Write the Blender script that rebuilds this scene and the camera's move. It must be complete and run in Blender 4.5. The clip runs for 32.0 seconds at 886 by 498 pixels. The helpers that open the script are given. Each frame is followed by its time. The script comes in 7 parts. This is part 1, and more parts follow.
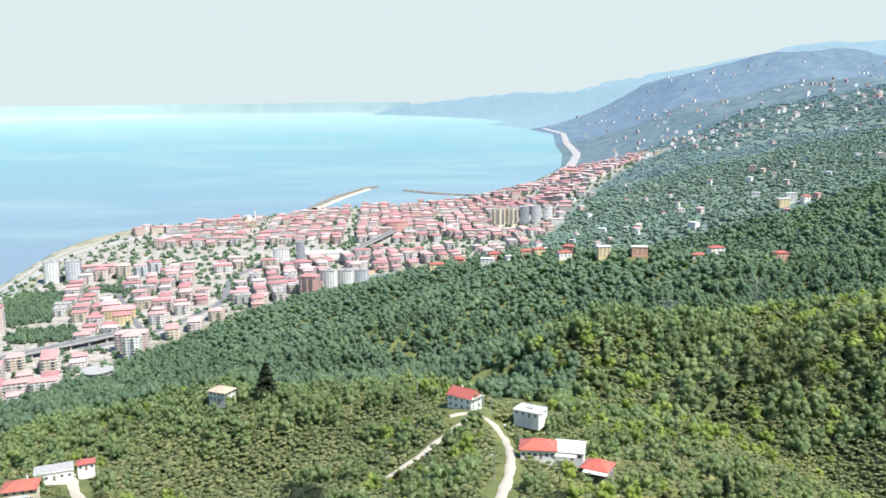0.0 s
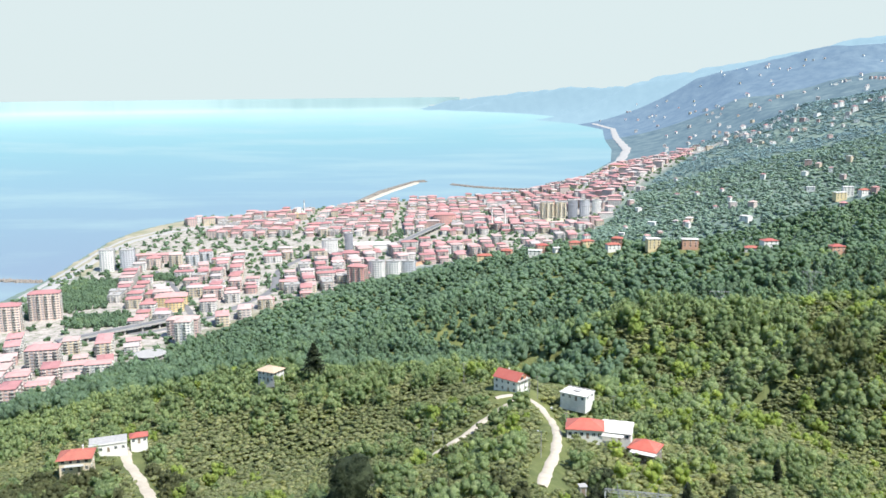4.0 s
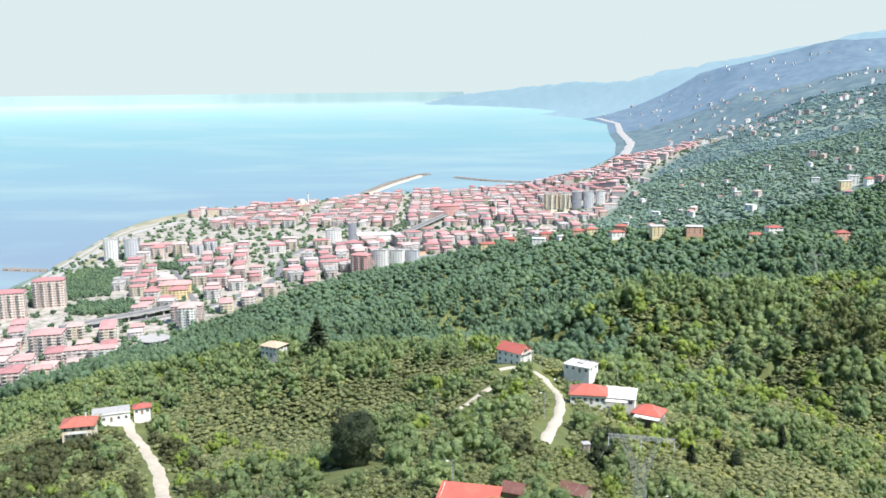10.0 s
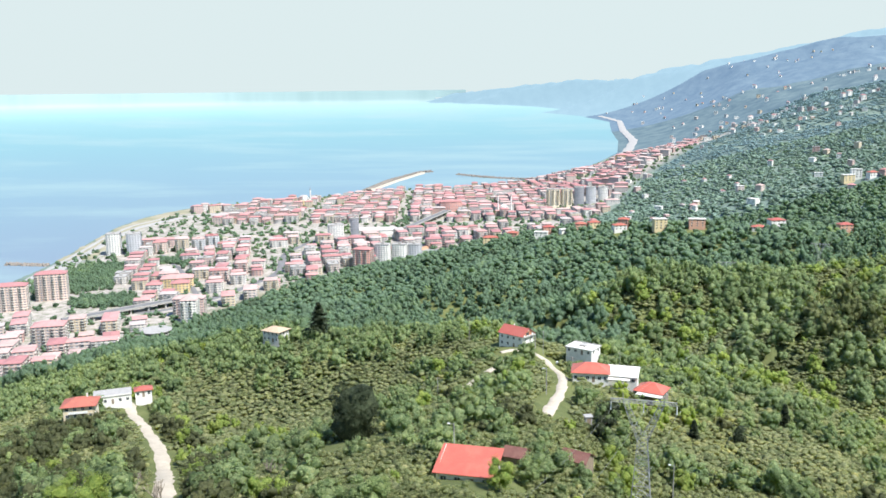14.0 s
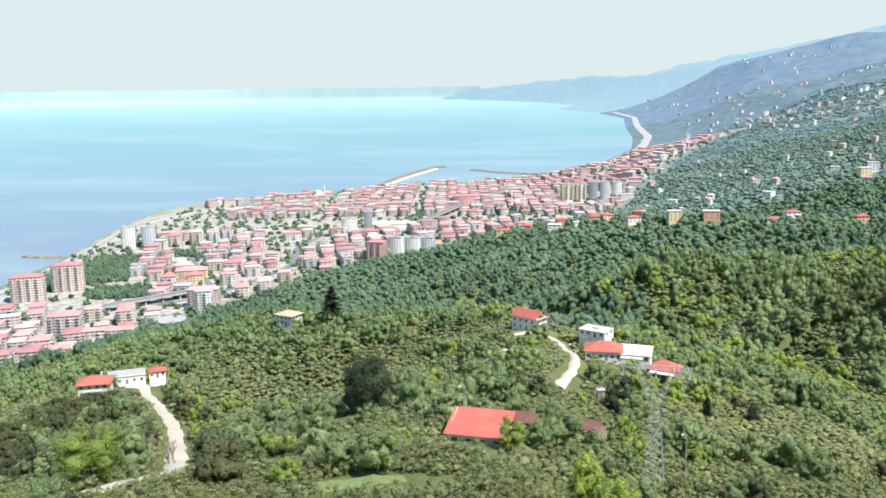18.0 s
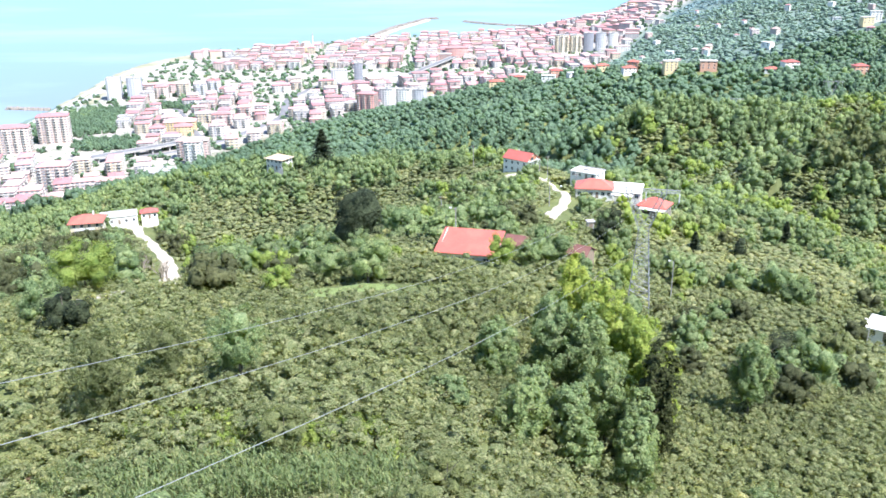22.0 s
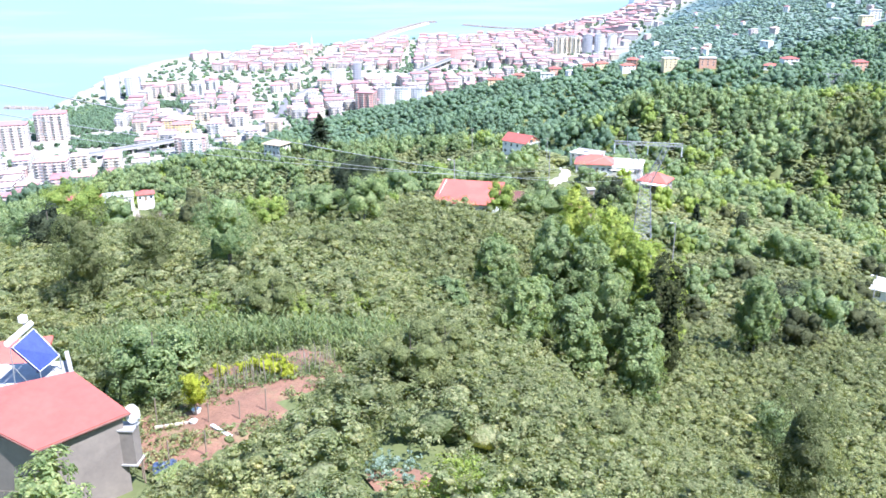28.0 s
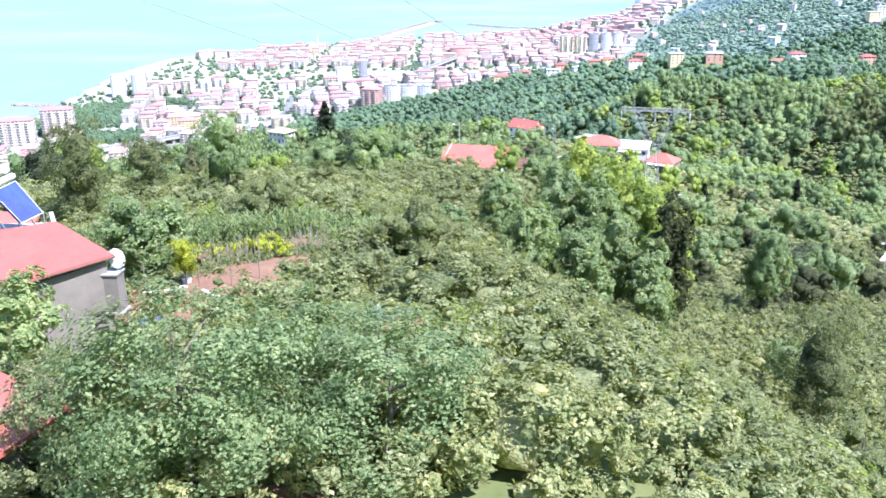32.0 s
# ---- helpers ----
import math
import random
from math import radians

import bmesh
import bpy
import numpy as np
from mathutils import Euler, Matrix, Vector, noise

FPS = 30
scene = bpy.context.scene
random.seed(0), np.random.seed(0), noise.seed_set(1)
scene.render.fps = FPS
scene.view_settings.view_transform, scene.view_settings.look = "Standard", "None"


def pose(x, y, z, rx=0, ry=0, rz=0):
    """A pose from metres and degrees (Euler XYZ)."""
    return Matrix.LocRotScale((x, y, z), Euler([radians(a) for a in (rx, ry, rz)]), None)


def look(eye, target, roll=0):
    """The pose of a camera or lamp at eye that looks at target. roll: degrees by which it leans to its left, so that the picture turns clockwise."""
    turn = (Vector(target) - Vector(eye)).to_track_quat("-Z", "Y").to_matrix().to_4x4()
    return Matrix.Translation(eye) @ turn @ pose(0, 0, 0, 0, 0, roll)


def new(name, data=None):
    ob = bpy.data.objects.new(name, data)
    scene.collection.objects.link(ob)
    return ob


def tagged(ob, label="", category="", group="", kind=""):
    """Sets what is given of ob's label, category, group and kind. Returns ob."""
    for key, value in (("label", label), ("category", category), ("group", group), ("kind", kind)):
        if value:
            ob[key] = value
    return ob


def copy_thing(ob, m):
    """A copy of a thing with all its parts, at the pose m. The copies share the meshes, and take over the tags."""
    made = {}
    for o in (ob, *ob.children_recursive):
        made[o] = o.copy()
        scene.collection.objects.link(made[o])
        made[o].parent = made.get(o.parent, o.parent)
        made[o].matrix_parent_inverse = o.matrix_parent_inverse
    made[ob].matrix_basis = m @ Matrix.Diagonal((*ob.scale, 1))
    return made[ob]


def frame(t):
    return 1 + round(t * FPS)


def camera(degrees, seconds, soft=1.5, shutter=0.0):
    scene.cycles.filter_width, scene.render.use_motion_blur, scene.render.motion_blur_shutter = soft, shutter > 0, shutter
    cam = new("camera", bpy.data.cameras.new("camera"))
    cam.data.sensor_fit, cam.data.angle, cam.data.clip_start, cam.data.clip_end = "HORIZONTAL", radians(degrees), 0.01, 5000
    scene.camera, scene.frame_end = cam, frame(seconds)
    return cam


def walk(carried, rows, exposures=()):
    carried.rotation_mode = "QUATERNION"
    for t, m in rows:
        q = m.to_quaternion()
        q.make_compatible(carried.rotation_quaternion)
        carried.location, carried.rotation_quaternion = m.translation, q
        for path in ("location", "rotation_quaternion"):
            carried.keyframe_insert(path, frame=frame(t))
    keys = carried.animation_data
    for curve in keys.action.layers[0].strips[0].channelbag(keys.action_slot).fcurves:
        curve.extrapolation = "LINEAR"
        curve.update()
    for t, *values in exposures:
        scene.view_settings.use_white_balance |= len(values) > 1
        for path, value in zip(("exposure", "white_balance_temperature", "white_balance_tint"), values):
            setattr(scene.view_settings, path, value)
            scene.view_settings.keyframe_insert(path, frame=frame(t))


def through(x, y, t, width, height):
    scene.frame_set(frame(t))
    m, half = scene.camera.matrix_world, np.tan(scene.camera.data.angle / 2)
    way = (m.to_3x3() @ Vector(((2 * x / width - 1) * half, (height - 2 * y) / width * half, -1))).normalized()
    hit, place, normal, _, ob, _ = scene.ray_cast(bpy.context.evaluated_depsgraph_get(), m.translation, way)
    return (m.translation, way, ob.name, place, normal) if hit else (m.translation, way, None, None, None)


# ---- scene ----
# ---- camera ----
cam = camera(54.30, 32.0, soft=1.6)
# seconds, eye x y z, heading, tilt and roll in degrees
PATH = (
    (0.0, -0.00, 0.00, 276.77, 0.000, -9.925, -0.587),
    (0.5, -0.13, -0.30, 275.91, -0.208, -9.954, -0.595),
    (1.0, -0.18, -0.44, 275.04, -0.547, -9.981, -0.572),
    (1.5, -0.17, -0.49, 274.18, -0.955, -9.985, -0.567),
    (2.0, -0.20, -0.52, 273.35, -1.351, -10.036, -0.563),
    (2.5, -0.25, -0.64, 272.63, -1.680, -10.071, -0.614),
    (3.0, -0.24, -0.82, 271.85, -2.277, -10.097, -0.586),
    (3.5, -0.27, -0.97, 270.96, -2.678, -10.130, -0.586),
    (4.0, -0.26, -1.17, 269.93, -3.178, -10.131, -0.592),
    (4.5, -0.30, -1.28, 268.94, -3.197, -10.155, -0.591),
    (6.5, -0.16, -1.51, 265.06, -3.768, -10.223, -0.614),
    (7.0, -0.19, -1.60, 264.13, -3.793, -10.249, -0.621),
    (7.5, -0.13, -1.69, 263.13, -3.948, -10.257, -0.590),
    (8.0, -0.12, -1.84, 262.19, -3.893, -10.283, -0.580),
    (8.5, -0.02, -2.01, 261.28, -3.786, -10.301, -0.594),
    (9.0, 0.15, -2.16, 260.31, -3.714, -10.314, -0.593),
    (9.5, 0.09, -2.10, 259.41, -3.451, -10.340, -0.619),
    (10.0, -0.02, -2.10, 258.46, -3.445, -10.338, -0.604),
    (10.5, -0.13, -2.12, 257.56, -3.710, -10.360, -0.591),
    (11.0, -0.08, -2.16, 256.58, -3.710, -10.366, -0.609),
    (11.5, -0.07, -2.19, 255.64, -3.386, -10.359, -0.622),
    (12.0, -0.02, -2.17, 254.64, -3.375, -10.380, -0.614),
    (12.5, 0.02, -2.31, 253.57, -3.489, -10.370, -0.638),
    (13.0, 0.02, -2.47, 252.70, -3.896, -10.386, -0.633),
    (13.5, 0.12, -2.56, 251.70, -3.554, -10.364, -0.643),
    (15.5, 0.19, -2.80, 247.95, -3.966, -10.418, -0.690),
    (16.0, 0.26, -2.95, 247.06, -4.132, -10.434, -0.678),
    (16.5, 0.38, -3.16, 246.16, -4.544, -10.448, -0.711),
    (17.0, 0.41, -3.38, 245.37, -4.537, -10.470, -0.749),
    (17.5, 0.47, -3.51, 244.52, -4.385, -10.460, -0.734),
    (18.0, 0.56, -3.58, 243.64, -4.528, -10.493, -0.739),
    (18.5, 0.73, -3.88, 242.62, -4.375, -11.141, -0.719),
    (19.0, 0.74, -4.34, 241.74, -4.150, -15.331, -0.673),
    (19.5, 0.79, -4.42, 240.81, -4.149, -18.960, -0.661),
    (20.0, 0.71, -4.35, 239.88, -4.215, -20.255, -0.610),
    (20.5, 0.72, -4.44, 239.03, -4.247, -20.468, -0.581),
    (21.0, 0.75, -4.45, 238.11, -4.150, -20.338, -0.586),
    (21.5, 0.81, -4.45, 237.10, -4.132, -20.101, -0.556),
    (22.0, 0.82, -4.44, 236.08, -4.084, -19.864, -0.557),
    (22.5, 0.83, -4.53, 235.16, -4.054, -19.883, -0.554),
    (23.0, 0.91, -4.66, 234.25, -4.083, -19.869, -0.561),
    (23.5, 0.93, -4.58, 233.34, -3.908, -19.807, -0.524),
    (24.0, 0.98, -4.76, 232.44, -3.847, -19.775, -0.538),
    (24.5, 1.03, -4.84, 231.48, -3.860, -19.718, -0.549),
    (25.0, 1.05, -4.85, 230.48, -3.813, -19.670, -0.541),
    (25.5, 1.04, -4.84, 229.53, -3.790, -19.614, -0.497),
    (27.5, 0.89, -5.00, 225.74, -3.843, -19.447, -0.531),
    (28.0, 0.86, -5.04, 224.78, -3.999, -19.412, -0.515),
    (28.5, 0.92, -5.00, 223.76, -4.075, -19.394, -0.508),
    (29.0, 0.95, -5.03, 222.80, -4.053, -19.391, -0.530),
    (29.5, 1.02, -5.15, 221.89, -4.117, -19.360, -0.556),
    (30.0, 1.06, -5.24, 220.93, -4.087, -19.345, -0.547),
    (30.5, 1.05, -5.37, 219.99, -4.121, -19.310, -0.548),
    (31.0, 1.02, -5.45, 219.04, -4.184, -19.277, -0.580),
    (31.5, 1.06, -5.57, 218.13, -4.274, -19.284, -0.615),
    (32.0, 1.05, -5.49, 217.35, -4.407, -19.267, -0.600),
)


def facing(x, y, z, heading, tilt, roll):
    a, b = radians(heading), radians(tilt)
    way = Vector((math.sin(a) * math.cos(b), math.cos(a) * math.cos(b), math.sin(b)))
    return look((x, y, z), Vector((x, y, z)) + way * 50, roll)


EXPOSURES = ((0, 1.14, 6350, 10), (4, 1.14, 6350, 10), (18, 1.14, 6350, 10), (19, 1.24, 6300, 11), (20, 1.42, 6200, 12), (23, 1.80, 5850, 15), (28, 1.90, 5650, 18), (32, 1.90, 5600, 18))
walk(cam, [(t, facing(*row)) for t, *row in PATH], EXPOSURES)

# ---- daylight: a high hazy summer sun from the right, a little behind ----
SUN_HEIGHT, SUN_SIDE = radians(56), radians(126)     # above the horizon; clockwise from straight ahead
world = bpy.data.worlds.new("sky")
scene.world = world
world.use_nodes = True
wn = world.node_tree
sky = wn.nodes.new("ShaderNodeTexSky")
sky.sky_type, sky.sun_disc = "NISHITA", False
sky.sun_elevation, sky.sun_rotation = SUN_HEIGHT, SUN_SIDE
sky.altitude, sky.air_density, sky.dust_density, sky.ozone_density = 30, 0.6, 0.0, 3.0
# summer haze evens out the sky: no part of it is brighter than this pale veil
veil = wn.nodes.new("ShaderNodeMix")
veil.data_type, veil.blend_type = "RGBA", "DARKEN"
veil.inputs[0].default_value, veil.inputs[7].default_value = 1.0, (2.23, 2.55, 2.54, 1)
wn.links.new(sky.outputs["Color"], veil.inputs[6])
wn.links.new(veil.outputs[2], wn.nodes["Background"].inputs["Color"])
wn.nodes["Background"].inputs["Strength"].default_value = 0.15
sun = new("sun", bpy.data.lights.new("sun", "SUN"))
sun.data.energy, sun.data.angle, sun.data.color = 4.0, radians(1.0), (1.0, 0.955, 0.885)
sun.matrix_world = look((0, 0, 900), (-math.sin(SUN_SIDE) * math.cos(SUN_HEIGHT), -math.cos(SUN_SIDE) * math.cos(SUN_HEIGHT), 900 - math.sin(SUN_HEIGHT)))


# ---- materials ----
def shader(name, rough=0.8, metal=0.0):
    m = bpy.data.materials.new(name)
    m.use_nodes = True
    bsdf = m.node_tree.nodes["Principled BSDF"]
    bsdf.inputs["Roughness"].default_value, bsdf.inputs["Metallic"].default_value = rough, metal
    return m, m.node_tree, bsdf


def node(tree, kind, **inputs):
    n = tree.nodes.new(kind)
    for key, value in inputs.items():
        n.inputs[key.replace("_", " ")].default_value = value
    return n


def ramp(tree, source, *stops):
    n = tree.nodes.new("ShaderNodeValToRGB")
    while len(n.color_ramp.elements) < len(stops):
        n.color_ramp.elements.new(0.5)
    for e, (at, colour) in zip(n.color_ramp.elements, stops):
        e.position, e.color = at, (*colour, 1)
    tree.links.new(source, n.inputs["Fac"])
    return n.outputs["Color"]


def mixed(tree, how, factor, a, b):
    n = tree.nodes.new("ShaderNodeMix")
    n.data_type, n.blend_type = "RGBA", how
    for slot, value in ((0, factor), (6, a), (7, b)):
        if isinstance(value, (int, float)):
            n.inputs[slot].default_value = value
        elif isinstance(value, tuple):
            n.inputs[slot].default_value = (*value, 1)
        else:
            tree.links.new(value, n.inputs[slot])
    return n.outputs[2]


def noisy(tree, scale, detail=4.0, rough=0.6, coords=None):
    if coords is None:
        coords = tree.nodes.new("ShaderNodeTexCoord").outputs["Object"]
    n = node(tree, "ShaderNodeTexNoise", Scale=scale, Detail=detail, Roughness=rough)
    tree.links.new(coords, n.inputs["Vector"])
    return n.outputs["Fac"]


def bump(tree, bsdf, source, strength, distance):
    n = node(tree, "ShaderNodeBump", Strength=strength, Distance=distance)
    tree.links.new(source, n.inputs["Height"])
    tree.links.new(n.outputs["Normal"], bsdf.inputs["Normal"])


def plain(name, light, dark, scale=3.0, rough=0.8, metal=0.0, relief=0.3, depth=0.02, grime=None):
    """Two shades at two scales, some relief, and grime if a colour is given."""
    m, tree, bsdf = shader(name, rough, metal)
    fine, broad = noisy(tree, scale * 6), noisy(tree, scale)
    colour = ramp(tree, broad, (0.3, dark), (0.7, light))
    colour = mixed(tree, "MULTIPLY", 0.35, colour, ramp(tree, fine, (0.25, (0.55, 0.55, 0.55)), (0.65, (1, 1, 1))))
    if grime:
        colour = mixed(tree, "MIX", ramp(tree, noisy(tree, scale * 0.6, 6, 0.75), (0.52, (0, 0, 0)), (0.75, (0.7, 0.7, 0.7))), colour, grime)
    tree.links.new(colour, bsdf.inputs["Base Color"])
    bump(tree, bsdf, fine, relief, depth)
    return m


def tinted(name, stops, rough=0.8, scale=1.0, relief=0.2, joined=False):
    """A colour for each object, or each piece of a joined mesh, out of a row of colours, with weathering."""
    m, tree, bsdf = shader(name, rough)
    info = tree.nodes.new("ShaderNodeAttribute" if joined else "ShaderNodeObjectInfo")
    if joined:
        info.attribute_name = "tint"
    step = ramp(tree, info.outputs["Fac" if joined else "Random"], *((i / len(stops), c) for i, c in enumerate(stops)))
    tree.nodes[-1].color_ramp.interpolation = "CONSTANT"
    colour = mixed(tree, "MULTIPLY", 0.5, step, ramp(tree, noisy(tree, scale), (0.3, (0.66, 0.66, 0.64)), (0.65, (1, 1, 1))))
    colour = mixed(tree, "MULTIPLY", 0.3, colour, ramp(tree, noisy(tree, scale * 9), (0.3, (0.6, 0.6, 0.6)), (0.6, (1, 1, 1))))
    tree.links.new(colour, bsdf.inputs["Base Color"])
    bump(tree, bsdf, noisy(tree, scale * 6), relief, 0.05)
    return m


def leafy(name, dark, mid, light, gloss=0.65, through=0.5, grain=5.0, tuft=1.1, relief=0.3):
    """Foliage: leaves and tufts of slightly different greens with relief, hollows coloured darker as if shaded, each
    plant by its own tint; some light shines through.
    """
    m, tree, bsdf = shader(name, gloss)
    geo = tree.nodes.new("ShaderNodeNewGeometry")
    tint = tree.nodes.new("ShaderNodeAttribute")
    tint.attribute_name = "tint"
    pos = tree.nodes.new("ShaderNodeTexCoord").outputs["Object"]
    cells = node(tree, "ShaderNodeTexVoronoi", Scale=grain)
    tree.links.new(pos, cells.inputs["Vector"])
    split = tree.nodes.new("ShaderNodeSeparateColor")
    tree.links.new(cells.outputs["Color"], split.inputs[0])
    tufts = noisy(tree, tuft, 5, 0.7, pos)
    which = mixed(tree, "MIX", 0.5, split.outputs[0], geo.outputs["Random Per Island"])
    # low tufts get darker colour, standing in for shade between the leaves
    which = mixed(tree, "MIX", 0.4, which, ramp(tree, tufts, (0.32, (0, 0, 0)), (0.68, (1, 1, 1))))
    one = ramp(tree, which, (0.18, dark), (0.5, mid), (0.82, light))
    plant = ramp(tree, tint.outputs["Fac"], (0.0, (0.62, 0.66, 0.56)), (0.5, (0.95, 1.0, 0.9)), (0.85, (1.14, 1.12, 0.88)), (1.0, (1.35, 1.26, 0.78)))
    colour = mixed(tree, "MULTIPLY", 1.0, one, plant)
    tree.links.new(colour, bsdf.inputs["Base Color"])
    bsdf.inputs["Specular IOR Level"].default_value = 0.2
    glow = tree.nodes.new("ShaderNodeBsdfTranslucent")
    tree.links.new(mixed(tree, "MULTIPLY", 1.0, colour, (1.3, 1.25, 0.5)), glow.inputs["Color"])
    leaf_relief = node(tree, "ShaderNodeBump", Strength=0.9, Distance=relief / grain * 2.0)
    leaf_relief.invert = True
    tree.links.new(cells.outputs["Distance"], leaf_relief.inputs["Height"])
    tuft_relief = node(tree, "ShaderNodeBump", Strength=1.0, Distance=relief / tuft * 2.4)
    tree.links.new(tufts, tuft_relief.inputs["Height"])
    tree.links.new(leaf_relief.outputs["Normal"], tuft_relief.inputs["Normal"])
    for surface in (bsdf, glow):
        tree.links.new(tuft_relief.outputs["Normal"], surface.inputs["Normal"])
    mix = node(tree, "ShaderNodeMixShader", Fac=through)
    tree.links.new(bsdf.outputs[0], mix.inputs[1])
    tree.links.new(glow.outputs[0], mix.inputs[2])
    tree.links.new(mix.outputs[0], tree.nodes["Material Output"].inputs["Surface"])
    return m


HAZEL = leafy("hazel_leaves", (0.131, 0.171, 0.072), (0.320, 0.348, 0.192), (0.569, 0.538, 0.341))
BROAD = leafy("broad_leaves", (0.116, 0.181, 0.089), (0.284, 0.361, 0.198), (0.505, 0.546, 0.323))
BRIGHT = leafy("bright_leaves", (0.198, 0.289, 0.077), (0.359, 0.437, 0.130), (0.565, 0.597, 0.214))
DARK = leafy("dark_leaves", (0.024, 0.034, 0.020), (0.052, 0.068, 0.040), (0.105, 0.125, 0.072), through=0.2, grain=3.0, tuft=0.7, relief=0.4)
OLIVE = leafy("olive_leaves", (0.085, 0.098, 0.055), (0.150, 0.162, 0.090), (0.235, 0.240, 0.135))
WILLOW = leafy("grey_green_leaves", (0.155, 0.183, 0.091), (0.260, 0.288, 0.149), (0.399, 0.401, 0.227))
# haze is put into these three leaf colours: paler and bluer farther off
HAZED_WOODS = leafy("far_woods", (0.159, 0.243, 0.176), (0.223, 0.315, 0.235), (0.296, 0.395, 0.307), through=0.5, grain=2.0, tuft=0.5)
HAZED_SLOPE_WOODS = leafy("hazed_slope_leaves", (0.210, 0.295, 0.269), (0.268, 0.361, 0.332), (0.336, 0.432, 0.396), through=0.35, grain=1.0, tuft=0.25, relief=0.2)
HAZED_DISTANT_WOODS = leafy("hazed_distant_leaves", (0.234, 0.336, 0.415), (0.264, 0.376, 0.461), (0.300, 0.418, 0.508), through=0.3, grain=0.5, tuft=0.12, relief=0.12)
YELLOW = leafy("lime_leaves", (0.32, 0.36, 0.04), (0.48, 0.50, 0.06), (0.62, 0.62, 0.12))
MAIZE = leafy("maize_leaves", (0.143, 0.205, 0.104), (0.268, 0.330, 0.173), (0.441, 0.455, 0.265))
BARK = plain("bark", (0.20, 0.17, 0.13), (0.09, 0.075, 0.06), 4, 0.9, relief=0.8, depth=0.05)
DRYWOOD = plain("dry_twigs", (0.34, 0.29, 0.23), (0.2, 0.17, 0.13), 6, 0.9)
SOIL = plain("red_soil", (0.26, 0.135, 0.085), (0.18, 0.095, 0.06), 0.7, 0.95, relief=0.9, depth=0.08, grime=(0.20, 0.20, 0.09))
TRACK = plain("pale_dirt", (0.52, 0.46, 0.37), (0.40, 0.35, 0.28), 0.35, 0.95, relief=0.6, depth=0.05, grime=(0.4, 0.36, 0.26))
ASPHALT = plain("asphalt", (0.20, 0.20, 0.20), (0.13, 0.13, 0.135), 0.1, 0.85)
BOULDER = plain("brown_boulders", (0.27, 0.24, 0.21), (0.18, 0.16, 0.14), 0.3, 0.9)
CONCRETE = plain("concrete", (0.42, 0.41, 0.39), (0.30, 0.29, 0.28), 0.8, 0.85, grime=(0.22, 0.21, 0.19))
RENDER_GREY = plain("grey_plaster", (0.235, 0.205, 0.175), (0.185, 0.16, 0.138), 0.6, 0.9, relief=0.35, depth=0.02, grime=(0.12, 0.115, 0.11))
WHITEWASH = plain("white_plaster", (0.80, 0.79, 0.76), (0.66, 0.65, 0.62), 0.5, 0.85, grime=(0.5, 0.48, 0.44))
ROOF_PINK = plain("pink_red_sheet_roof", (0.40, 0.112, 0.085), (0.35, 0.092, 0.070), 0.5, 0.5, relief=0.25, grime=(0.34, 0.13, 0.11))
ROOF_RED = plain("red_sheet_roof", (0.50, 0.13, 0.09), (0.43, 0.105, 0.075), 0.5, 0.45, relief=0.2, grime=(0.42, 0.16, 0.11))
ROOF_TILE = plain("orange_red_tiles", (0.42, 0.13, 0.09), (0.32, 0.10, 0.075), 0.6, 0.75, relief=0.5, depth=0.05, grime=(0.33, 0.15, 0.1))
ROOF_WHITE = plain("pale_sheet_roof", (0.72, 0.70, 0.66), (0.60, 0.58, 0.54), 0.5, 0.5, grime=(0.5, 0.43, 0.34))
ROOF_BROWN = plain("brown_sheet_roof", (0.19, 0.08, 0.06), (0.13, 0.055, 0.045), 0.8, 0.6, grime=(0.2, 0.13, 0.1))
BRICK = plain("hollow_brick", (0.45, 0.20, 0.11), (0.36, 0.15, 0.09), 1.2, 0.9)
STEEL = plain("galvanised_steel", (0.31, 0.32, 0.32), (0.25, 0.26, 0.26), 2, 0.55, 0.3)
WIRE = plain("bare_wire", (0.4, 0.41, 0.4), (0.34, 0.35, 0.34), 1, 0.4, 0.3)
INSULATOR = plain("pale_insulator", (0.78, 0.78, 0.75), (0.66, 0.66, 0.64), 3, 0.3)
WOODEN = plain("weathered_wood", (0.28, 0.22, 0.16), (0.17, 0.13, 0.1), 3, 0.85)
PANE = plain("dark_window", (0.07, 0.085, 0.10), (0.04, 0.05, 0.06), 0.6, 0.12, relief=0.0)
# town windows: paler than near ones, distance haze put into the colour
TOWN_PANE = plain("far_window_haze_painted", (0.26, 0.28, 0.32), (0.18, 0.20, 0.23), 0.3, 0.3, relief=0.0)
COLLECTOR = plain("blue_collector_glass", (0.060, 0.085, 0.28), (0.045, 0.065, 0.22), 1.5, 0.15, relief=0.0)
ENAMEL = plain("white_enamel", (0.78, 0.78, 0.76), (0.68, 0.68, 0.67), 3, 0.35, relief=0.05)
WALL_PAINTS = ((0.54, 0.45, 0.41), (0.54, 0.40, 0.37), (0.58, 0.55, 0.53), (0.56, 0.47, 0.36), (0.48, 0.45, 0.44), (0.56, 0.48, 0.46), (0.50, 0.34, 0.31), (0.58, 0.49, 0.37), (0.62, 0.60, 0.58))
ROOF_PAINTS = ((0.46, 0.22, 0.21), (0.50, 0.27, 0.26), (0.40, 0.19, 0.19), (0.52, 0.30, 0.28), (0.50, 0.36, 0.33), (0.48, 0.42, 0.40), (0.42, 0.20, 0.19), (0.56, 0.40, 0.37))
TOWN_WALL, FLATS_WALL = (tinted("painted_town_wall", WALL_PAINTS, 0.85, 0.12, joined=j) for j in (False, True))
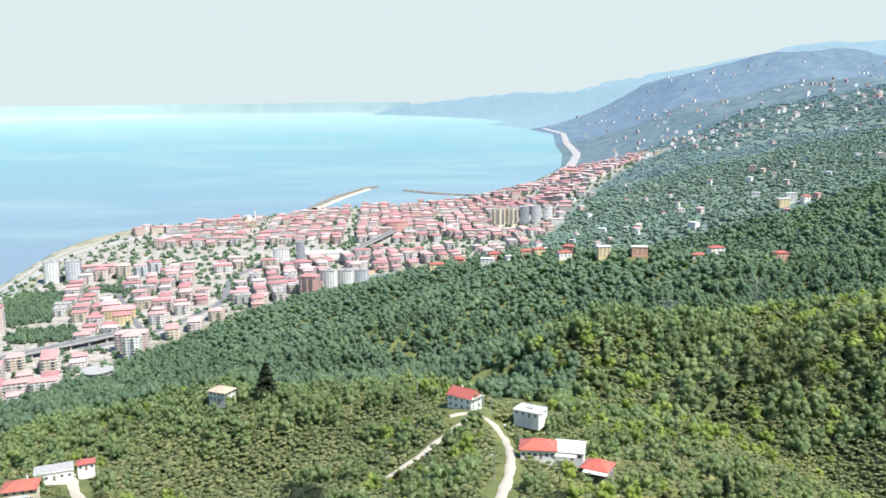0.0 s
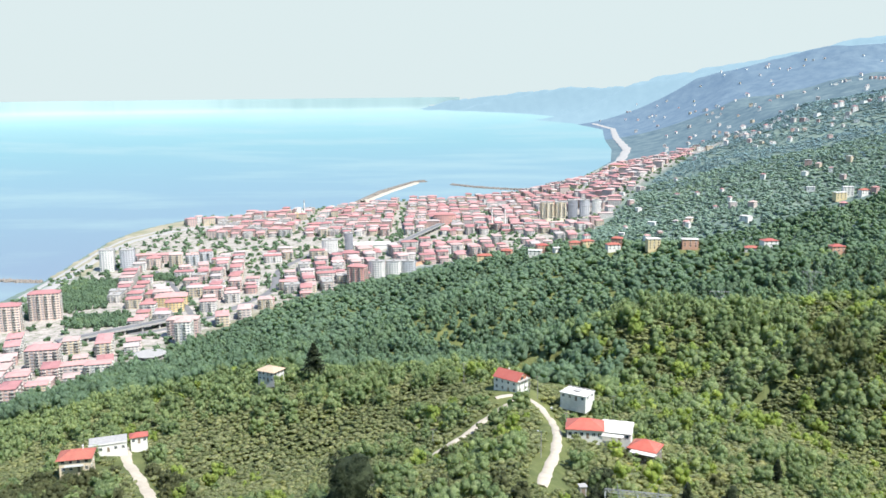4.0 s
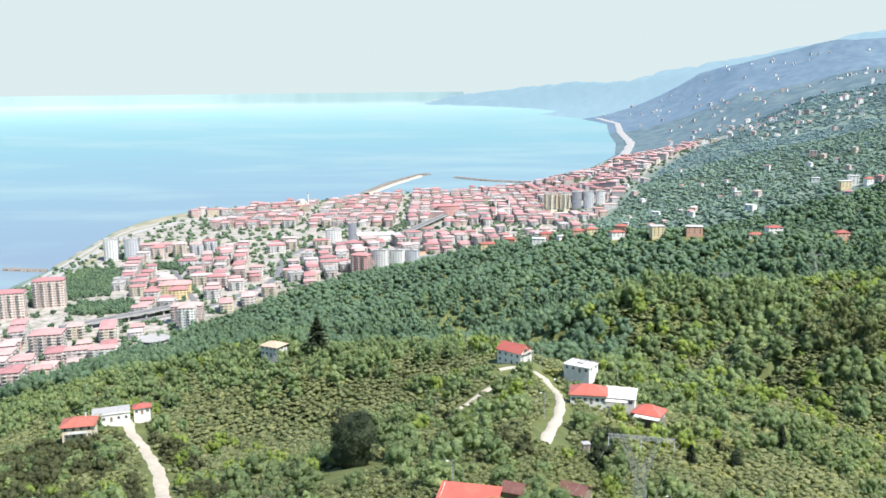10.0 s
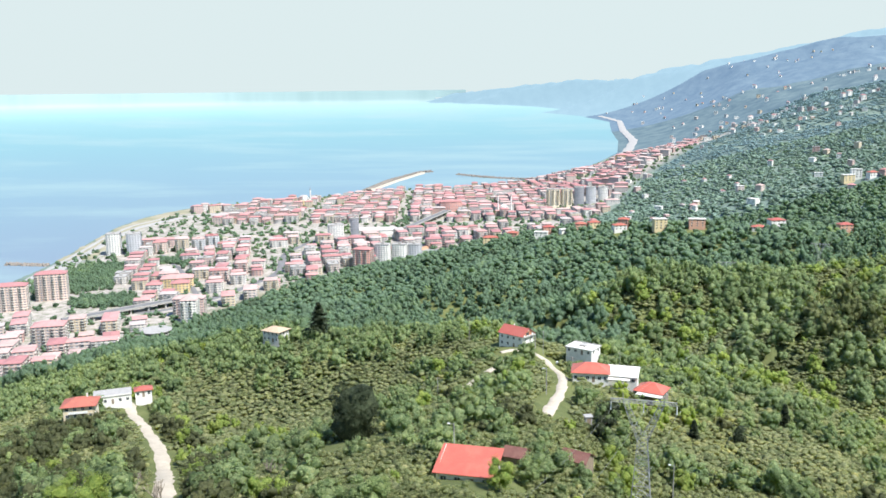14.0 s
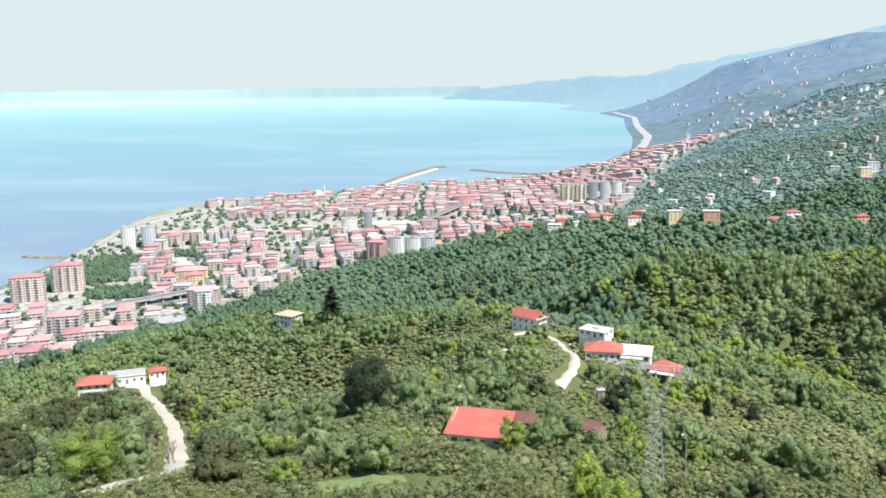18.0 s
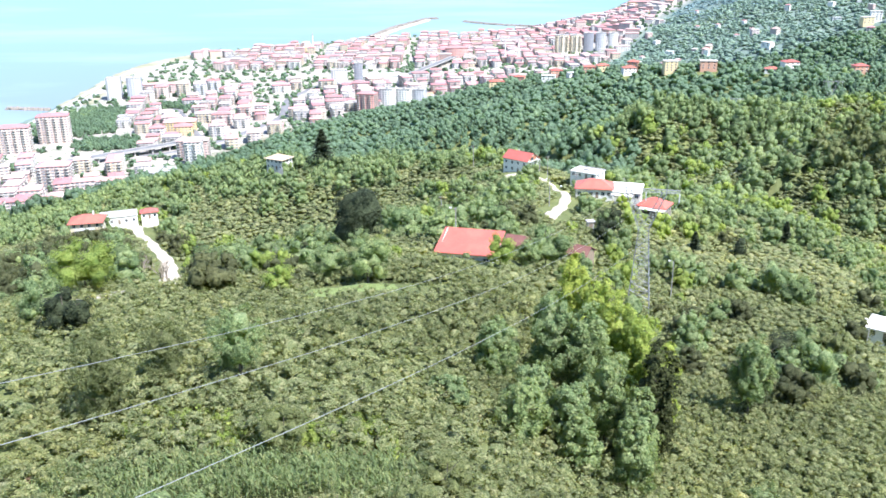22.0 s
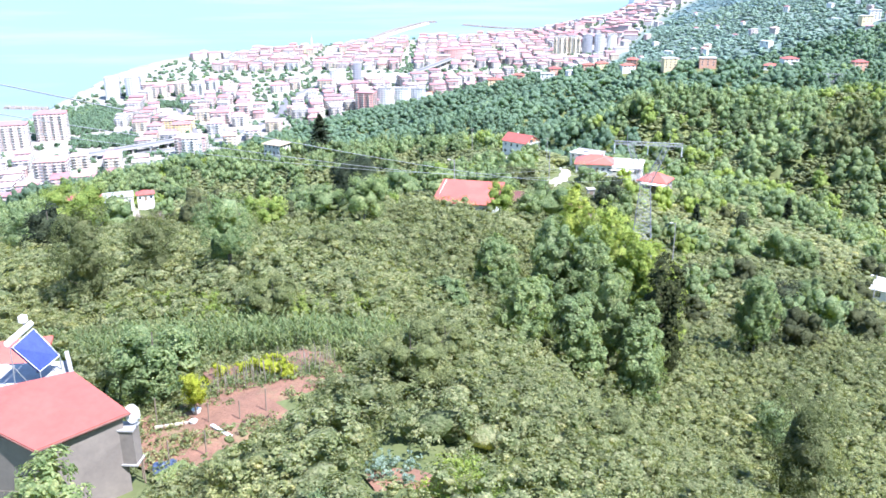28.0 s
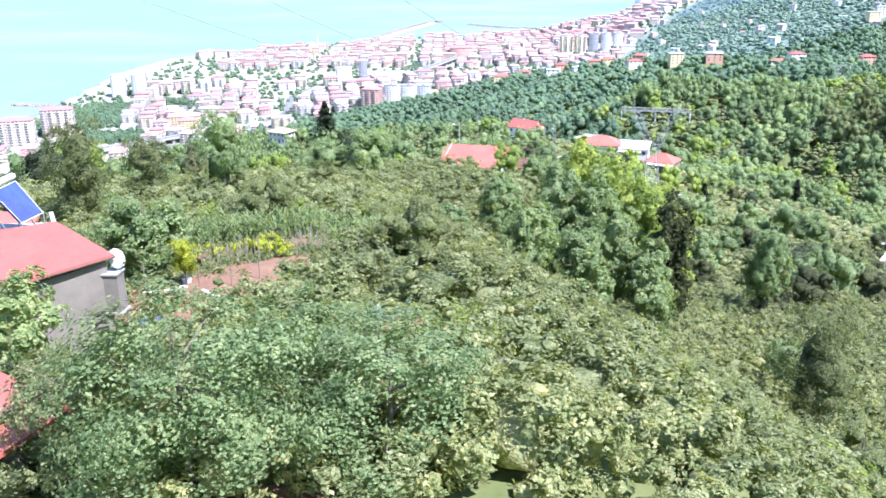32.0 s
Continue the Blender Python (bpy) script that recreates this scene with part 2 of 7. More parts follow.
TOWN_ROOF, FLATS_ROOF = (tinted("red_town_roof", ROOF_PAINTS, 0.7, 0.2, joined=j) for j in (False, True))
# ---- the lie of the land ----
EYE = (0.0, 0.0, 258.0)      # what lies past NEAR is drawn in towards this point, to stay within 5 km
NEAR, FAR = 2400.0, 4880.0


def drawn_in(x, y, z):
    """Brings the far distance nearer along the lines of sight."""
    x, y, z = np.asarray(x, float), np.asarray(y, float), np.asarray(z, float)
    r = np.hypot(x - EYE[0], y - EYE[1])
    far = NEAR + (FAR - NEAR) * (1 - np.exp(-(np.maximum(r, NEAR) - NEAR) / (FAR - NEAR)))
    k = np.where(r > NEAR, far / np.maximum(r, 1), 1.0)
    return EYE[0] + (x - EYE[0]) * k, EYE[1] + (y - EYE[1]) * k, EYE[2] + (z - EYE[2]) * k


# ridges: crest points x, y, z, then the slopes to the left and right of the way along it, and the crest's half width
RIDGES = (
    (((4, -300, 245), (0, -60, 214), (0, 15, 203.4), (-6, 33, 201.1), (-10, 45, 198.2), (-14.5, 60, 195.5), (-16, 75, 191.5), (-14, 105, 186), (-7, 125, 182), (-2, 155, 175.5),
      (8, 200, 164.5), (12, 232, 158.5), (20, 300, 144), (8, 390, 131), (0, 430, 123), (-10, 490, 95), (-20, 580, 45)), 0.36, 1.02, 13),
    (((14, 55, 177), (24, 70, 168.5), (43, 100, 165.5), (62, 150, 158), (86, 192, 142), (103, 313, 125), (130, 413, 104), (120, 470, 84)), 0.3, 0.42, 12),
    (((12, 232, 157), (36, 290, 143), (58, 300, 136), (75, 330, 120)), 0.4, 0.4, 10),
    (((-90, -300, 240), (-55, -60, 209), (-50, 60, 192.5), (-60, 95, 184.5), (-95, 150, 165.5), (-132, 220, 143), (-165, 330, 118), (-225, 500, 78),
      (-300, 700, 28), (-350, 850, 2)), 0.44, 0.46, 26),
    (((8, 390, 130), (-60, 412, 124), (-125, 435, 119), (-190, 520, 84), (-250, 640, 40), (-300, 760, 8)), 0.3, 0.36, 22),
    (((520, 420, 215), (330, 455, 168), (250, 500, 142), (198, 480, 125)), 0.6, 0.4, 12),
    (((360, 540, 150), (242, 571, 130), (174, 562, 126), (104, 558, 126), (80, 563, 110), (55, 600, 60)), 0.7, 0.45, 10),
    (((700, 760, 160), (500, 850, 118), (363, 919, 98), (231, 1003, 90), (119, 1106, 74), (51, 1118, 60), (-60, 1100, 36), (-130, 1085, 20),
      (-215, 1050, 9), (-290, 950, -2)), 0.34, 0.3, 30),
    (((120, 1060, 70), (20, 960, 58), (-22, 899, 52), (-60, 830, 24), (-80, 780, 6)), 0.42, 0.42, 30),
    (((700, 1150, 175), (480, 1300, 115), (320, 1420, 62), (230, 1560, 25), (180, 1680, -4)), 0.28, 0.28, 40),
    (((1500, 500, 330), (1500, 1300, 330), (1600, 2500, 325)), 0.29, 0.29, 80),
    (((1600, 2500, 325), (2000, 4600, 340), (2500, 6200, 480), (3200, 7500, 680), (5200, 8200, 800)), 0.22, 0.22, 80),
    (((3200, 7500, 680), (2500, 9300, 530), (1500, 11500, 390), (600, 13500, 340)), 0.2, 0.2, 150),
    (((1500, 11500, 390), (1300, 14500, 370), (600, 17000, 320), (-300, 18500, 240), (-1200, 19300, 130)), 0.3, 0.3, 200),
    (((5600, 8000, 860), (4100, 9500, 820), (5500, 12000, 980)), 0.2, 0.2, 200),
    (((1380, 1750, 330), (1050, 2000, 215), (760, 2350, 105), (620, 2700, 22)), 0.24, 0.24, 50),
    (((1600, 2600, 330), (1150, 3150, 200), (850, 3700, 60)), 0.24, 0.24, 60),
    (((1900, 4300, 340), (1400, 5000, 215), (950, 5700, 60)), 0.25, 0.25, 70),
)
# the waterline, from behind the west around the town and the bay
COAST = ((-1500, -2500), (-900, -300), (-640, 800), (-668, 1240), (-700, 1430), (-726, 1600), (-722, 1740), (-670, 1895), (-560, 1955), (-440, 2035),
         (-340, 2150), (-308, 2190), (-240, 2215), (-130, 2235), (20, 2330), (120, 2480), (262, 2720), (360, 3050), (480, 3480), (590, 4250), (690, 5300),
         (860, 6700), (780, 8200), (480, 9600), (900, 10600), (500, 13000), (-300, 15500), (-1500, 17500), (-1900, 26000))


def seg_near(x, y, a, b):
    """How far along a-b the nearest point is (0 to 1), its distance, and on which side (positive: left)."""
    dx, dy = b[0] - a[0], b[1] - a[1]
    s = np.clip(((x - a[0]) * dx + (y - a[1]) * dy) / (dx * dx + dy * dy), 0, 1)
    px, py = x - a[0] - s * dx, y - a[1] - s * dy
    return s, np.hypot(px, py), dx * py - dy * px


def inland(x, y):
    """Metres from the waterline, negative at sea."""
    best, side = np.full(np.shape(x), 1e9), np.zeros(np.shape(x))
    for a, b in zip(COAST, COAST[1:]):
        s, d, left = seg_near(x, y, a, b)
        better = d < best - 1e-6
        best, side = np.where(better, d, best), np.where(better, left, side)
    return np.where(side < 0, best, -best)


def ripple(x, y):
    """Knolls and hollows of a few metres."""
    return (np.sin(x / 31 + 1.3 * np.sin(y / 47)) * np.sin(y / 37 + 0.7 * np.sin(x / 53)) + 0.5 * np.sin(x / 13 + 2.1) * np.sin(y / 17 + x / 29)
            + 0.25 * np.sin(x / 5.3 + y / 9.1) * np.sin(y / 6.1))


def ground(x, y):
    x, y = np.asarray(x, float), np.asarray(y, float)
    top = np.full(np.shape(x), -1e9)
    for crest, left_slope, right_slope, half in RIDGES:
        h = np.full(np.shape(x), -1e9)
        for a, b in zip(crest, crest[1:]):
            s, d, left = seg_near(x, y, a, b)
            fall = np.where(left > 0, left_slope, right_slope) * (np.sqrt(d * d + half * half) - half)
            h = np.maximum(h, a[2] + s * (b[2] - a[2]) - fall)
        big, k = np.maximum(top, h), 7.0
        top = big + k * np.log1p(np.exp(-np.abs(top - h) / k)) - k * 0.12 * np.exp(-np.abs(top - h) / k)
    shore = inland(x, y)
    plain = 3.0 + 0.004 * np.clip(shore, 0, 1500)
    rough = np.clip((top - plain) / 40, 0, 1) * np.clip((np.hypot(x, y - 20) - 45) / 120, 0, 1)
    far = np.clip(np.hypot(x, y) / 1200 - 1, 0, 8)
    land = np.logaddexp(top / 4, plain / 4) * 4 + rough * (1.6 * ripple(x, y) + (6 + 2.5 * far) * ripple(x / 7, y / 7) * np.clip(far, 0, 1))
    return np.where(shore > 0, np.minimum(land, 0.4 + 0.12 * shore + (shore / 60) ** 2), np.maximum(-4, 0.1 * shore))


# the foot of the hills, where the woods meet the town
EDGE = ((-420, 640), (-345, 830), (-300, 960), (-250, 1085), (-185, 1190), (-115, 1300), (-30, 1365), (70, 1410), (150, 1490), (200, 1640), (290, 1850), (520, 2300), (800, 3000), (1100, 4200), (1300, 7000))


def uphill(x, y):
    """Metres on the hill side of the town's edge, negative in the town."""
    best, side = np.full(np.shape(x), 1e9), np.zeros(np.shape(x))
    for a, b in zip(EDGE, EDGE[1:]):
        s, d, left = seg_near(x, y, a, b)
        better = d < best - 1e-6
        best, side = np.where(better, d, best), np.where(better, left, side)
    return np.where(side < 0, best, -best)
# ---- mesh helpers ----
def mesh_of(name, verts, faces, mats, slots=None, tint=None, smooth=False):
    """A mesh out of arrays; faces all have the same number of corners."""
    me = bpy.data.meshes.new(name)
    verts, faces = np.asarray(verts, np.float32), np.asarray(faces, np.int32)
    n, k = faces.shape
    me.vertices.add(len(verts))
    me.vertices.foreach_set("co", verts.ravel())
    me.loops.add(n * k)
    me.loops.foreach_set("vertex_index", faces.ravel())
    me.polygons.add(n)
    me.polygons.foreach_set("loop_start", np.arange(0, n * k, k, dtype=np.int32))
    me.polygons.foreach_set("loop_total", np.full(n, k, np.int32))
    if slots is not None:
        me.polygons.foreach_set("material_index", np.asarray(slots, np.int32))
    if smooth:
        me.polygons.foreach_set("use_smooth", np.ones(n, bool))
    for m in mats if isinstance(mats, (list, tuple)) else [mats]:
        me.materials.append(m)
    if tint is not None:
        me.attributes.new("tint", "FLOAT", "POINT").data.foreach_set("value", np.asarray(tint, np.float32))
    me.update(calc_edges=True)
    return me


def part(name, bm, material, parent, label=""):
    """Links a bmesh, or a finished mesh, as one object under a thing or a part."""
    if isinstance(bm, bmesh.types.BMesh):
        me = bpy.data.meshes.new(name)
        bmesh.ops.recalc_face_normals(bm, faces=bm.faces)
        bm.to_mesh(me)
        bm.free()
    else:
        me = bm
    if material is not None and not me.materials:
        me.materials.append(material)
    ob = new(name, me)
    ob.parent = parent
    return tagged(ob, label)


def thing(name, x, y, z, turn=0.0, **tags):
    ob = new(name)
    ob.matrix_basis = pose(x, y, z, 0, 0, turn)
    ob.empty_display_size = 0.3
    return tagged(ob, **tags)


def box(bm, x0, y0, z0, x1, y1, z1, bevel=0.0):
    made = bmesh.ops.create_cube(bm, size=1, matrix=Matrix.LocRotScale(((x0 + x1) / 2, (y0 + y1) / 2, (z0 + z1) / 2), None, (abs(x1 - x0), abs(y1 - y0), abs(z1 - z0))))
    if bevel:
        bmesh.ops.bevel(bm, geom=list({e for v in made["verts"] for e in v.link_edges}), offset=bevel, segments=1, affect="EDGES")
    return bm


def boxed(*args, bevel=0.0):
    return box(bmesh.new(), *args, bevel=bevel)


def rod(bm, a, b, r, r2=None, sides=6):
    a, b = Vector(a), Vector(b)
    d = b - a
    m = Matrix.Translation((a + b) / 2) @ d.to_track_quat("Z", "Y").to_matrix().to_4x4()
    bmesh.ops.create_cone(bm, cap_ends=True, segments=sides, radius1=r, radius2=r if r2 is None else r2, depth=d.length, matrix=m)
    return bm


def solid(verts, faces):
    bm = bmesh.new()
    vs = [bm.verts.new(v) for v in verts]
    for f in faces:
        bm.faces.new([vs[i] for i in f])
    return bm


def at(x, y):
    return float(ground(x, y))


# ---- ground: one sheet, finest near the camera and in front of it ----


def ground_material(name="ground_cover", greens=((0.092, 0.112, 0.046), (0.130, 0.150, 0.062), (0.175, 0.190, 0.082)), earth=(0.12, 0.10, 0.05)):
    m, tree, bsdf = shader(name, 0.95)
    town = tree.nodes.new("ShaderNodeAttribute")
    town.attribute_name = "tint"
    pos = tree.nodes.new("ShaderNodeTexCoord").outputs["Object"]
    broad, mid, fine = noisy(tree, 0.012, 5, 0.6, pos), noisy(tree, 0.12, 5, 0.7, pos), noisy(tree, 1.6, 5, 0.7, pos)
    green = ramp(tree, mid, *zip((0.30, 0.5, 0.68), greens))
    green = mixed(tree, "MULTIPLY", 0.6, green, ramp(tree, broad, (0.35, (0.55, 0.62, 0.6)), (0.65, (1.15, 1.1, 0.9))))
    green = mixed(tree, "MIX", ramp(tree, fine, (0.55, (0, 0, 0)), (0.75, (0.55, 0.55, 0.55))), green, earth)
    paved = ramp(tree, mid, (0.38, (0.16, 0.19, 0.11)), (0.46, (0.30, 0.28, 0.25)), (0.66, (0.44, 0.40, 0.36)))
    colour = mixed(tree, "MIX", town.outputs["Fac"], green, paved)
    tree.links.new(colour, bsdf.inputs["Base Color"])
    bsdf.inputs["Specular IOR Level"].default_value = 0.1
    bump(tree, bsdf, mid, 0.6, 0.8)
    return m


angles = np.radians(np.concatenate([np.arange(-180, -40, 5), np.arange(-40, -32, 1), np.arange(-32, 32, 0.22), np.arange(32, 40, 1), np.arange(40, 180, 5)]))
radii = np.concatenate([[0.05], np.arange(1.5, 60, 1.5), 60 * 1.0165 ** np.arange(0, 372)])
rr, aa = np.meshgrid(radii, angles, indexing="ij")
gx, gy = rr * np.sin(aa), rr * np.cos(aa)
gz = ground(gx, gy)
shore_far = inland(gx, gy)
paved = np.clip(-uphill(gx, gy) / 30, 0, 1) * np.clip((shore_far - 25) / 40, 0, 1) * (gy > 600) * np.clip((6000 - gy) / 1000, 0, 1)
wx, wy, wz = drawn_in(gx, gy, gz)
nr, na = rr.shape
grid = np.arange(nr * na).reshape(nr, na)
turned = np.roll(grid, -1, axis=1)
quads = np.stack([grid[:-1], turned[:-1], turned[1:], grid[1:]], -1).reshape(-1, 4)[:, ::-1]
dry = (gz.ravel()[quads] > -3.5).any(1)
spots = np.stack([wx, wy, wz], -1).reshape(-1, 3)
way_off = rr.ravel()[quads].min(1)
# past 1130 m a paler, bluer ground colour imitates haze
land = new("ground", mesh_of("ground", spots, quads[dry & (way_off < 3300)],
                            [ground_material(), ground_material("hazed_far_slope_ground", ((0.125, 0.175, 0.155), (0.165, 0.220, 0.200), (0.205, 0.262, 0.235)), (0.17, 0.20, 0.17))],
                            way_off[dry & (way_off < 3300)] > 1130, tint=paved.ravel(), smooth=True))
tagged(land, "steep green hillsides falling to a coastal plain", "ground", kind="structure")
# hills so far off that they stand still: backdrops with summer haze put in as blue colour and glow
def hazed_hills(light, dark, haze_glow):
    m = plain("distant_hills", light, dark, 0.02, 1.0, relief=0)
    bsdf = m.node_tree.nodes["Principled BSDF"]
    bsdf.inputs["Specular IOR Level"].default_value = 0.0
    # even bluish emission imitates the bright haze in front of the hills
    bsdf.inputs["Emission Color"].default_value, bsdf.inputs["Emission Strength"].default_value = (*haze_glow, 1), 1.0
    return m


for name, near, far, light, dark, haze_glow in (("backdrop_1", 3300, 5200, (0.120, 0.150, 0.130), (0.045, 0.066, 0.062), (0.046, 0.076, 0.118)), ("backdrop_2", 5200, 8000, (0.095, 0.122, 0.125), (0.045, 0.066, 0.078), (0.072, 0.112, 0.172)),
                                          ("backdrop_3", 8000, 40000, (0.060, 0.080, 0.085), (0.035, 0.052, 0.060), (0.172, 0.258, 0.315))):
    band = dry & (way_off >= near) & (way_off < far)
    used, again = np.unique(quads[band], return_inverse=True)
    tagged(new(name, mesh_of(name, spots[used], again.reshape(-1, 4), hazed_hills(light, dark, haze_glow), smooth=True)), "far mountain slopes along the coast, blue haze painted in", "backdrop", kind="structure")


# ---- the sea ----
def sea_material():
    """Pale water: darker and bluer under the shore, haze painted in by lighter colour to the horizon, with long
    drifting streaks.
    """
    m, tree, bsdf = shader("calm_sea", 0.5)
    off = tree.nodes.new("ShaderNodeAttribute")
    off.attribute_name = "tint"
    pos = tree.nodes.new("ShaderNodeTexCoord").outputs["Object"]
    stretch = node(tree, "ShaderNodeMapping", Scale=(0.4, 1.0, 0.0), Rotation=(0, 0, radians(-22)))
    tree.links.new(pos, stretch.inputs["Vector"])
    streak = noisy(tree, 0.0024, 6, 0.62, stretch.outputs[0])
    # lightest at the far end: painted haze, and to offset the dimmer upturned sheet
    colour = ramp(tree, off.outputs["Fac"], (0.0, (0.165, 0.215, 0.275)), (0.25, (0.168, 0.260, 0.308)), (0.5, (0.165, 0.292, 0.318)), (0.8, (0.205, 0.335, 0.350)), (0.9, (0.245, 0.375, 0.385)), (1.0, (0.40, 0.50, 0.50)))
    colour = mixed(tree, "MIX", ramp(tree, streak, (0.47, (0, 0, 0)), (0.62, (0.6, 0.6, 0.6))), colour, (0.235, 0.325, 0.335))
    tree.links.new(colour, bsdf.inputs["Base Color"])
    bsdf.inputs["Specular IOR Level"].default_value = 0.03
    bump(tree, bsdf, noisy(tree, 0.25, 3, 0.6, pos), 0.1, 0.3)
    return m


sa = np.radians(np.arange(-180, 180, 2.0))
sr = np.concatenate([np.arange(200, 2400, 100), NEAR * 1.03 ** np.arange(0, 190)])
rr, aa = np.meshgrid(sr, sa, indexing="ij")
sx, sy, sz = drawn_in(rr * np.sin(aa), rr * np.cos(aa), np.zeros_like(rr))
grid = np.arange(rr.size).reshape(rr.shape)
turned = np.roll(grid, -1, axis=1)
quads = np.stack([grid[:-1], turned[:-1], turned[1:], grid[1:]], -1).reshape(-1, 4)[:, ::-1]
wet = (inland((rr * np.sin(aa)).ravel(), (rr * np.cos(aa)).ravel())[quads] < 150).any(1)
spots = np.stack([sx, sy, sz], -1).reshape(-1, 3)
# grows with distance; the sea colour follows it to imitate haze
sea_haze_tint = np.clip(np.log(rr.ravel() / 1300) / np.log(16), 0, 1)
sea = new("water", mesh_of("water", spots, quads[wet], sea_material(), tint=sea_haze_tint, smooth=True))
tagged(sea, "calm pale turquoise sea with lighter drifting streaks", "sea", kind="structure")
# a glowing ring in the sky's pale colour, added to close the gap where sea and sky meet
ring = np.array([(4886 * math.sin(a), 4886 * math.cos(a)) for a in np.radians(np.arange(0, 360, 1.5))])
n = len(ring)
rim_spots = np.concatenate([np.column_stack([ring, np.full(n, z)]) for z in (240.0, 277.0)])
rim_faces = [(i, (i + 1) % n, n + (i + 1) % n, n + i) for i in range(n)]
veil_glow = bpy.data.materials.new("horizon_gap_glow")
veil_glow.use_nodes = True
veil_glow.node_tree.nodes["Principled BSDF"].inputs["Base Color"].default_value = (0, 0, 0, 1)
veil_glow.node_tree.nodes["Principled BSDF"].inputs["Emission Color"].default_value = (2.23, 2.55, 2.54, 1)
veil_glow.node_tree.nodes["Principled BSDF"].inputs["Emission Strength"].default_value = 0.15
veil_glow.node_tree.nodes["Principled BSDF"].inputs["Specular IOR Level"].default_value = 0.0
tagged(new("backdrop_4", mesh_of("backdrop_4", rim_spots, rim_faces, veil_glow)), "added glowing ring in haze colour behind the sea's edge", "backdrop", kind="structure")


# ---- roads: strips laid on the land ----
def strip(name, line, width, material, label, lift=0.12, step=3.0, category="road"):
    pts = [Vector(line[0])]
    for a, b in zip(line, line[1:]):
        a, b = Vector(a), Vector(b)
        n = max(1, int((b - a).length / step))
        pts += [a.lerp(b, i / n) for i in range(1, n + 1)]
    for _ in range(6):
        pts = [pts[0]] + [(p + q * 2 + r) / 4 for p, q, r in zip(pts, pts[1:], pts[2:])] + [pts[-1]]
    verts, across = [], 5
    for i, p in enumerate(pts):
        way = (pts[min(i + 1, len(pts) - 1)] - pts[max(i - 1, 0)]).normalized()
        wide = width * (1 + 0.12 * math.sin(i * 0.9) + 0.08 * math.sin(i * 2.3))
        for j in range(across):
            s = (j / (across - 1) - 0.5) * wide
            verts.append((p.x + way.y * s, p.y - way.x * s))
    v = np.array(verts)
    z = ground(v[:, 0], v[:, 1]).reshape(-1, across)
    z = np.maximum(z, z.mean(1, keepdims=True)) + lift
    z[:, [0, -1]] -= lift + 0.25
    x, y, z = drawn_in(v[:, 0], v[:, 1], z.ravel())
    g = np.arange(len(v)).reshape(-1, across)
    f = np.stack([g[:-1, :-1], g[1:, :-1], g[1:, 1:], g[:-1, 1:]], -1).reshape(-1, 4)
    return tagged(new(name, mesh_of(name, np.stack([x, y, z], -1), f, material, smooth=True)), label, category, kind="structure")


DIRT = "pale unpaved track winding over the hillside"
strip("road_1", ((-172, 372), (-155, 337), (-132, 300), (-112, 263), (-92, 217), (-75, 175), (-58, 134), (-66, 118)), 5.0, TRACK, DIRT, lift=0.5)
strip("road_2", ((14, 376), (3, 346), (-6, 329), (-15, 318), (-28, 306), (-36, 275), (-48, 250)), 4.2, TRACK, DIRT, lift=0.5)
strip("road_3", ((2, 372), (14, 377), (21, 370), (25, 345), (24, 297), (21, 268), (17, 246), (14, 225)), 3.8, TRACK, DIRT, lift=0.5)
DRY_SHORE = plain("dry_shore", (0.38, 0.33, 0.25), (0.20, 0.21, 0.12), 0.02, 0.95)
strip("ground_shore", ((-640, 1250), (-668, 1430), (-692, 1600), (-688, 1722), (-640, 1862), (-542, 1918), (-420, 2000), (-322, 2112)), 54, DRY_SHORE, "dry brownish waste land along the shore", 0.4, 14, "ground")
strip("ground_digging", ((-133, 1322), (-113, 1346), (-94, 1380)), 22, plain("dug_earth", (0.50, 0.30, 0.18), (0.36, 0.22, 0.14), 0.05, 0.95), "orange bare earth of a building site", 1.2, 5, "soil")
strip("road_4", ((-560, 700), (-600, 900), (-622, 1120), (-645, 1300), (-668, 1450), (-676, 1580), (-640, 1700), (-540, 1790), (-400, 1830), (-250, 1880)), 19, CONCRETE, "grey coastal highway behind the shore", 0.8, 12)
strip("road_5", ((-575, 700), (-622, 900), (-640, 1120), (-663, 1300), (-688, 1450), (-697, 1590), (-660, 1722)), 11, CONCRETE, "grey coastal highway behind the shore", 0.8, 12)
strip("road_6", ((150, 2420), (290, 2700), (395, 3050), (520, 3480), (640, 4100), (745, 5200), (920, 6600), (900, 7700)), 40, CONCRETE, "broad pale coast road along the bay", 2.0, 40)
strip("road_7", ((-560, 1420), (-420, 1475), (-200, 1530), (-60, 1560), (60, 1580)), 7, TRACK, "pale walled river bank through the town", 1.0, 12)
strip("road_8", ((-440, 940), (-395, 930), (-340, 1010), (-300, 1150), (-330, 1300), (-300, 1460)), 12, ASPHALT, "grey street through the town", 0.8, 12)
strip("road_9", ((-520, 1290), (-450, 1180), (-400, 1080), (-360, 1000)), 8, ASPHALT, "grey street through the town", 0.8, 12)
# ---- plants ----
rng = np.random.default_rng(7)


def leaf_quads(points, normals, size, rnd, slim=0.62):
    """A small leaf blade with four corners at each point."""
    n = len(points)
    side = np.cross(normals, rnd.normal(size=(n, 3)))
    side /= np.linalg.norm(side, axis=1)[:, None] + 1e-9
    up = np.cross(side, normals)
    s = (size * rnd.uniform(0.65, 1.3, n))[:, None]
    a, b = side * s * 0.5 * slim, up * s * 0.5
    return np.stack([points - b, points + a - b * 0.1, points + b, points - a - b * 0.1], 1).reshape(-1, 3)


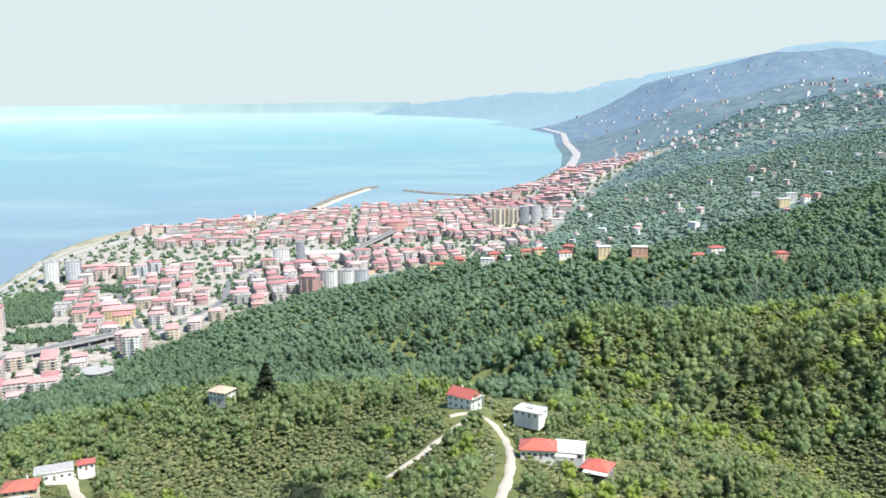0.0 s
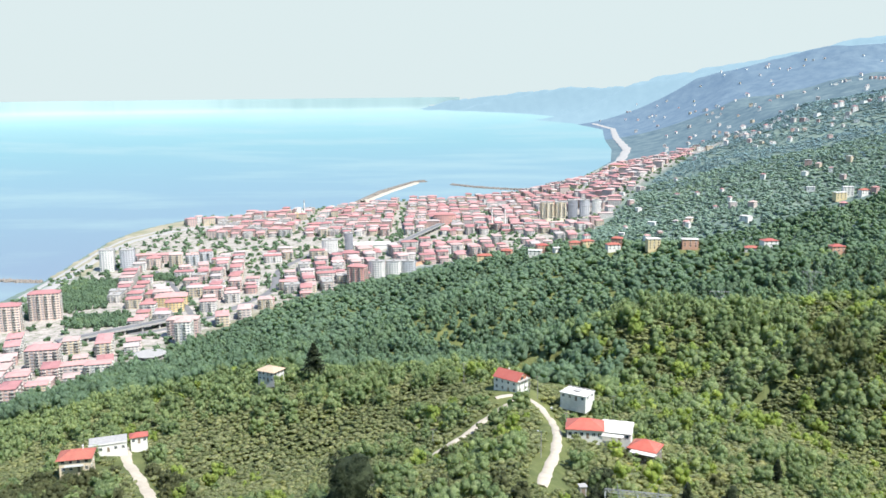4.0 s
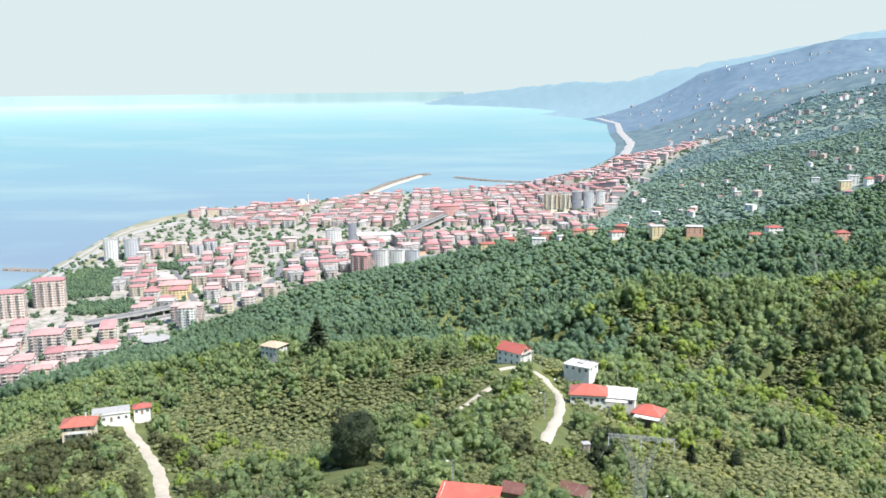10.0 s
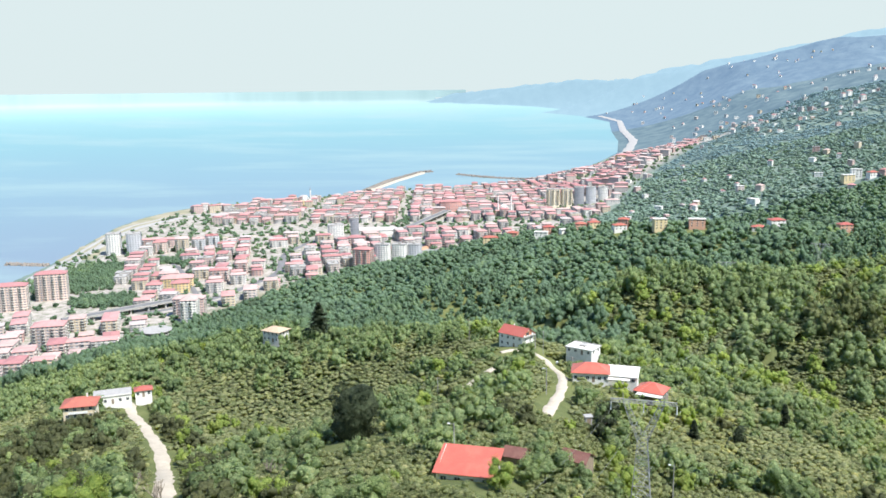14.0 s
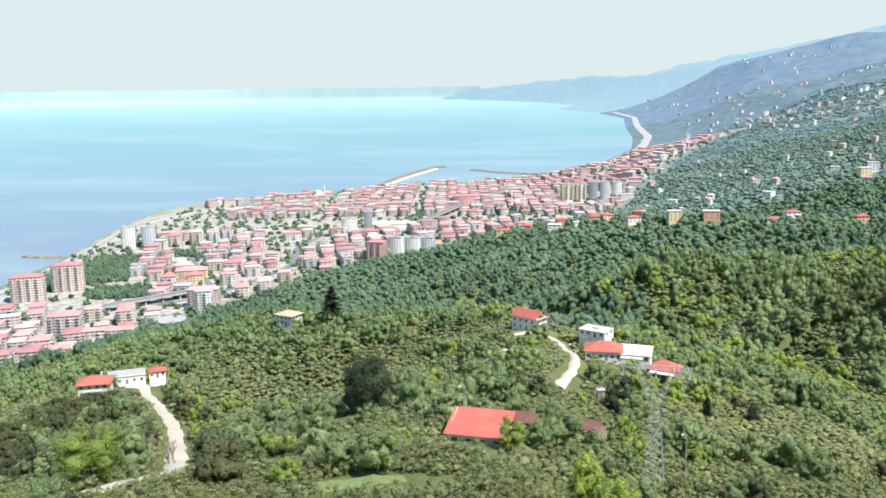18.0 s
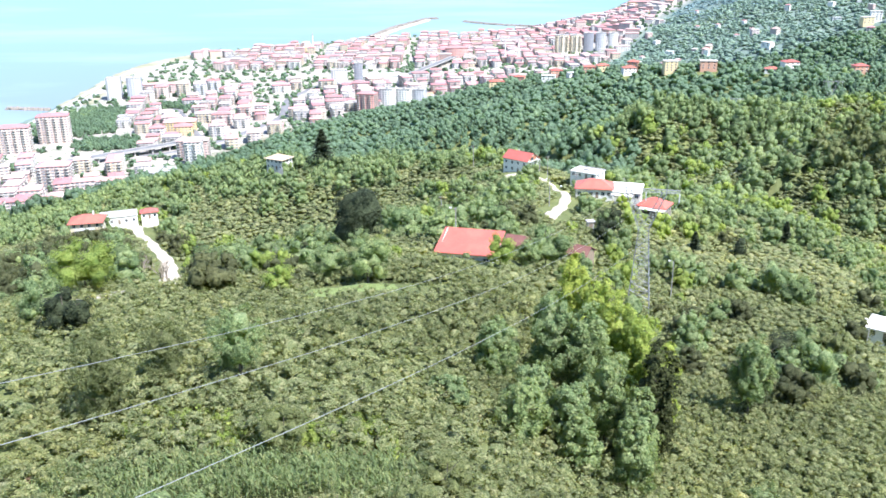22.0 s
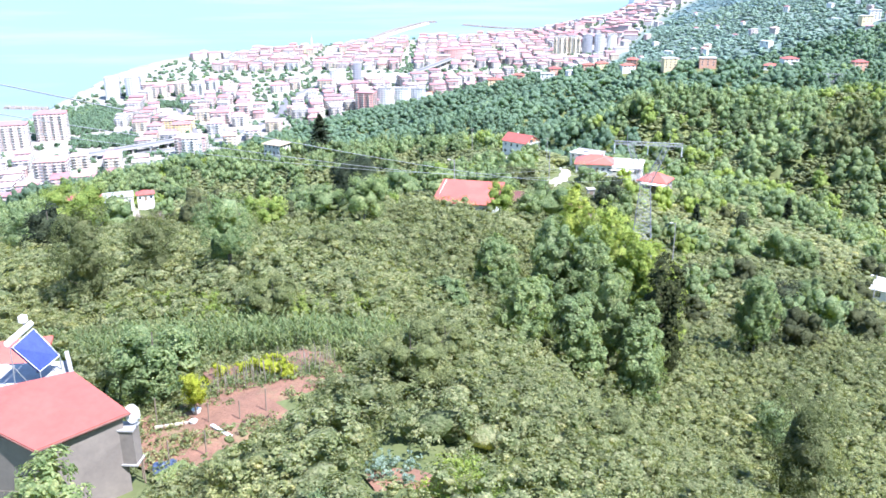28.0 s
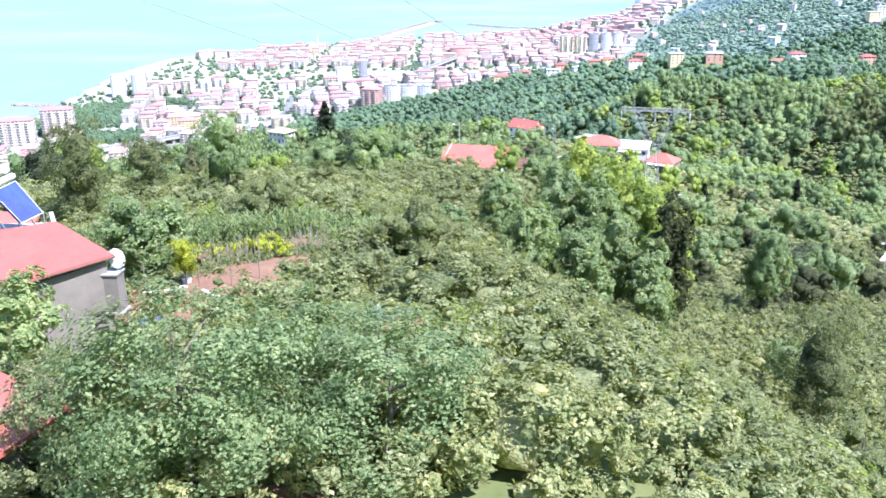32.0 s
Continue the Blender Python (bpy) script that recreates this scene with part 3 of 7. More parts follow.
def lump(rings, sides, rnd, rough=0.16):
    """An uneven closed ball of unit size, in triangles."""
    v, f = [(0, 0, 1)], []
    for i in range(1, rings):
        th = math.pi * i / rings
        for j in range(sides):
            ph = 2 * math.pi * (j + 0.5 * (i % 2)) / sides
            v.append((math.sin(th) * math.cos(ph), math.sin(th) * math.sin(ph), math.cos(th)))
    v.append((0, 0, -1))
    v = np.array(v) * (1 + rnd.normal(0, rough, len(v)))[:, None]
    last = len(v) - 1
    for j in range(sides):
        k = (j + 1) % sides
        f += [(0, 1 + j, 1 + k), (last, last - sides + k, last - sides + j)]
        for i in range(rings - 2):
            a, b = 1 + i * sides, 1 + (i + 1) * sides
            f += [(a + j, b + j, b + k), (a + j, b + k, a + k)]
    return v, np.array(f)


def crown(seed, leaves, size, lobes=7, width=1.0, height=1.0, core=(4, 6), spread=0.6, lobe=0.42, cone=0.0, core_size=0.6, tufts=7, fine=False, stir=0.2, fill=0.62, slender=1.0):
    """A crown of uneven lobes, each set with tufts of leaf blades, round one rough inner mass; radius about 1, from z=0 to about 2*height."""
    rnd = np.random.default_rng(seed)
    t = (np.arange(lobes) + 0.5) / lobes
    turn = np.arange(lobes) * 2.39996 + rnd.uniform(-0.5, 0.5, lobes)
    z = -0.62 + 1.32 * t + rnd.uniform(-0.12, 0.12, lobes)
    out = spread * np.sqrt(np.clip(1 - (z / 0.85) ** 2, 0.02, 1)) * rnd.uniform(0.7, 1.15, lobes) * (1 - cone * (z + 0.62) / 1.4)
    squash = np.array((1, 1, 1 / slender))
    main = np.stack([np.cos(turn) * out, np.sin(turn) * out, z], 1)
    big = lobe * rnd.uniform(0.72, 1.25, lobes) * (1 - 0.5 * cone * (z + 0.62) / 1.4)
    verts, faces, count = [], [], 0
    if core:
        heart = [(np.array((0, 0, zz)), core_size) for zz in np.linspace(-0.45, 0.3, int(2 * slender))] if slender > 1 else [(np.array((0, 0, -0.1)), core_size)] + [(c, r * fill) for c, r in zip(main, big)]
        for c, r in heart:
            v, f = lump(*core, rnd, 0.24)
            verts.append(v * r * squash + c), faces.append(f + count)
            count += len(v)
    n = lobes * tufts
    own = np.repeat(np.arange(lobes), tufts)
    way = rnd.normal(size=(n, 3)) + main[own] * 0.9
    way[:, 2] += 0.45
    way /= np.linalg.norm(way, axis=1)[:, None]
    centres = main[own] + way * (big[own] * rnd.uniform(0.5, 1.0, n))[:, None] * squash
    sizes = big[own] * rnd.uniform(0.3, 0.6, n)
    which = rnd.choice(n, leaves, p=sizes ** 2 / (sizes ** 2).sum())
    d = rnd.normal(size=(leaves, 3)) + way[which] * 0.8
    d[:, 2] += 0.3
    d /= np.linalg.norm(d, axis=1)[:, None]
    p = centres[which] + d * (sizes[which] * rnd.uniform(0.55, 1.12, leaves))[:, None] * squash
    nrm = d * 0.3 + way[which] * 0.6 + p * 0.5 + (0, 0, 0.12) + rnd.normal(0, stir, (leaves, 3))
    nrm /= np.linalg.norm(nrm, axis=1)[:, None]
    blades = leaf_quads(p, nrm, size if fine else size * 1.1, rnd, 0.62 if fine else 0.9).reshape(-1, 4, 3)
    blades = p[:, None] + (blades - p[:, None]) * squash
    if fine:
        verts.append(blades.reshape(-1, 3))
        k = np.arange(leaves * 4).reshape(-1, 4) + count
        faces += [k[:, :3], k[:, [0, 2, 3]]]
    else:
        verts.append(blades[:, 1:].reshape(-1, 3))
        faces.append(np.arange(leaves * 3).reshape(-1, 3) + count)
    v = (np.concatenate(verts) + (0, 0, 0.95)) * (width, width, height)
    return v, np.concatenate(faces)


def patchy(x, y, s):
    return np.sin(x / s + 1.7 * np.sin(y / s / 1.3)) * np.cos(y / s / 0.8 + 1.1 * np.sin(x / s / 1.7))


def planted(name, kinds, spots, material, label, category="shrubs", seed=3, bottom=0.12):
    """Many plants in one mesh. spots: x, y, z, radius, height; kinds: crowns to choose from."""
    spots = np.asarray(spots, float)
    rnd = np.random.default_rng(seed)
    pick, turn, tints = rnd.integers(0, len(kinds), len(spots)), rnd.uniform(0, 2 * np.pi, len(spots)), (rnd.normal(0.45, 0.13, len(spots)) + 0.14 * patchy(spots[:, 0], spots[:, 1], 19) + 0.12 * patchy(spots[:, 0] + 40, spots[:, 1], 70)).clip(0, 1)
    vs, fs, ts, count = [], [], [], 0
    for k, (v, f) in enumerate(kinds):
        m = pick == k
        if not m.any():
            continue
        s, c, sn = spots[m], np.cos(turn[m])[:, None], np.sin(turn[m])[:, None]
        x = (v[None, :, 0] * c - v[None, :, 1] * sn) * s[:, 3:4] + s[:, 0:1]
        y = (v[None, :, 0] * sn + v[None, :, 1] * c) * s[:, 3:4] + s[:, 1:2]
        z = v[None, :, 2] * s[:, 4:5] / 2 + s[:, 2:3] - bottom * s[:, 4:5]
        vs.append(np.stack([x, y, z], -1).reshape(-1, 3))
        fs.append((f[None] + (np.arange(m.sum()) * len(v))[:, None, None]).reshape(-1, 3) + count)
        ts.append(np.repeat(tints[m], len(v)))
        count += len(vs[-1])
    ob = new(name, mesh_of(name, np.concatenate(vs), np.concatenate(fs), material, tint=np.concatenate(ts), smooth=True))
    return tagged(ob, label, category, kind="stuff")


# where nothing tall grows: buildings, tracks, the garden; x, y, radius
CLEAR = [(-24, 29, 7.5), (-17, 26, 5), (-14, 33, 5.5), (-12.5, 38.5, 4.6), (-15, 41, 4), (-19, 49, 3.2), (-15, 50, 3.6), (-10, 49, 3.4), (-24, 47, 3.2), (-5, 153, 9), (4, 172, 5), (19, 190, 5), (10, 388, 13), (39, 375, 5.0), (38, 299, 8.0),
         (55, 289, 4.5), (-160, 312, 11), (-168, 347, 13), (-116, 431, 6.5), (90, 190, 8), (26, 232, 4), (31, 174, 4), (14, 376, 9), (-30, 148, 7), (-20, 118, 7), (-14, 119, 6), (0, 0, 2), (-2.6, 27.8, 2.6), (-5, 144, 5), (-40, 229, 9), (-39, 219, 9), (-38, 210, 8), (-37, 200, 6)]
TRACKS = [((-172, 372), (-155, 337), (-132, 300), (-112, 263), (-92, 217), (-75, 175), (-58, 134), (-66, 118)), ((14, 376), (3, 346), (-6, 329), (-15, 318), (-28, 306), (-36, 275), (-48, 250)),
          ((2, 372), (14, 377), (21, 370), (25, 345), (24, 297), (21, 268), (17, 246), (14, 225))]


RIDGE_HOUSES = ((192, 1018), (231, 1000), (316, 985), (292, 968), (368, 925), (150, 1052), (158, 1072), (108, 1100), (124, 1098), (58, 1110), (68, 1126), (86, 1104), (-8, 1140), (22, 1150), (270, 660), (490, 1235), (505, 1245), (520, 1228))
CLEAR += [(x - x * d / 1000, y - d, 7) for x, y in RIDGE_HOUSES for d in (0, 13)]


def free(x, y, margin=0.0):
    ok = np.ones(len(x), bool)
    for cx, cy, r in CLEAR:
        ok &= np.hypot(x - cx, y - cy) > r + margin
    for line in TRACKS:
        for a, b in zip(line, line[1:]):
            ok &= seg_near(x, y, a, b)[1] > 3.6 + margin
    return ok


def in_view(x, y, side=31.0):
    return np.abs(np.degrees(np.arctan2(x, y + 5)) + 2.0) < side


def field(x0, x1, y0, y1, gap, jitter=0.38):
    x, y = np.meshgrid(np.arange(x0, x1, gap), np.arange(y0, y1, gap))
    x = x + gap * 0.5 * (np.arange(x.shape[0]) % 2)[:, None]
    x, y = x.ravel(), y.ravel()
    return x + rng.uniform(-jitter, jitter, len(x)) * gap, y + rng.uniform(-jitter, jitter, len(y)) * gap


# hazel bushes: on the slopes near by, smaller leaves where the camera comes close
H_NEAR = [crown(i, 1500, 0.098, 13, core=(3, 6), core_size=0.4, lobe=0.32, spread=0.8, fine=True, stir=0.32, fill=0.42) for i in range(4)]
H_MID = [crown(20 + i, 460, 0.13, 11, core=(2, 5), core_size=0.42, lobe=0.33, spread=0.8, stir=0.3, fill=0.55) for i in range(5)]
H_OFF = [crown(30 + i, 150, 0.16, 9, core=(3, 5), core_size=0.5, lobe=0.34, spread=0.8, stir=0.24, fill=0.68) for i in range(5)]
H_FAR = [crown(40 + i, 30, 0.2, 7, core=(3, 5), core_size=0.5, lobe=0.38, spread=0.75, fill=0.88) for i in range(5)]


def hazel(y0, y1, gap, kinds, radius, height, name, limit, side=31.0, cut=None):
    x, y = field(-limit, limit, y0, y1, gap)
    ok = in_view(x, y, side) & free(x, y, radius * 0.75) & (uphill(x, y) > 0)
    if cut is not None:
        ok &= cut(x, y)
    x, y = x[ok], y[ok]
    size = rng.uniform(0.8, 1.2, len(x))
    spots = np.stack([x, y, ground(x, y), radius * size, height * size * rng.uniform(0.9, 1.12, len(x))], 1)
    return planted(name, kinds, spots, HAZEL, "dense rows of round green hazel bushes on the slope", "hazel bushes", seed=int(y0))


hazel(14, 62, 2.6, H_NEAR, 2.1, 2.6, "hazel_bushes", 60, 33)
hazel(62, 135, 2.9, H_MID, 2.3, 2.8, "hazel_bushes", 100)
hazel(135, 230, 3.4, H_OFF, 2.8, 2.8, "hazel_bushes", 170)
hazel(230, 300, 3.9, H_FAR, 3.3, 2.9, "hazel_bushes", 210)
hazel(300, 480, 4.6, H_FAR, 3.9, 3.2, "hazel_bushes", 290, cut=lambda x, y: ~((y > 430) & (x < 60)))
hazel(480, 700, 5.4, H_FAR, 4.5, 3.6, "hazel_bushes", 420, cut=lambda x, y: x > 62)

# woods: standing among the hazel farther down, then closed forest
T_MID = [crown(60 + i, 330, 0.14, 14, core=(3, 6), core_size=0.5, lobe=0.36, fill=0.72, stir=0.28) for i in range(5)]
T_FAR = [crown(80 + i, 90, 0.20, 9, width=1.05, height=0.95, core=(3, 5), lobe=0.42, spread=0.55, fill=0.78) for i in range(5)]
T_DIM = [crown(100 + i, 3, 0.3, 4, width=1.1, height=0.8, core=(3, 5), lobe=0.5, fill=0.9) for i in range(5)]


T_DOT = [crown(120 + i, 2, 0.3, 2, width=1.1, height=0.8, core=(2, 5), lobe=0.55, fill=0.9) for i in range(4)]


def woods(x0, x1, y0, y1, gap, radius, height, kinds, material, name, keep, label, seed=1, side=31.0):
    x, y = field(x0, x1, y0, y1, gap)
    ok = in_view(x, y, side) & free(x, y, radius * 0.8)
    ok &= keep(x, y, ground(x, y))
    x, y = x[ok], y[ok]
    size = rng.uniform(0.55, 1.35, len(x))
    spots = np.stack([x, y, ground(x, y), radius * size, height * size * rng.uniform(0.85, 1.15, len(x))], 1)
    return planted(name, kinds, spots, material, label, "woods", seed)


MIXED = "mixed green broadleaved trees scattered over the hillside"
woods(-190, 190, 140, 470, 10, 4.2, 8.6, T_MID, BROAD, "hillside_trees", lambda x, y, z: (patchy(x, y, 26) > 0.05) & (z > 40), MIXED, 2)
woods(-190, 190, 140, 470, 13, 3.2, 7.2, T_MID, BRIGHT, "hillside_trees", lambda x, y, z: (patchy(x + 90, y - 40, 22) > 0.4) & (z > 40), MIXED, 3)
woods(-190, -60, 130, 330, 6.5, 3.4, 6.6, T_MID, OLIVE, "hillside_trees", lambda x, y, z: (seg_near(x, y, (-66, 110), (-150, 290))[1] < 36) & (patchy(x, y, 17) > -0.6), "dull olive-green trees and scrub on the western spur", 4)
woods(-60, 120, 125, 290, 14, 3.6, 6.8, T_MID, OLIVE, "hillside_trees", lambda x, y, z: patchy(x - 50, y + 20, 15) > 0.15, "dull olive-green trees scattered in the hazel", 19)
woods(-330, 10, 385, 500, 7.5, 4.0, 8.5, T_MID, BROAD, "hilltop_trees", lambda x, y, z: (patchy(x, y, 15) > -0.6) & ((x < -150) | (y > 395)), "rounded green trees along the brow of the hill", 5)
woods(60, 290, 420, 640, 9.5, 5.6, 11.5, T_FAR, BROAD, "hillside_trees", lambda x, y, z: (patchy(x, y, 24) > -0.45), MIXED, 6)
woods(60, 290, 400, 640, 14, 4.8, 9.5, T_FAR, BRIGHT, "hillside_trees", lambda x, y, z: (patchy(x + 30, y, 31) > 0.0), MIXED, 16)
CLUMP = "dense clump of tall rounded trees on a knoll"
woods(70, 145, 540, 580, 6.0, 5.4, 14, T_MID, BROAD, "tree_clump", lambda x, y, z: np.hypot((x - 106) / 30, (y - 560) / 12) < 1, CLUMP, 7)
woods(140, 215, 520, 575, 7.0, 6.0, 15, T_MID, BROAD, "tree_clump", lambda x, y, z: np.hypot((x - 176) / 25, (y - 546) / 15) < 1, CLUMP, 17)
woods(160, 235, 440, 530, 8.0, 5.6, 14, T_MID, WILLOW, "tree_clump", lambda x, y, z: (np.hypot((x - 192) / 17, (y - 472) / 22) < 1) | (np.hypot((x - 207) / 14, (y - 510) / 10) < 1), "clump of tall trees with pale flowering crowns", 18)
FOREST = "closed dark green broadleaved forest on the valley sides"
woods(-400, 520, 480, 900, 9.0, 5.8, 13, T_FAR, HAZED_WOODS, "forest", lambda x, y, z: (uphill(x, y) > 4) & ((x < 70 + 26 * patchy(x, y, 19)) | (y > 640 + 25 * patchy(x, y, 23))), FOREST, 8)
woods(-330, 640, 900, 1200, 9.0, 5.8, 12, T_DIM, HAZED_WOODS, "forest", lambda x, y, z: (uphill(x, y) > 4), FOREST, 9)
woods(-150, 1150, 1200, 1950, 10, 5.8, 6.5, T_DIM, HAZED_SLOPE_WOODS, "far_woods", lambda x, y, z: (uphill(x, y) > 6) & (rng.random(len(x)) < 0.9), "woods and orchards on the far slopes", 10)


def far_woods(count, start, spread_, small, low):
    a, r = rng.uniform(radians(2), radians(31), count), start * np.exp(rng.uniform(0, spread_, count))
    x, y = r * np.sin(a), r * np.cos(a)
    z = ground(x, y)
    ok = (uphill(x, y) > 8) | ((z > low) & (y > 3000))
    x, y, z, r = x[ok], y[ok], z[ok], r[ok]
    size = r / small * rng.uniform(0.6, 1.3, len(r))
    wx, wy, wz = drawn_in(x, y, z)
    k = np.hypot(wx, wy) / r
    # the leaf colour here carries the blue of the haze
    planted("far_woods", T_DOT, np.stack([wx, wy, wz, size * k, size * k * 0.8], 1), HAZED_DISTANT_WOODS, "woods on the far mountain slopes", "woods", 11)


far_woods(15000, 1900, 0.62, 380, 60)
# ---- houses ----
def hip_roof(w, d, rise, over, thick=0.18, ridge=None):
    """A hipped roof over w x d, its eaves at z=0."""
    a, b = w / 2 + over, d / 2 + over
    r = max(0.0, a - b) if ridge is None else ridge
    top = [(-a, -b, 0), (a, -b, 0), (a, b, 0), (-a, b, 0), (-r, 0, rise), (r, 0, rise)]
    low = [(x, y, z - thick) for x, y, z in top[:4]]
    return solid(top + low, ((0, 1, 5, 4), (1, 2, 5), (2, 3, 4, 5), (3, 0, 4), (6, 7, 1, 0), (7, 8, 2, 1), (8, 9, 3, 2), (9, 6, 0, 3), (9, 8, 7, 6)))


def gable_roof(w, d, rise, over, thick=0.16):
    """Ridge along x."""
    a, b = w / 2 + over, d / 2 + over
    top = [(-a, -b, 0), (a, -b, 0), (a, 0, rise), (-a, 0, rise), (a, b, 0), (-a, b, 0)]
    low = [(x, y, z - thick) for x, y, z in top]
    f = [(0, 1, 2, 3), (3, 2, 4, 5), (9, 8, 7, 6), (11, 10, 8, 9), (0, 6, 7, 1), (4, 10, 11, 5), (1, 7, 8, 2), (2, 8, 10, 4), (3, 9, 6, 0), (5, 11, 9, 3)]
    return solid(top + low, f)


def slope_roof(w, d, rise, over, thick=0.14):
    """One plane, high at +y."""
    a, b = w / 2 + over, d / 2 + over
    top = [(-a, -b, 0), (a, -b, 0), (a, b, rise), (-a, b, rise)]
    return solid(top + [(x, y, z - thick) for x, y, z in top], ((0, 1, 2, 3), (7, 6, 5, 4), (4, 5, 1, 0), (5, 6, 2, 1), (6, 7, 3, 2), (7, 4, 0, 3)))


FRAME_MESH, PANE_MESH = {}, {}


def window(parent, side, along, z, w, h, width, depth, frame=None):
    """A window with its frame and pane, proud of one of the four walls: -y, +x, +y, -x are 0, 1, 2, 3."""
    key = (round(w, 2), round(h, 2))
    if key not in FRAME_MESH:
        bm = bmesh.new()
        for x0, z0, x1, z1 in ((-w / 2 - 0.09, -0.1, -w / 2, h + 0.09), (w / 2, -0.1, w / 2 + 0.09, h + 0.09), (-w / 2, h, w / 2, h + 0.09), (-w / 2, -0.1, w / 2, 0), (-0.03, 0, 0.03, h)):
            box(bm, x0, -0.07, z0, x1, 0.03, z1)
        FRAME_MESH[key] = bpy.data.meshes.new("window_frame")
        bm.to_mesh(FRAME_MESH[key]), bm.free()
        FRAME_MESH[key].materials.append(ENAMEL)
        bm = boxed(-w / 2, -0.03, 0, w / 2, 0.03, h)
        PANE_MESH[key] = bpy.data.meshes.new("pane")
        bm.to_mesh(PANE_MESH[key]), bm.free()
        PANE_MESH[key].materials.append(PANE)
    place = ((along, -depth / 2, 0), (width / 2, along, 90), (-along, depth / 2, 180), (-width / 2, -along, 270))[side]
    ob = part("window", FRAME_MESH[key], None, parent)
    ob.matrix_basis = pose(place[0], place[1], z, 0, 0, place[2])
    part("pane", PANE_MESH[key], None, ob, "dark glass pane")
    return ob


def house(name, x, y, turn, w, d, storeys, wall, roof, label, shape="hip", rise=2.0, over=0.6, floor=2.9, base=None, sides=((0, 4), (1, 3), (3, 3), (2, 4)), sink=4.0, size=(1.1, 1.25), door=True, group=""):
    z = at(x, y) if base is None else base
    h = storeys * floor
    t = thing(name, x, y, z, turn, label=label, category="house", group=group)
    walls = boxed(-w / 2, -d / 2, -sink, w / 2, d / 2, h)
    if shape == "gable":
        v = [(s * w / 2, yy, zz) for s in (-1, 1) for yy, zz in ((-d / 2, h), (d / 2, h), (0, h + rise * d / (d + 2 * over)))]
        vs = [walls.verts.new(p) for p in v]
        for i in (0, 3):
            walls.faces.new(vs[i:i + 3])
    part("wall", walls, wall, t)
    made = {"hip": lambda: hip_roof(w, d, rise, over), "gable": lambda: gable_roof(w, d, rise, over), "slope": lambda: slope_roof(w, d, rise, over),
            "flat": lambda: boxed(-w / 2 - over, -d / 2 - over, -0.02, w / 2 + over, d / 2 + over, 0.22)}[shape]()
    r = part("roof", made, roof, t)
    r.location.z = h + 0.03
    for side, n in sides:
        length = w if side in (0, 2) else d
        for s in range(storeys):
            for i in range(n):
                if door and s == 0 and side == 0 and i == n // 2:
                    continue
                window(t, side, (i + 0.5) / n * length - length / 2, s * floor + 0.95, *size, w, d)
    if door:
        n = dict(sides).get(0, 3)
        part("door", boxed(-0.5, -0.06, 0, 0.5, 0.04, 2.1), WOODEN, t, "brown wooden door").location = ((n // 2 + 0.5) / n * w - w / 2, -d / 2, 0.02)
    return t


def chimney(parent, x, y, z, h=1.1):
    bm = boxed(-0.25, -0.25, -1, 0.25, 0.25, h)
    box(bm, -0.33, -0.33, h, 0.33, 0.33, h + 0.12)
    part("chimney", bm, WHITEWASH, parent).location = (x, y, z)


# white house at the head of the tracks: three storeys on the valley side, pink-red gable roof, open unfinished gable
wh = house("house", 9.5, 389, -38, 13.5, 9.0, 2, WHITEWASH, ROOF_PINK, "white two-storey house with pink-red roof and unfinished gable", "gable", 3.2, 0.5, 3.0, base=133.2, sides=((0, 4), (1, 2), (3, 3)), sink=6)
part("gable_wall", boxed(6.72, -2.6, 6.0, 6.8, 2.6, 8.0), BRICK, wh, "bare brick gable infill")
# no hole is cut: a dark panel imitates the shaded inside
part("gable_opening", boxed(6.79, -1.6, 6.1, 6.84, 0.4, 7.4), PANE, wh, "dark panel standing for the shade in an unfinished opening")
part("terrace_slab", boxed(6.6, -4.4, 5.7, 8.0, 4.4, 5.9), CONCRETE, wh)
for yy in (-4.0, 0.0, 4.0):
    part("terrace_post", boxed(7.7, yy - 0.15, -4, 7.95, yy + 0.15, 5.7), CONCRETE, wh)
# dark panels on the wall imitate the shade inside the basement openings
for i in range(4):
    part("basement_opening", boxed(-5.6 + i * 3.2, -4.56, -2.3, -3.6 + i * 3.2, -4.46, -0.5), PANE, wh, "dark panel standing for the shade in a basement opening")
chimney(wh, -2.5, 1.6, 8.0)
# flat-roofed pale house beyond the tracks
h2 = house("house", 39, 374, -32, 12.5, 9.0, 1, WHITEWASH, ROOF_WHITE, "low white house with a pale flat concrete roof", "flat", 0, 0.4, 2.7, base=134.6, sides=((0, 4), (1, 2), (3, 2)), sink=5)
part("parapet", boxed(-1.5, -1.2, 2.95, 1.6, 2.0, 3.5), CONCRETE, h2)
part("parapet", boxed(-6.6, 4.2, 2.95, 6.6, 4.6, 3.3), CONCRETE, h2)
tank = thing("water_tank", 27.5, 371, at(27.5, 371), label="round white water tank beside the pale house", category="tank")
part("shell", rod(bmesh.new(), (0, 0, -0.3), (0, 0, 1.2), 0.8, sides=16), ENAMEL, tank)
part("lid", rod(bmesh.new(), (0, 0, 1.2), (0, 0, 1.35), 0.65, 0.2, 16), ENAMEL, tank)
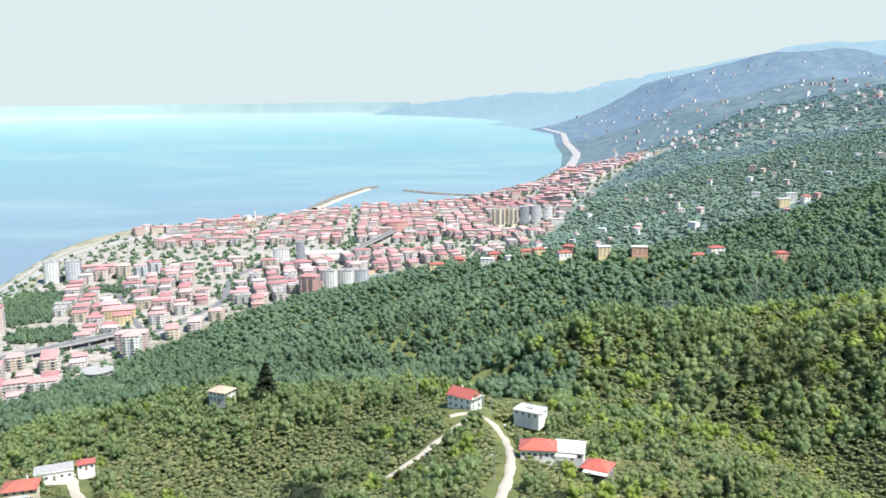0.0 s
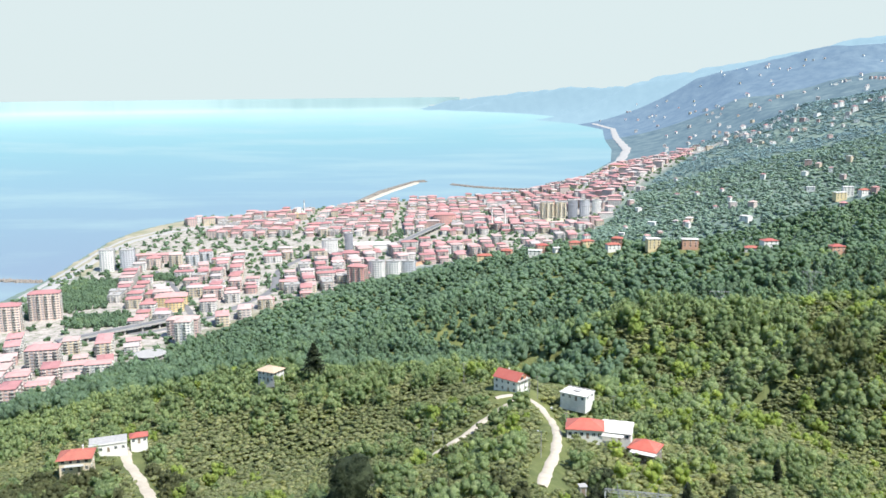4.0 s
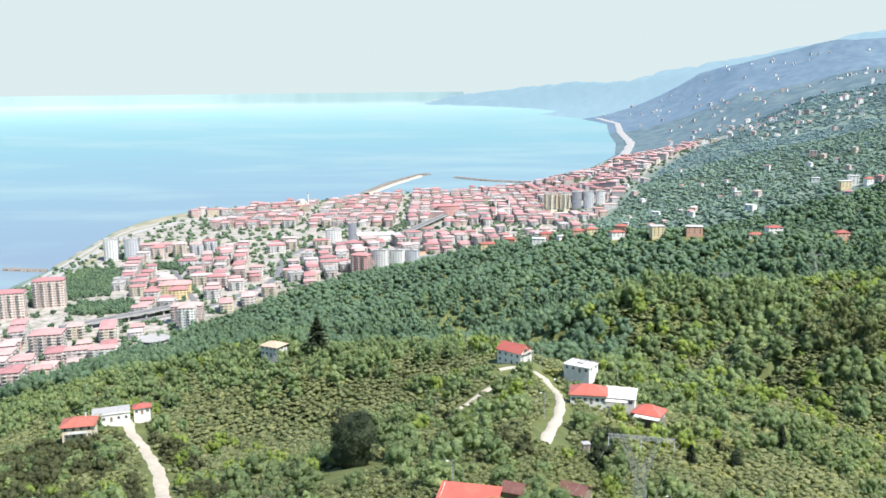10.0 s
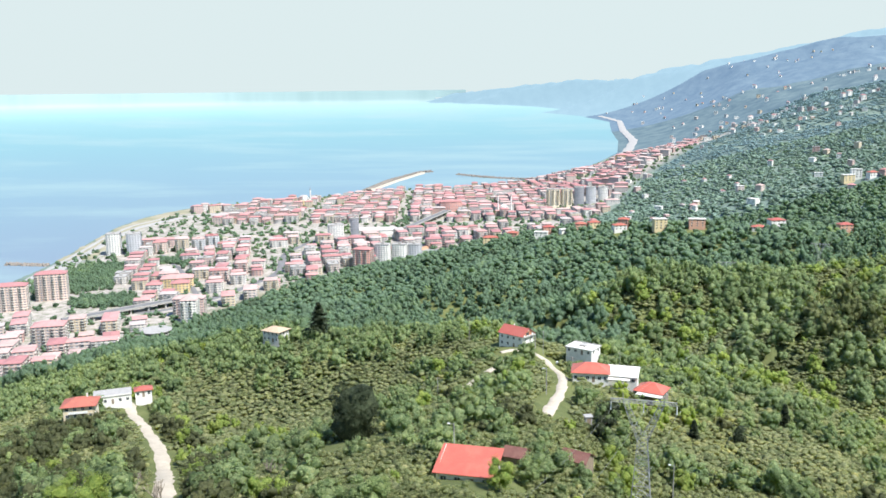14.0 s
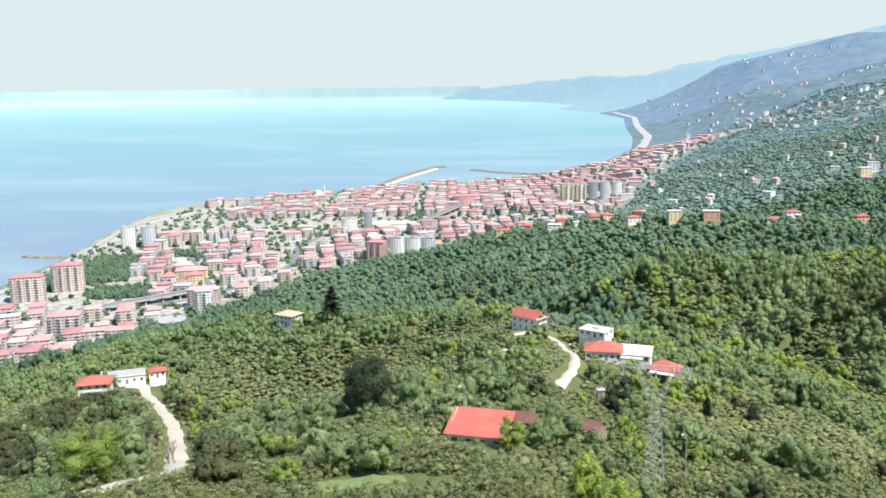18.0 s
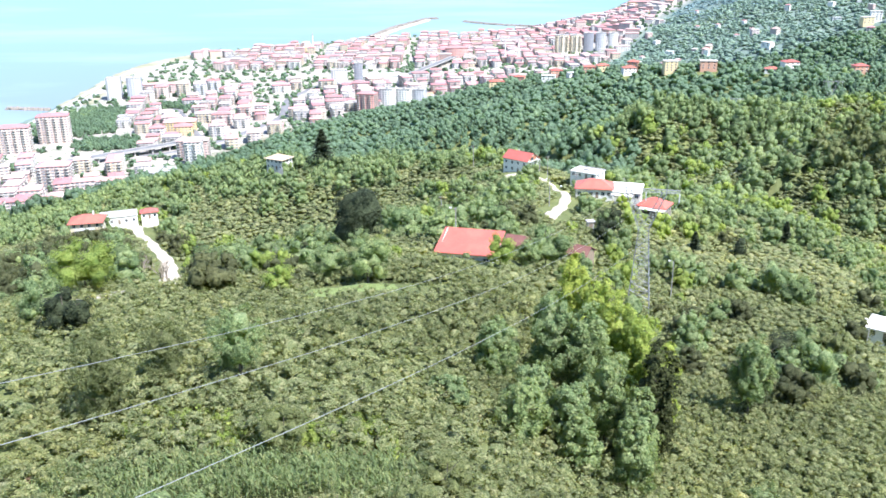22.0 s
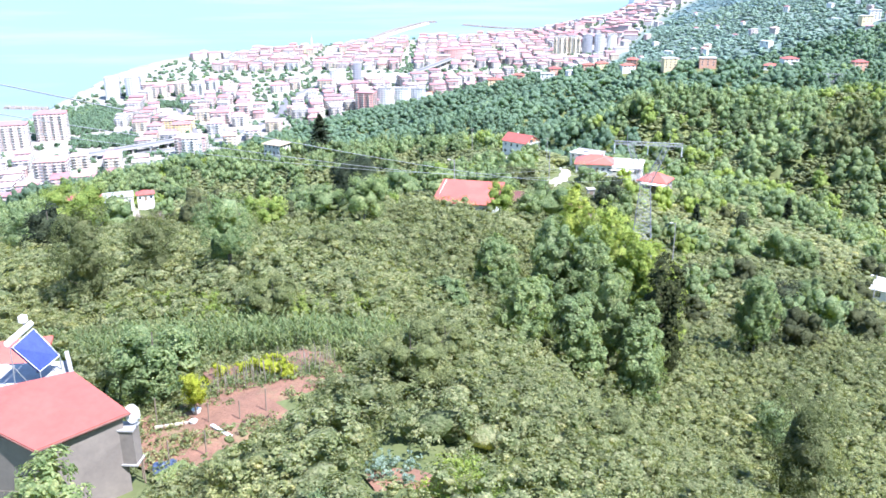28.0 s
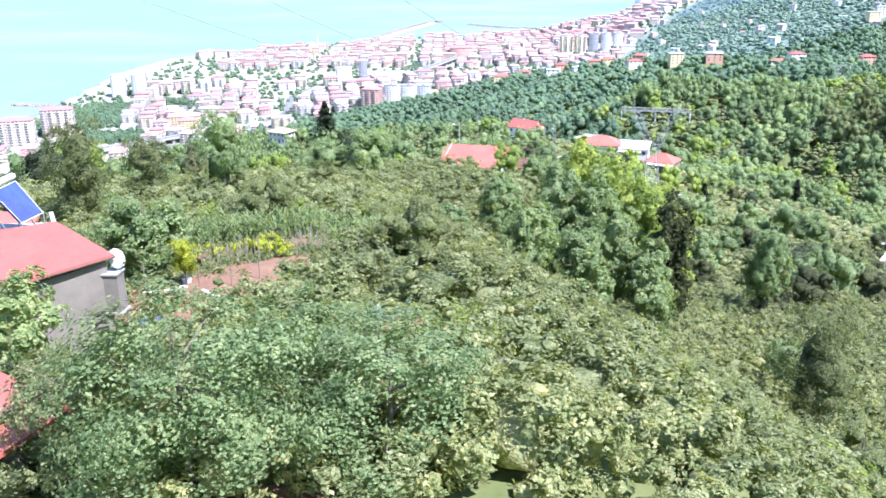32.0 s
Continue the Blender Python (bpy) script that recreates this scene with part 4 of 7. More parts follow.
# long house, half red and half pale roof
house("house", 34, 298, -7, 12.5, 9, 1, WHITEWASH, ROOF_RED, "low white house under a wide orange-red roof", "hip", 2.6, 0.7, 3.4, base=148.3, sides=((0, 6), (3, 3)), sink=5)
h3b = house("house", 45.6, 298.5, -14, 10.5, 8.0, 1, WHITEWASH, ROOF_WHITE, "white house under a pale grey sheet roof", "slope", 1.3, 0.5, 2.9, base=147.3, sides=((0, 4), (1, 3)), sink=6)
part("canopy", boxed(-5.2, -7.4, 2.3, 3.0, -4.8, 2.45), ROOF_WHITE, h3b, "pale lean-to canopy")
h4 = house("house", 54.2, 289, -28, 9.5, 8, 1, RENDER_GREY, ROOF_RED, "small house with a bright red roof and pale porch", "hip", 2.6, 0.6, 2.8, base=144.8, sides=((0, 3), (1, 2)), sink=6)
part("porch_roof", boxed(-3.5, -7.2, 2.4, 5.4, -4.5, 2.55), ROOF_WHITE, h4, "pale sheet porch roof")
for xx in (-3.2, 0.8, 5.0):
    part("porch_post", boxed(xx, -7.0, -4, xx + 0.14, -6.86, 2.4), WOODEN, h4)
# big red roof below the camera's ridge
red = house("house", -5.3, 156.0, -11, 11.0, 8.0, 1, WHITEWASH, ROOF_RED, "white house under a broad bright red roof among trees", "slope", 2.1, 0.7, 3.0, base=175.6, sides=((0, 4), (3, 2), (1, 2)), sink=5)
part("side_wall", solid([(-5.5, -4, 3), (-5.5, 4, 3), (-5.5, 4, 5.4)] + [(-5.45, -4, 3), (-5.45, 4, 3), (-5.45, 4, 5.4)], ((0, 1, 2), (5, 4, 3))), WHITEWASH, red)
house("shed", 4.4, 173.5, -20, 4.4, 4.0, 1, WOODEN, ROOF_BROWN, "small wooden shed with a rusty brown roof", "gable", 1.6, 0.4, 2.5, base=171.0, sides=(), door=True)
house("shed", 19.0, 189.5, -30, 6.2, 5.0, 1, WOODEN, ROOF_BROWN, "wooden barn with a patched brown roof among trees", "gable", 1.7, 0.4, 2.2, base=163.6, sides=(), door=True)
hut = house("hut", 26, 231, 10, 1.9, 1.9, 1, CONCRETE, CONCRETE, "tiny concrete hut with a pale flat roof beside the track", "flat", 0, 0.25, 2.4, base=157.4, sides=())
# houses of the western spur
lh = house("house", -163, 311, 16, 11.5, 9.0, 2, plain("cream_wall", (0.66, 0.56, 0.40), (0.56, 0.47, 0.34), 0.4), ROOF_TILE, "cream two-storey house with a weathered red tiled roof", "hip", 2.4, 1.0, 2.7, base=126.6, sides=((0, 4), (1, 3), (3, 3)))
part("balcony", boxed(-3.5, -6.2, 2.75, 3.5, -4.75, 2.95), CONCRETE, lh)
part("balcony_rail", boxed(-3.5, -6.2, 2.95, 3.5, -6.12, 3.8), ENAMEL, lh)
chimney(lh, 2.5, 1.0, 7.4)
lf = house("house", -166, 345, 24, 15, 9.5, 1, WHITEWASH, CONCRETE, "long low white building with a grey flat roof", "flat", 0, 0.3, 3.3, base=120.2, sides=((0, 5), (1, 2)), sink=6)
part("parapet", boxed(-7.8, -5.05, 3.5, 7.8, -4.85, 3.95), WHITEWASH, lf)
house("house", -157.5, 357, 24, 7, 5, 1, WHITEWASH, ROOF_PINK, "small house with a pink-red roof behind the long white building", "hip", 1.4, 0.6, 3.0, base=118.4, sides=((0, 3), (1, 2)))
house("house", -116.5, 433, -25, 10.5, 8.5, 2, plain("stained_white_wall", (0.72, 0.70, 0.67), (0.5, 0.49, 0.47), 0.4, grime=(0.34, 0.33, 0.31)), plain("worn_tile_roof", (0.52, 0.40, 0.28), (0.42, 0.31, 0.22), 0.6), "stained white house with a pale worn tiled roof", "hip", 2.0, 0.9, 2.8, base=122.0, sides=((0, 4), (1, 3), (3, 3)))
# white roof at the edge of the eastern slope
rh = house("house", 93.2, 189.0, -35, 8.5, 6, 1, WHITEWASH, ROOF_WHITE, "small white house with a pale flat sheet roof on the slope", "slope", 0.8, 0.6, 2.8, base=145.2, sides=((0, 3), (3, 2)), sink=6)
cover = thing("tarpaulin", 84.6, 187.5, at(84.6, 187.5) + 2.6, label="yellow sheet spread over a bush beside the white house", category="tarpaulin")
part("sheet", solid([(-0.9, -0.8, 0), (0.9, -0.7, 0.1), (0.8, 0.9, 0.4), (-0.8, 0.8, 0.5), (0, 0, 0.8)], ((0, 1, 4), (1, 2, 4), (2, 3, 4), (3, 0, 4))), plain("yellow_sheet", (0.8, 0.7, 0.1), (0.7, 0.6, 0.08)), cover)

# houses along the next ridge, and on the slopes beyond; x, y, turn, width, depth, storeys, wall, roof
CREAM = plain("yellow_wall", (0.68, 0.56, 0.34), (0.60, 0.49, 0.29), 0.3)
PINKISH = plain("salmon_wall", (0.62, 0.36, 0.26), (0.52, 0.30, 0.22), 0.3)
for x, y, turn, w, d, n, wall, roof, label in (
        (192, 1018, 8, 15, 11, 4, CREAM, ROOF_WHITE, "yellow four-storey house with a flat roof on the ridge"),
        (231, 1000, -6, 18, 11, 3, PINKISH, ROOF_WHITE, "salmon house with white balconies and a flat roof"),
        (316, 985, 10, 17, 12, 4, WHITEWASH, ROOF_PINK, "white four-storey house with a red roof on the ridge"),
        (292, 968, -14, 15, 9, 1, WHITEWASH, ROOF_TILE, "low white house with a red roof"),
        (368, 925, 5, 14, 10, 2, PINKISH, ROOF_PINK, "small salmon house with a red roof"),
        (150, 1052, 12, 16, 10, 2, WHITEWASH, ROOF_TILE, "white house with a red tiled roof"),
        (158, 1072, -20, 13, 10, 3, PINKISH, ROOF_TILE, "salmon house with a red tiled roof"),
        (108, 1100, 4, 14, 10, 2, PINKISH, ROOF_TILE, "orange house with a red tiled roof"),
        (124, 1098, 16, 15, 9, 2, CREAM, ROOF_TILE, "yellow house with a red tiled roof"),
        (58, 1110, -8, 17, 10, 2, WHITEWASH, ROOF_WHITE, "white house with a pale flat roof"),
        (68, 1126, 10, 15, 12, 3, PINKISH, ROOF_PINK, "orange house with a red roof"),
        (86, 1104, 25, 9, 8, 1, WHITEWASH, ROOF_WHITE, "small white house with a flat roof"),
        (-8, 1140, 5, 20, 11, 2, CREAM, ROOF_TILE, "long cream house with a red roof"),
        (22, 1150, -15, 14, 10, 2, PINKISH, ROOF_TILE, "salmon house with a red tiled roof"),
        (270, 660, 20, 11, 9, 2, BRICK, ROOF_TILE, "unfinished brick house on the eastern hill"),
        (490, 1235, 10, 16, 10, 3, CREAM, ROOF_WHITE, "cream house with a flat roof on the slope"),
        (505, 1245, -8, 14, 10, 4, WHITEWASH, ROOF_WHITE, "white four-storey house on the slope"),
        (520, 1228, 15, 13, 9, 2, WHITEWASH, ROOF_TILE, "white house with a red tiled roof on the slope")):
    house("house", x, y, turn, w, d, n, wall, roof, label, "flat" if roof is ROOF_WHITE else "hip", 2.2, 0.6, 3.0, base=at(x, y) + 2.5, sides=((0, 3),), size=(1.6, 1.5), door=False)

# small far houses, scattered over the slopes of the bay
far_kinds = []
for i, (w, d, n, wall, roof) in enumerate(((11, 9, 2, TOWN_WALL, TOWN_ROOF), (13, 10, 3, TOWN_WALL, ROOF_WHITE), (10, 9, 3, WHITEWASH, TOWN_ROOF), (15, 11, 2, WHITEWASH, ROOF_WHITE))):
    t = house("house", 0, -200 - 20 * i, 0, w, d, n, wall, roof, "small pale house among trees on the far slope", "flat" if roof is ROOF_WHITE else "hip", 2.0, 0.5, 3.0, base=at(0, -200 - 20 * i), sides=((0, 2),), size=(1.7, 1.5), door=False, group="houses on the far slopes")
    far_kinds.append(t)
spread = np.random.default_rng(21)
placed = 0
while placed < 265:
    a, r = spread.uniform(radians(3), radians(27)), 1250 * math.exp(spread.uniform(0, 1.9))
    x, y = r * math.sin(a), r * math.cos(a)
    z = at(x, y)
    if z < 24 or z > 520 or float(patchy(np.array([x]), np.array([y]), 210)[0]) < spread.uniform(-0.6, 0.5):
        continue
    wx, wy, wz = (float(c) for c in drawn_in(x, y, z))
    k = math.hypot(wx, wy) / r * spread.uniform(0.65, 1.05) * (1 if r < 2600 else 1.35)
    source = far_kinds[placed % 4]
    if placed < 4:
        source.matrix_basis = pose(wx, wy, wz + 3 * k, 0, 0, spread.uniform(-60, 60)) @ Matrix.Scale(k, 4)
    else:
        m = pose(wx, wy, wz + 3 * k, 0, 0, spread.uniform(-60, 60))
        c = copy_thing(source, m)
        c.scale = (k, k, k)
    placed += 1
# ---- the town on the coastal plain ----
def block_mesh(w, d, floors, bays, balcony, floor=3.0):
    """Walls of a block of flats with its windows set in, and balconies; two materials."""
    verts, faces, slots = [], [], []

    def quad(a, b, c, e, slot):
        i = len(verts)
        verts.extend((a, b, c, e)), faces.append((i, i + 1, i + 2, i + 3)), slots.append(slot)

    h = floors * floor
    for side in range(4):
        length, off = (w, d / 2) if side % 2 == 0 else (d, w / 2)
        n = bays if side % 2 == 0 else max(2, round(bays * d / w))
        turn = Matrix.Rotation(side * math.pi / 2, 3, "Z")

        def p(s, out, z):
            return tuple(turn @ Vector((s, -off - out, z)))

        step = length / n
        quad(p(-length / 2, 0, -8), p(length / 2, 0, -8), p(length / 2, 0, 0.8), p(-length / 2, 0, 0.8), 0)
        for k in range(floors):
            z0, z1, z2, z3 = k * floor + 0.8, k * floor + 1.0, k * floor + 2.5, (k + 1) * floor + 0.8
            if k == floors - 1:
                z3 = h + 0.3
            quad(p(-length / 2, 0, z2), p(length / 2, 0, z2), p(length / 2, 0, z3), p(-length / 2, 0, z3), 0)
            quad(p(-length / 2, 0, z0), p(length / 2, 0, z0), p(length / 2, 0, z1), p(-length / 2, 0, z1), 0)
            for i in range(n):
                s0, s1 = -length / 2 + i * step, -length / 2 + (i + 1) * step
                m0, m1 = s0 + step * 0.24, s1 - step * 0.24
                quad(p(s0, 0, z1), p(m0, 0, z1), p(m0, 0, z2), p(s0, 0, z2), 0)
                quad(p(m1, 0, z1), p(s1, 0, z1), p(s1, 0, z2), p(m1, 0, z2), 0)
                quad(p(m0, -0.25, z1), p(m1, -0.25, z1), p(m1, -0.25, z2), p(m0, -0.25, z2), 1)
                quad(p(m0, 0, z1), p(m1, 0, z1), p(m1, -0.25, z1), p(m0, -0.25, z1), 0)
                quad(p(m0, -0.25, z2), p(m1, -0.25, z2), p(m1, 0, z2), p(m0, 0, z2), 0)
                if balcony and k and i % balcony == 0:
                    zz, out = k * floor, 1.3
                    quad(p(s0 + 0.2, out, zz), p(s1 - 0.2, out, zz), p(s1 - 0.2, out, zz + 1.05), p(s0 + 0.2, out, zz + 1.05), 2)
                    quad(p(s0 + 0.2, 0, zz), p(s1 - 0.2, 0, zz), p(s1 - 0.2, out, zz), p(s0 + 0.2, out, zz), 2)
                    quad(p(s0 + 0.2, 0, zz), p(s0 + 0.2, out, zz), p(s0 + 0.2, out, zz + 1.05), p(s0 + 0.2, 0, zz + 1.05), 2)
                    quad(p(s1 - 0.2, out, zz), p(s1 - 0.2, 0, zz), p(s1 - 0.2, 0, zz + 1.05), p(s1 - 0.2, out, zz + 1.05), 2)
    quad((-w / 2, -d / 2, h + 0.3), (w / 2, -d / 2, h + 0.3), (w / 2, d / 2, h + 0.3), (-w / 2, d / 2, h + 0.3), 0)
    return welded(verts, [f for f, s in zip(faces, slots) if s < 2]), [s for s in slots if s < 2], welded(verts, [f for f, s in zip(faces, slots) if s == 2]), h + 0.3


def welded(verts, faces):
    """Only the corners in use, each one once."""
    if not faces:
        return None
    v = np.array(verts)[np.array(faces).ravel()]
    _, first, again = np.unique(np.round(v, 3), axis=0, return_index=True, return_inverse=True)
    return v[first], again.reshape(-1, 4)


def finished(bm):
    me = bpy.data.meshes.new("roof")
    bmesh.ops.recalc_face_normals(bm, faces=bm.faces)
    bm.to_mesh(me), bm.free()
    return me


def flat_top(w, d):
    """A flat roof with its parapet, stair head and a chimney."""
    bm = boxed(-w / 2 - 0.2, -d / 2 - 0.2, 0, w / 2 + 0.2, d / 2 + 0.2, 0.15)
    for a, b, c, e in ((-w / 2 - 0.2, -d / 2 - 0.2, w / 2 + 0.2, -d / 2), (-w / 2 - 0.2, d / 2, w / 2 + 0.2, d / 2 + 0.2), (-w / 2 - 0.2, -d / 2, -w / 2, d / 2), (w / 2, -d / 2, w / 2 + 0.2, d / 2)):
        box(bm, a, b, 0.15, c, e, 0.8)
    return box(bm, -2, -1.5, 0.15, 2.2, 2.5, 2.6)


def tower_block(name, x, y, turn, w, d, floors, bays, wall, roof, label, balcony=2, shape="hip", trim=None, group="", base=None):
    (v, f), s, rails, h = block_mesh(w, d, floors, bays, balcony)
    z = at(x, y) if base is None else base
    t = thing(name, x, y, z, turn, label=label, category="building", group=group)
    part("wall", mesh_of("wall", v, f, [wall, TOWN_PANE], s), None, t)
    if rails:
        tagged(part("balcony", mesh_of("balcony", *rails, trim or WHITEWASH), None, t), kind="stuff")
    made = finished(hip_roof(w, d, 0.16 * d + 0.6, 0.7) if shape == "hip" else flat_top(w, d))
    part("roof", made, roof, t).location.z = h
    return t


GREY_WALL = plain("grey_tower_wall", (0.56, 0.57, 0.60), (0.48, 0.49, 0.52), 0.1)
SLATE = plain("dark_grey_wall", (0.33, 0.34, 0.38), (0.27, 0.28, 0.31), 0.1)
PALE_CREAM = plain("pale_cream_wall", (0.80, 0.72, 0.56), (0.72, 0.64, 0.50), 0.1)
OCHRE = plain("ochre_wall", (0.70, 0.53, 0.28), (0.62, 0.47, 0.25), 0.1)
PEACH = plain("peach_wall", (0.66, 0.52, 0.46), (0.60, 0.47, 0.41), 0.1)
CORAL = plain("coral_wall", (0.66, 0.36, 0.31), (0.60, 0.32, 0.28), 0.1)
TALL = "blocks of flats by the shore"
tower_block("apartment_tower", -600, 1300, 14, 20, 22, 11, 5, WHITEWASH, CONCRETE, "tall white tower with grey stripes near the shore", 0, "flat", group=TALL)
tower_block("apartment_tower", -568, 1302, 14, 20, 22, 11, 5, GREY_WALL, CONCRETE, "tall grey and white tower near the shore", 0, "flat", group=TALL)
for i, (x, y) in enumerate(((-530, 1312), (-500, 1326), (-478, 1340), (-460, 1352))):
    tower_block("apartment_block", x, y, 12 + 4 * i, 20, 18, 6 + i % 2, 4, (PEACH, TOWN_WALL, GREY_WALL, GREY_WALL)[i], TOWN_ROOF, "mid-rise block of flats in a row behind the towers", 2, "hip" if i < 2 else "flat", group=TALL)
tower_block("apartment_slab", -566, 948, 18, 36, 17, 10, 8, PEACH, TOWN_ROOF, "tall slab with white balconies and a red roof", 2, "hip", group=TALL)
tower_block("apartment_slab", -545, 1002, 18, 36, 17, 11, 8, PEACH, TOWN_ROOF, "tall slab with white balconies and a red roof", 2, "hip", group=TALL)
tower_block("apartment_block", -333, 893, 8, 17, 18, 9, 4, WHITEWASH, TOWN_ROOF, "white nine-storey block with a red roof below the hill", 2, "hip")
tower_block("apartment_block", -345, 925, 8, 34, 16, 7, 8, TOWN_WALL, TOWN_ROOF, "red-roofed block behind the white one", 2, "hip")
tower_block("apartment_block", -442, 800, 16, 30, 20, 8, 7, TOWN_WALL, TOWN_ROOF, "cream eleven-storey block with a dark red roof", 2, "hip")
tower_block("school", -415, 1075, 15, 40, 22, 4, 10, OCHRE, TOWN_ROOF, "large ochre yellow school with a red roof", 0, "hip")
tower_block("school", -400, 1045, 15, 22, 18, 4, 5, OCHRE, TOWN_ROOF, "ochre yellow school wing", 0, "hip")
tower_block("office_block", -270, 1420, 8, 26, 20, 9, 6, WHITEWASH, CONCRETE, "wide white office block with a blank front", 0, "flat")
tower_block("office_block", -240, 1434, 8, 14, 16, 12, 3, SLATE, CONCRETE, "slim dark grey office tower", 0, "flat")
tower_block("apartment_block", -188, 1190, -14, 26, 16, 9, 6, CORAL, TOWN_ROOF, "orange and white block with a red roof", 2, "hip")
for i, (x, y) in enumerate(((-165, 1228), (-142, 1240), (-122, 1252))):
    tower_block("apartment_block", x, y, -10, 20, 15, 9 - i, 5, (WHITEWASH, WHITEWASH, GREY_WALL)[i], CONCRETE, "white block with tall windows at the town's edge", 0, "flat")
for i, (x, wall, w, fl) in enumerate(((118, PALE_CREAM, 26, 11), (146, PALE_CREAM, 22, 11), (172, SLATE, 20, 12), (197, GREY_WALL, 20, 12), (222, WHITEWASH, 19, 12))):
    tower_block("apartment_tower", x, 1800 + i * 3, -4, w, 18, fl, 5, wall, CONCRETE, ("cream tower with yellow balconies in a row below the hill", "cream tower with yellow balconies in a row below the hill", "dark grey tower in a row below the hill", "grey tower in a row below the hill", "white and grey tower in a row below the hill")[i], 0 if i > 1 else 2, "flat", trim=PALE_CREAM if i < 2 else None, group="towers below the hill", base=14)
tower_block("apartment_block", 420, 2860, -20, 60, 22, 7, 12, OCHRE, TOWN_ROOF, "long ochre building above the bay", 0, "hip")
tower_block("apartment_block", -95, 1770, 6, 46, 18, 7, 10, CORAL, TOWN_ROOF, "long coral-red block beside the bridge", 0, "hip")
car_park = thing("unfinished_building", -325, 778, at(-325, 778), 12, label="round-cornered concrete building still under construction", category="building")
for i in range(5):
    part("floor_slab", rod(bmesh.new(), (0, 0, i * 3.2), (0, 0, i * 3.2 + 0.45), 15, 15, 20), CONCRETE, car_park)
for i in range(12):
    part("column", rod(bmesh.new(), (13.5 * math.cos(i * math.pi / 6), 13.5 * math.sin(i * math.pi / 6), -3), (13.5 * math.cos(i * math.pi / 6), 13.5 * math.sin(i * math.pi / 6), 13), 0.4), CONCRETE, car_park)
hall = thing("sports_hall", -208, 1490, at(-208, 1490), 8, label="long white sports hall with a shallow pale roof", category="hall")
part("wall", boxed(-32, -14, -3, 32, 14, 8), WHITEWASH, hall)
part("roof", gable_roof(64, 28, 3.4, 0.8), ROOF_WHITE, hall).location.z = 8


def mosque(x, y, towers, tall, label):
    t = thing("mosque", x, y, at(x, y), 6, label=label, category="mosque")
    part("hall", boxed(-11, -11, -2, 11, 11, 11, bevel=0.3), CREAM, t)
    bm = bmesh.new()
    bmesh.ops.create_uvsphere(bm, u_segments=20, v_segments=10, radius=9)
    part("dome", bm, ROOF_WHITE, t).location.z = 11
    for sx in towers:
        m = part("minaret", rod(bmesh.new(), (0, 0, -2), (0, 0, tall), 1.5, 1.2, 12), WHITEWASH, t)
        m.location = (sx, -12, 0)
        part("balcony", rod(bmesh.new(), (0, 0, tall * 0.72), (0, 0, tall * 0.72 + 1.6), 1.6, 2.4, 12), WHITEWASH, m)
        part("spire", rod(bmesh.new(), (0, 0, tall), (0, 0, tall + 9), 1.5, 0.05, 12), CONCRETE, m)


mosque(15, 1728, (-13, 13), 38, "cream mosque with a pale dome and two slim minarets")
mosque(-425, 1892, (12,), 34, "white mosque with one tall slim minaret near the shore")

# ordinary blocks: a few kinds, each standing in many streets
kinds = []
for w, d, n, bays, bal, shape in ((18, 15, 4, 4, 2, "hip"), (24, 15, 5, 5, 2, "hip"), (16, 15, 3, 4, 0, "hip"), (28, 15, 4, 6, 3, "hip"), (19, 16, 5, 4, 2, "hip"), (15, 14, 3, 3, 0, "hip"), (21, 15, 4, 5, 2, "flat")):
    (v, f), s, rails, h = block_mesh(w, d, n, bays, bal)
    wall = mesh_of("wall", v, f, [TOWN_WALL, TOWN_PANE], s)
    rails = mesh_of("balcony", *rails, WHITEWASH) if rails else None
    roof = finished(hip_roof(w, d, 1.9, 0.6) if shape == "hip" else flat_top(w, d))
    roof.materials.append(TOWN_ROOF if shape == "hip" else CONCRETE)
    kinds.append((wall, roof, rails, h, (v, f, s), shape))
streets = np.random.default_rng(5)
# districts: middle x, y, half length, half width, turn, gap x, gap y, chance of a free plot, heights (first and last kind)
DISTRICTS = ((-230, 1960, 330, 330, 4, 27, 25, 0.06, 0, 7), (60, 1960, 190, 330, 10, 28, 26, 0.12, 0, 7), (-330, 1285, 210, 150, 14, 29, 27, 0.1, 0, 7), (-330, 1090, 110, 110, 12, 28, 26, 0.2, 0, 6),
             (-400, 750, 110, 80, 18, 27, 25, 0.18, 0, 6), (-470, 850, 90, 45, 20, 34, 30, 0.3, 0, 5), (-440, 1160, 70, 90, 14, 34, 30, 0.45, 0, 5), (270, 2280, 170, 420, -28, 31, 30, 0.18, 0, 7), (480, 2900, 150, 300, -24, 33, 32, 0.18, 0, 7),
             (10, 1480, 150, 60, 8, 30, 30, 0.45, 2, 6), (-110, 1360, 70, 90, 10, 30, 28, 0.35, 2, 6), (-520, 1840, 130, 60, 34, 34, 30, 0.45, 0, 6), (300, 1900, 120, 130, -10, 36, 34, 0.6, 2, 6))
HEROES = ((-584, 1300, 36), (-495, 1332, 52), (-556, 975, 48), (-338, 908, 26), (-442, 800, 22), (-408, 1060, 32), (-258, 1427, 28), (-188, 1190, 20), (-143, 1240, 36), (170, 1805, 72), (-95, 1770, 28), (-325, 778, 20), (-208, 1490, 40),
          (15, 1728, 20), (-425, 1892, 18), (420, 2860, 36))
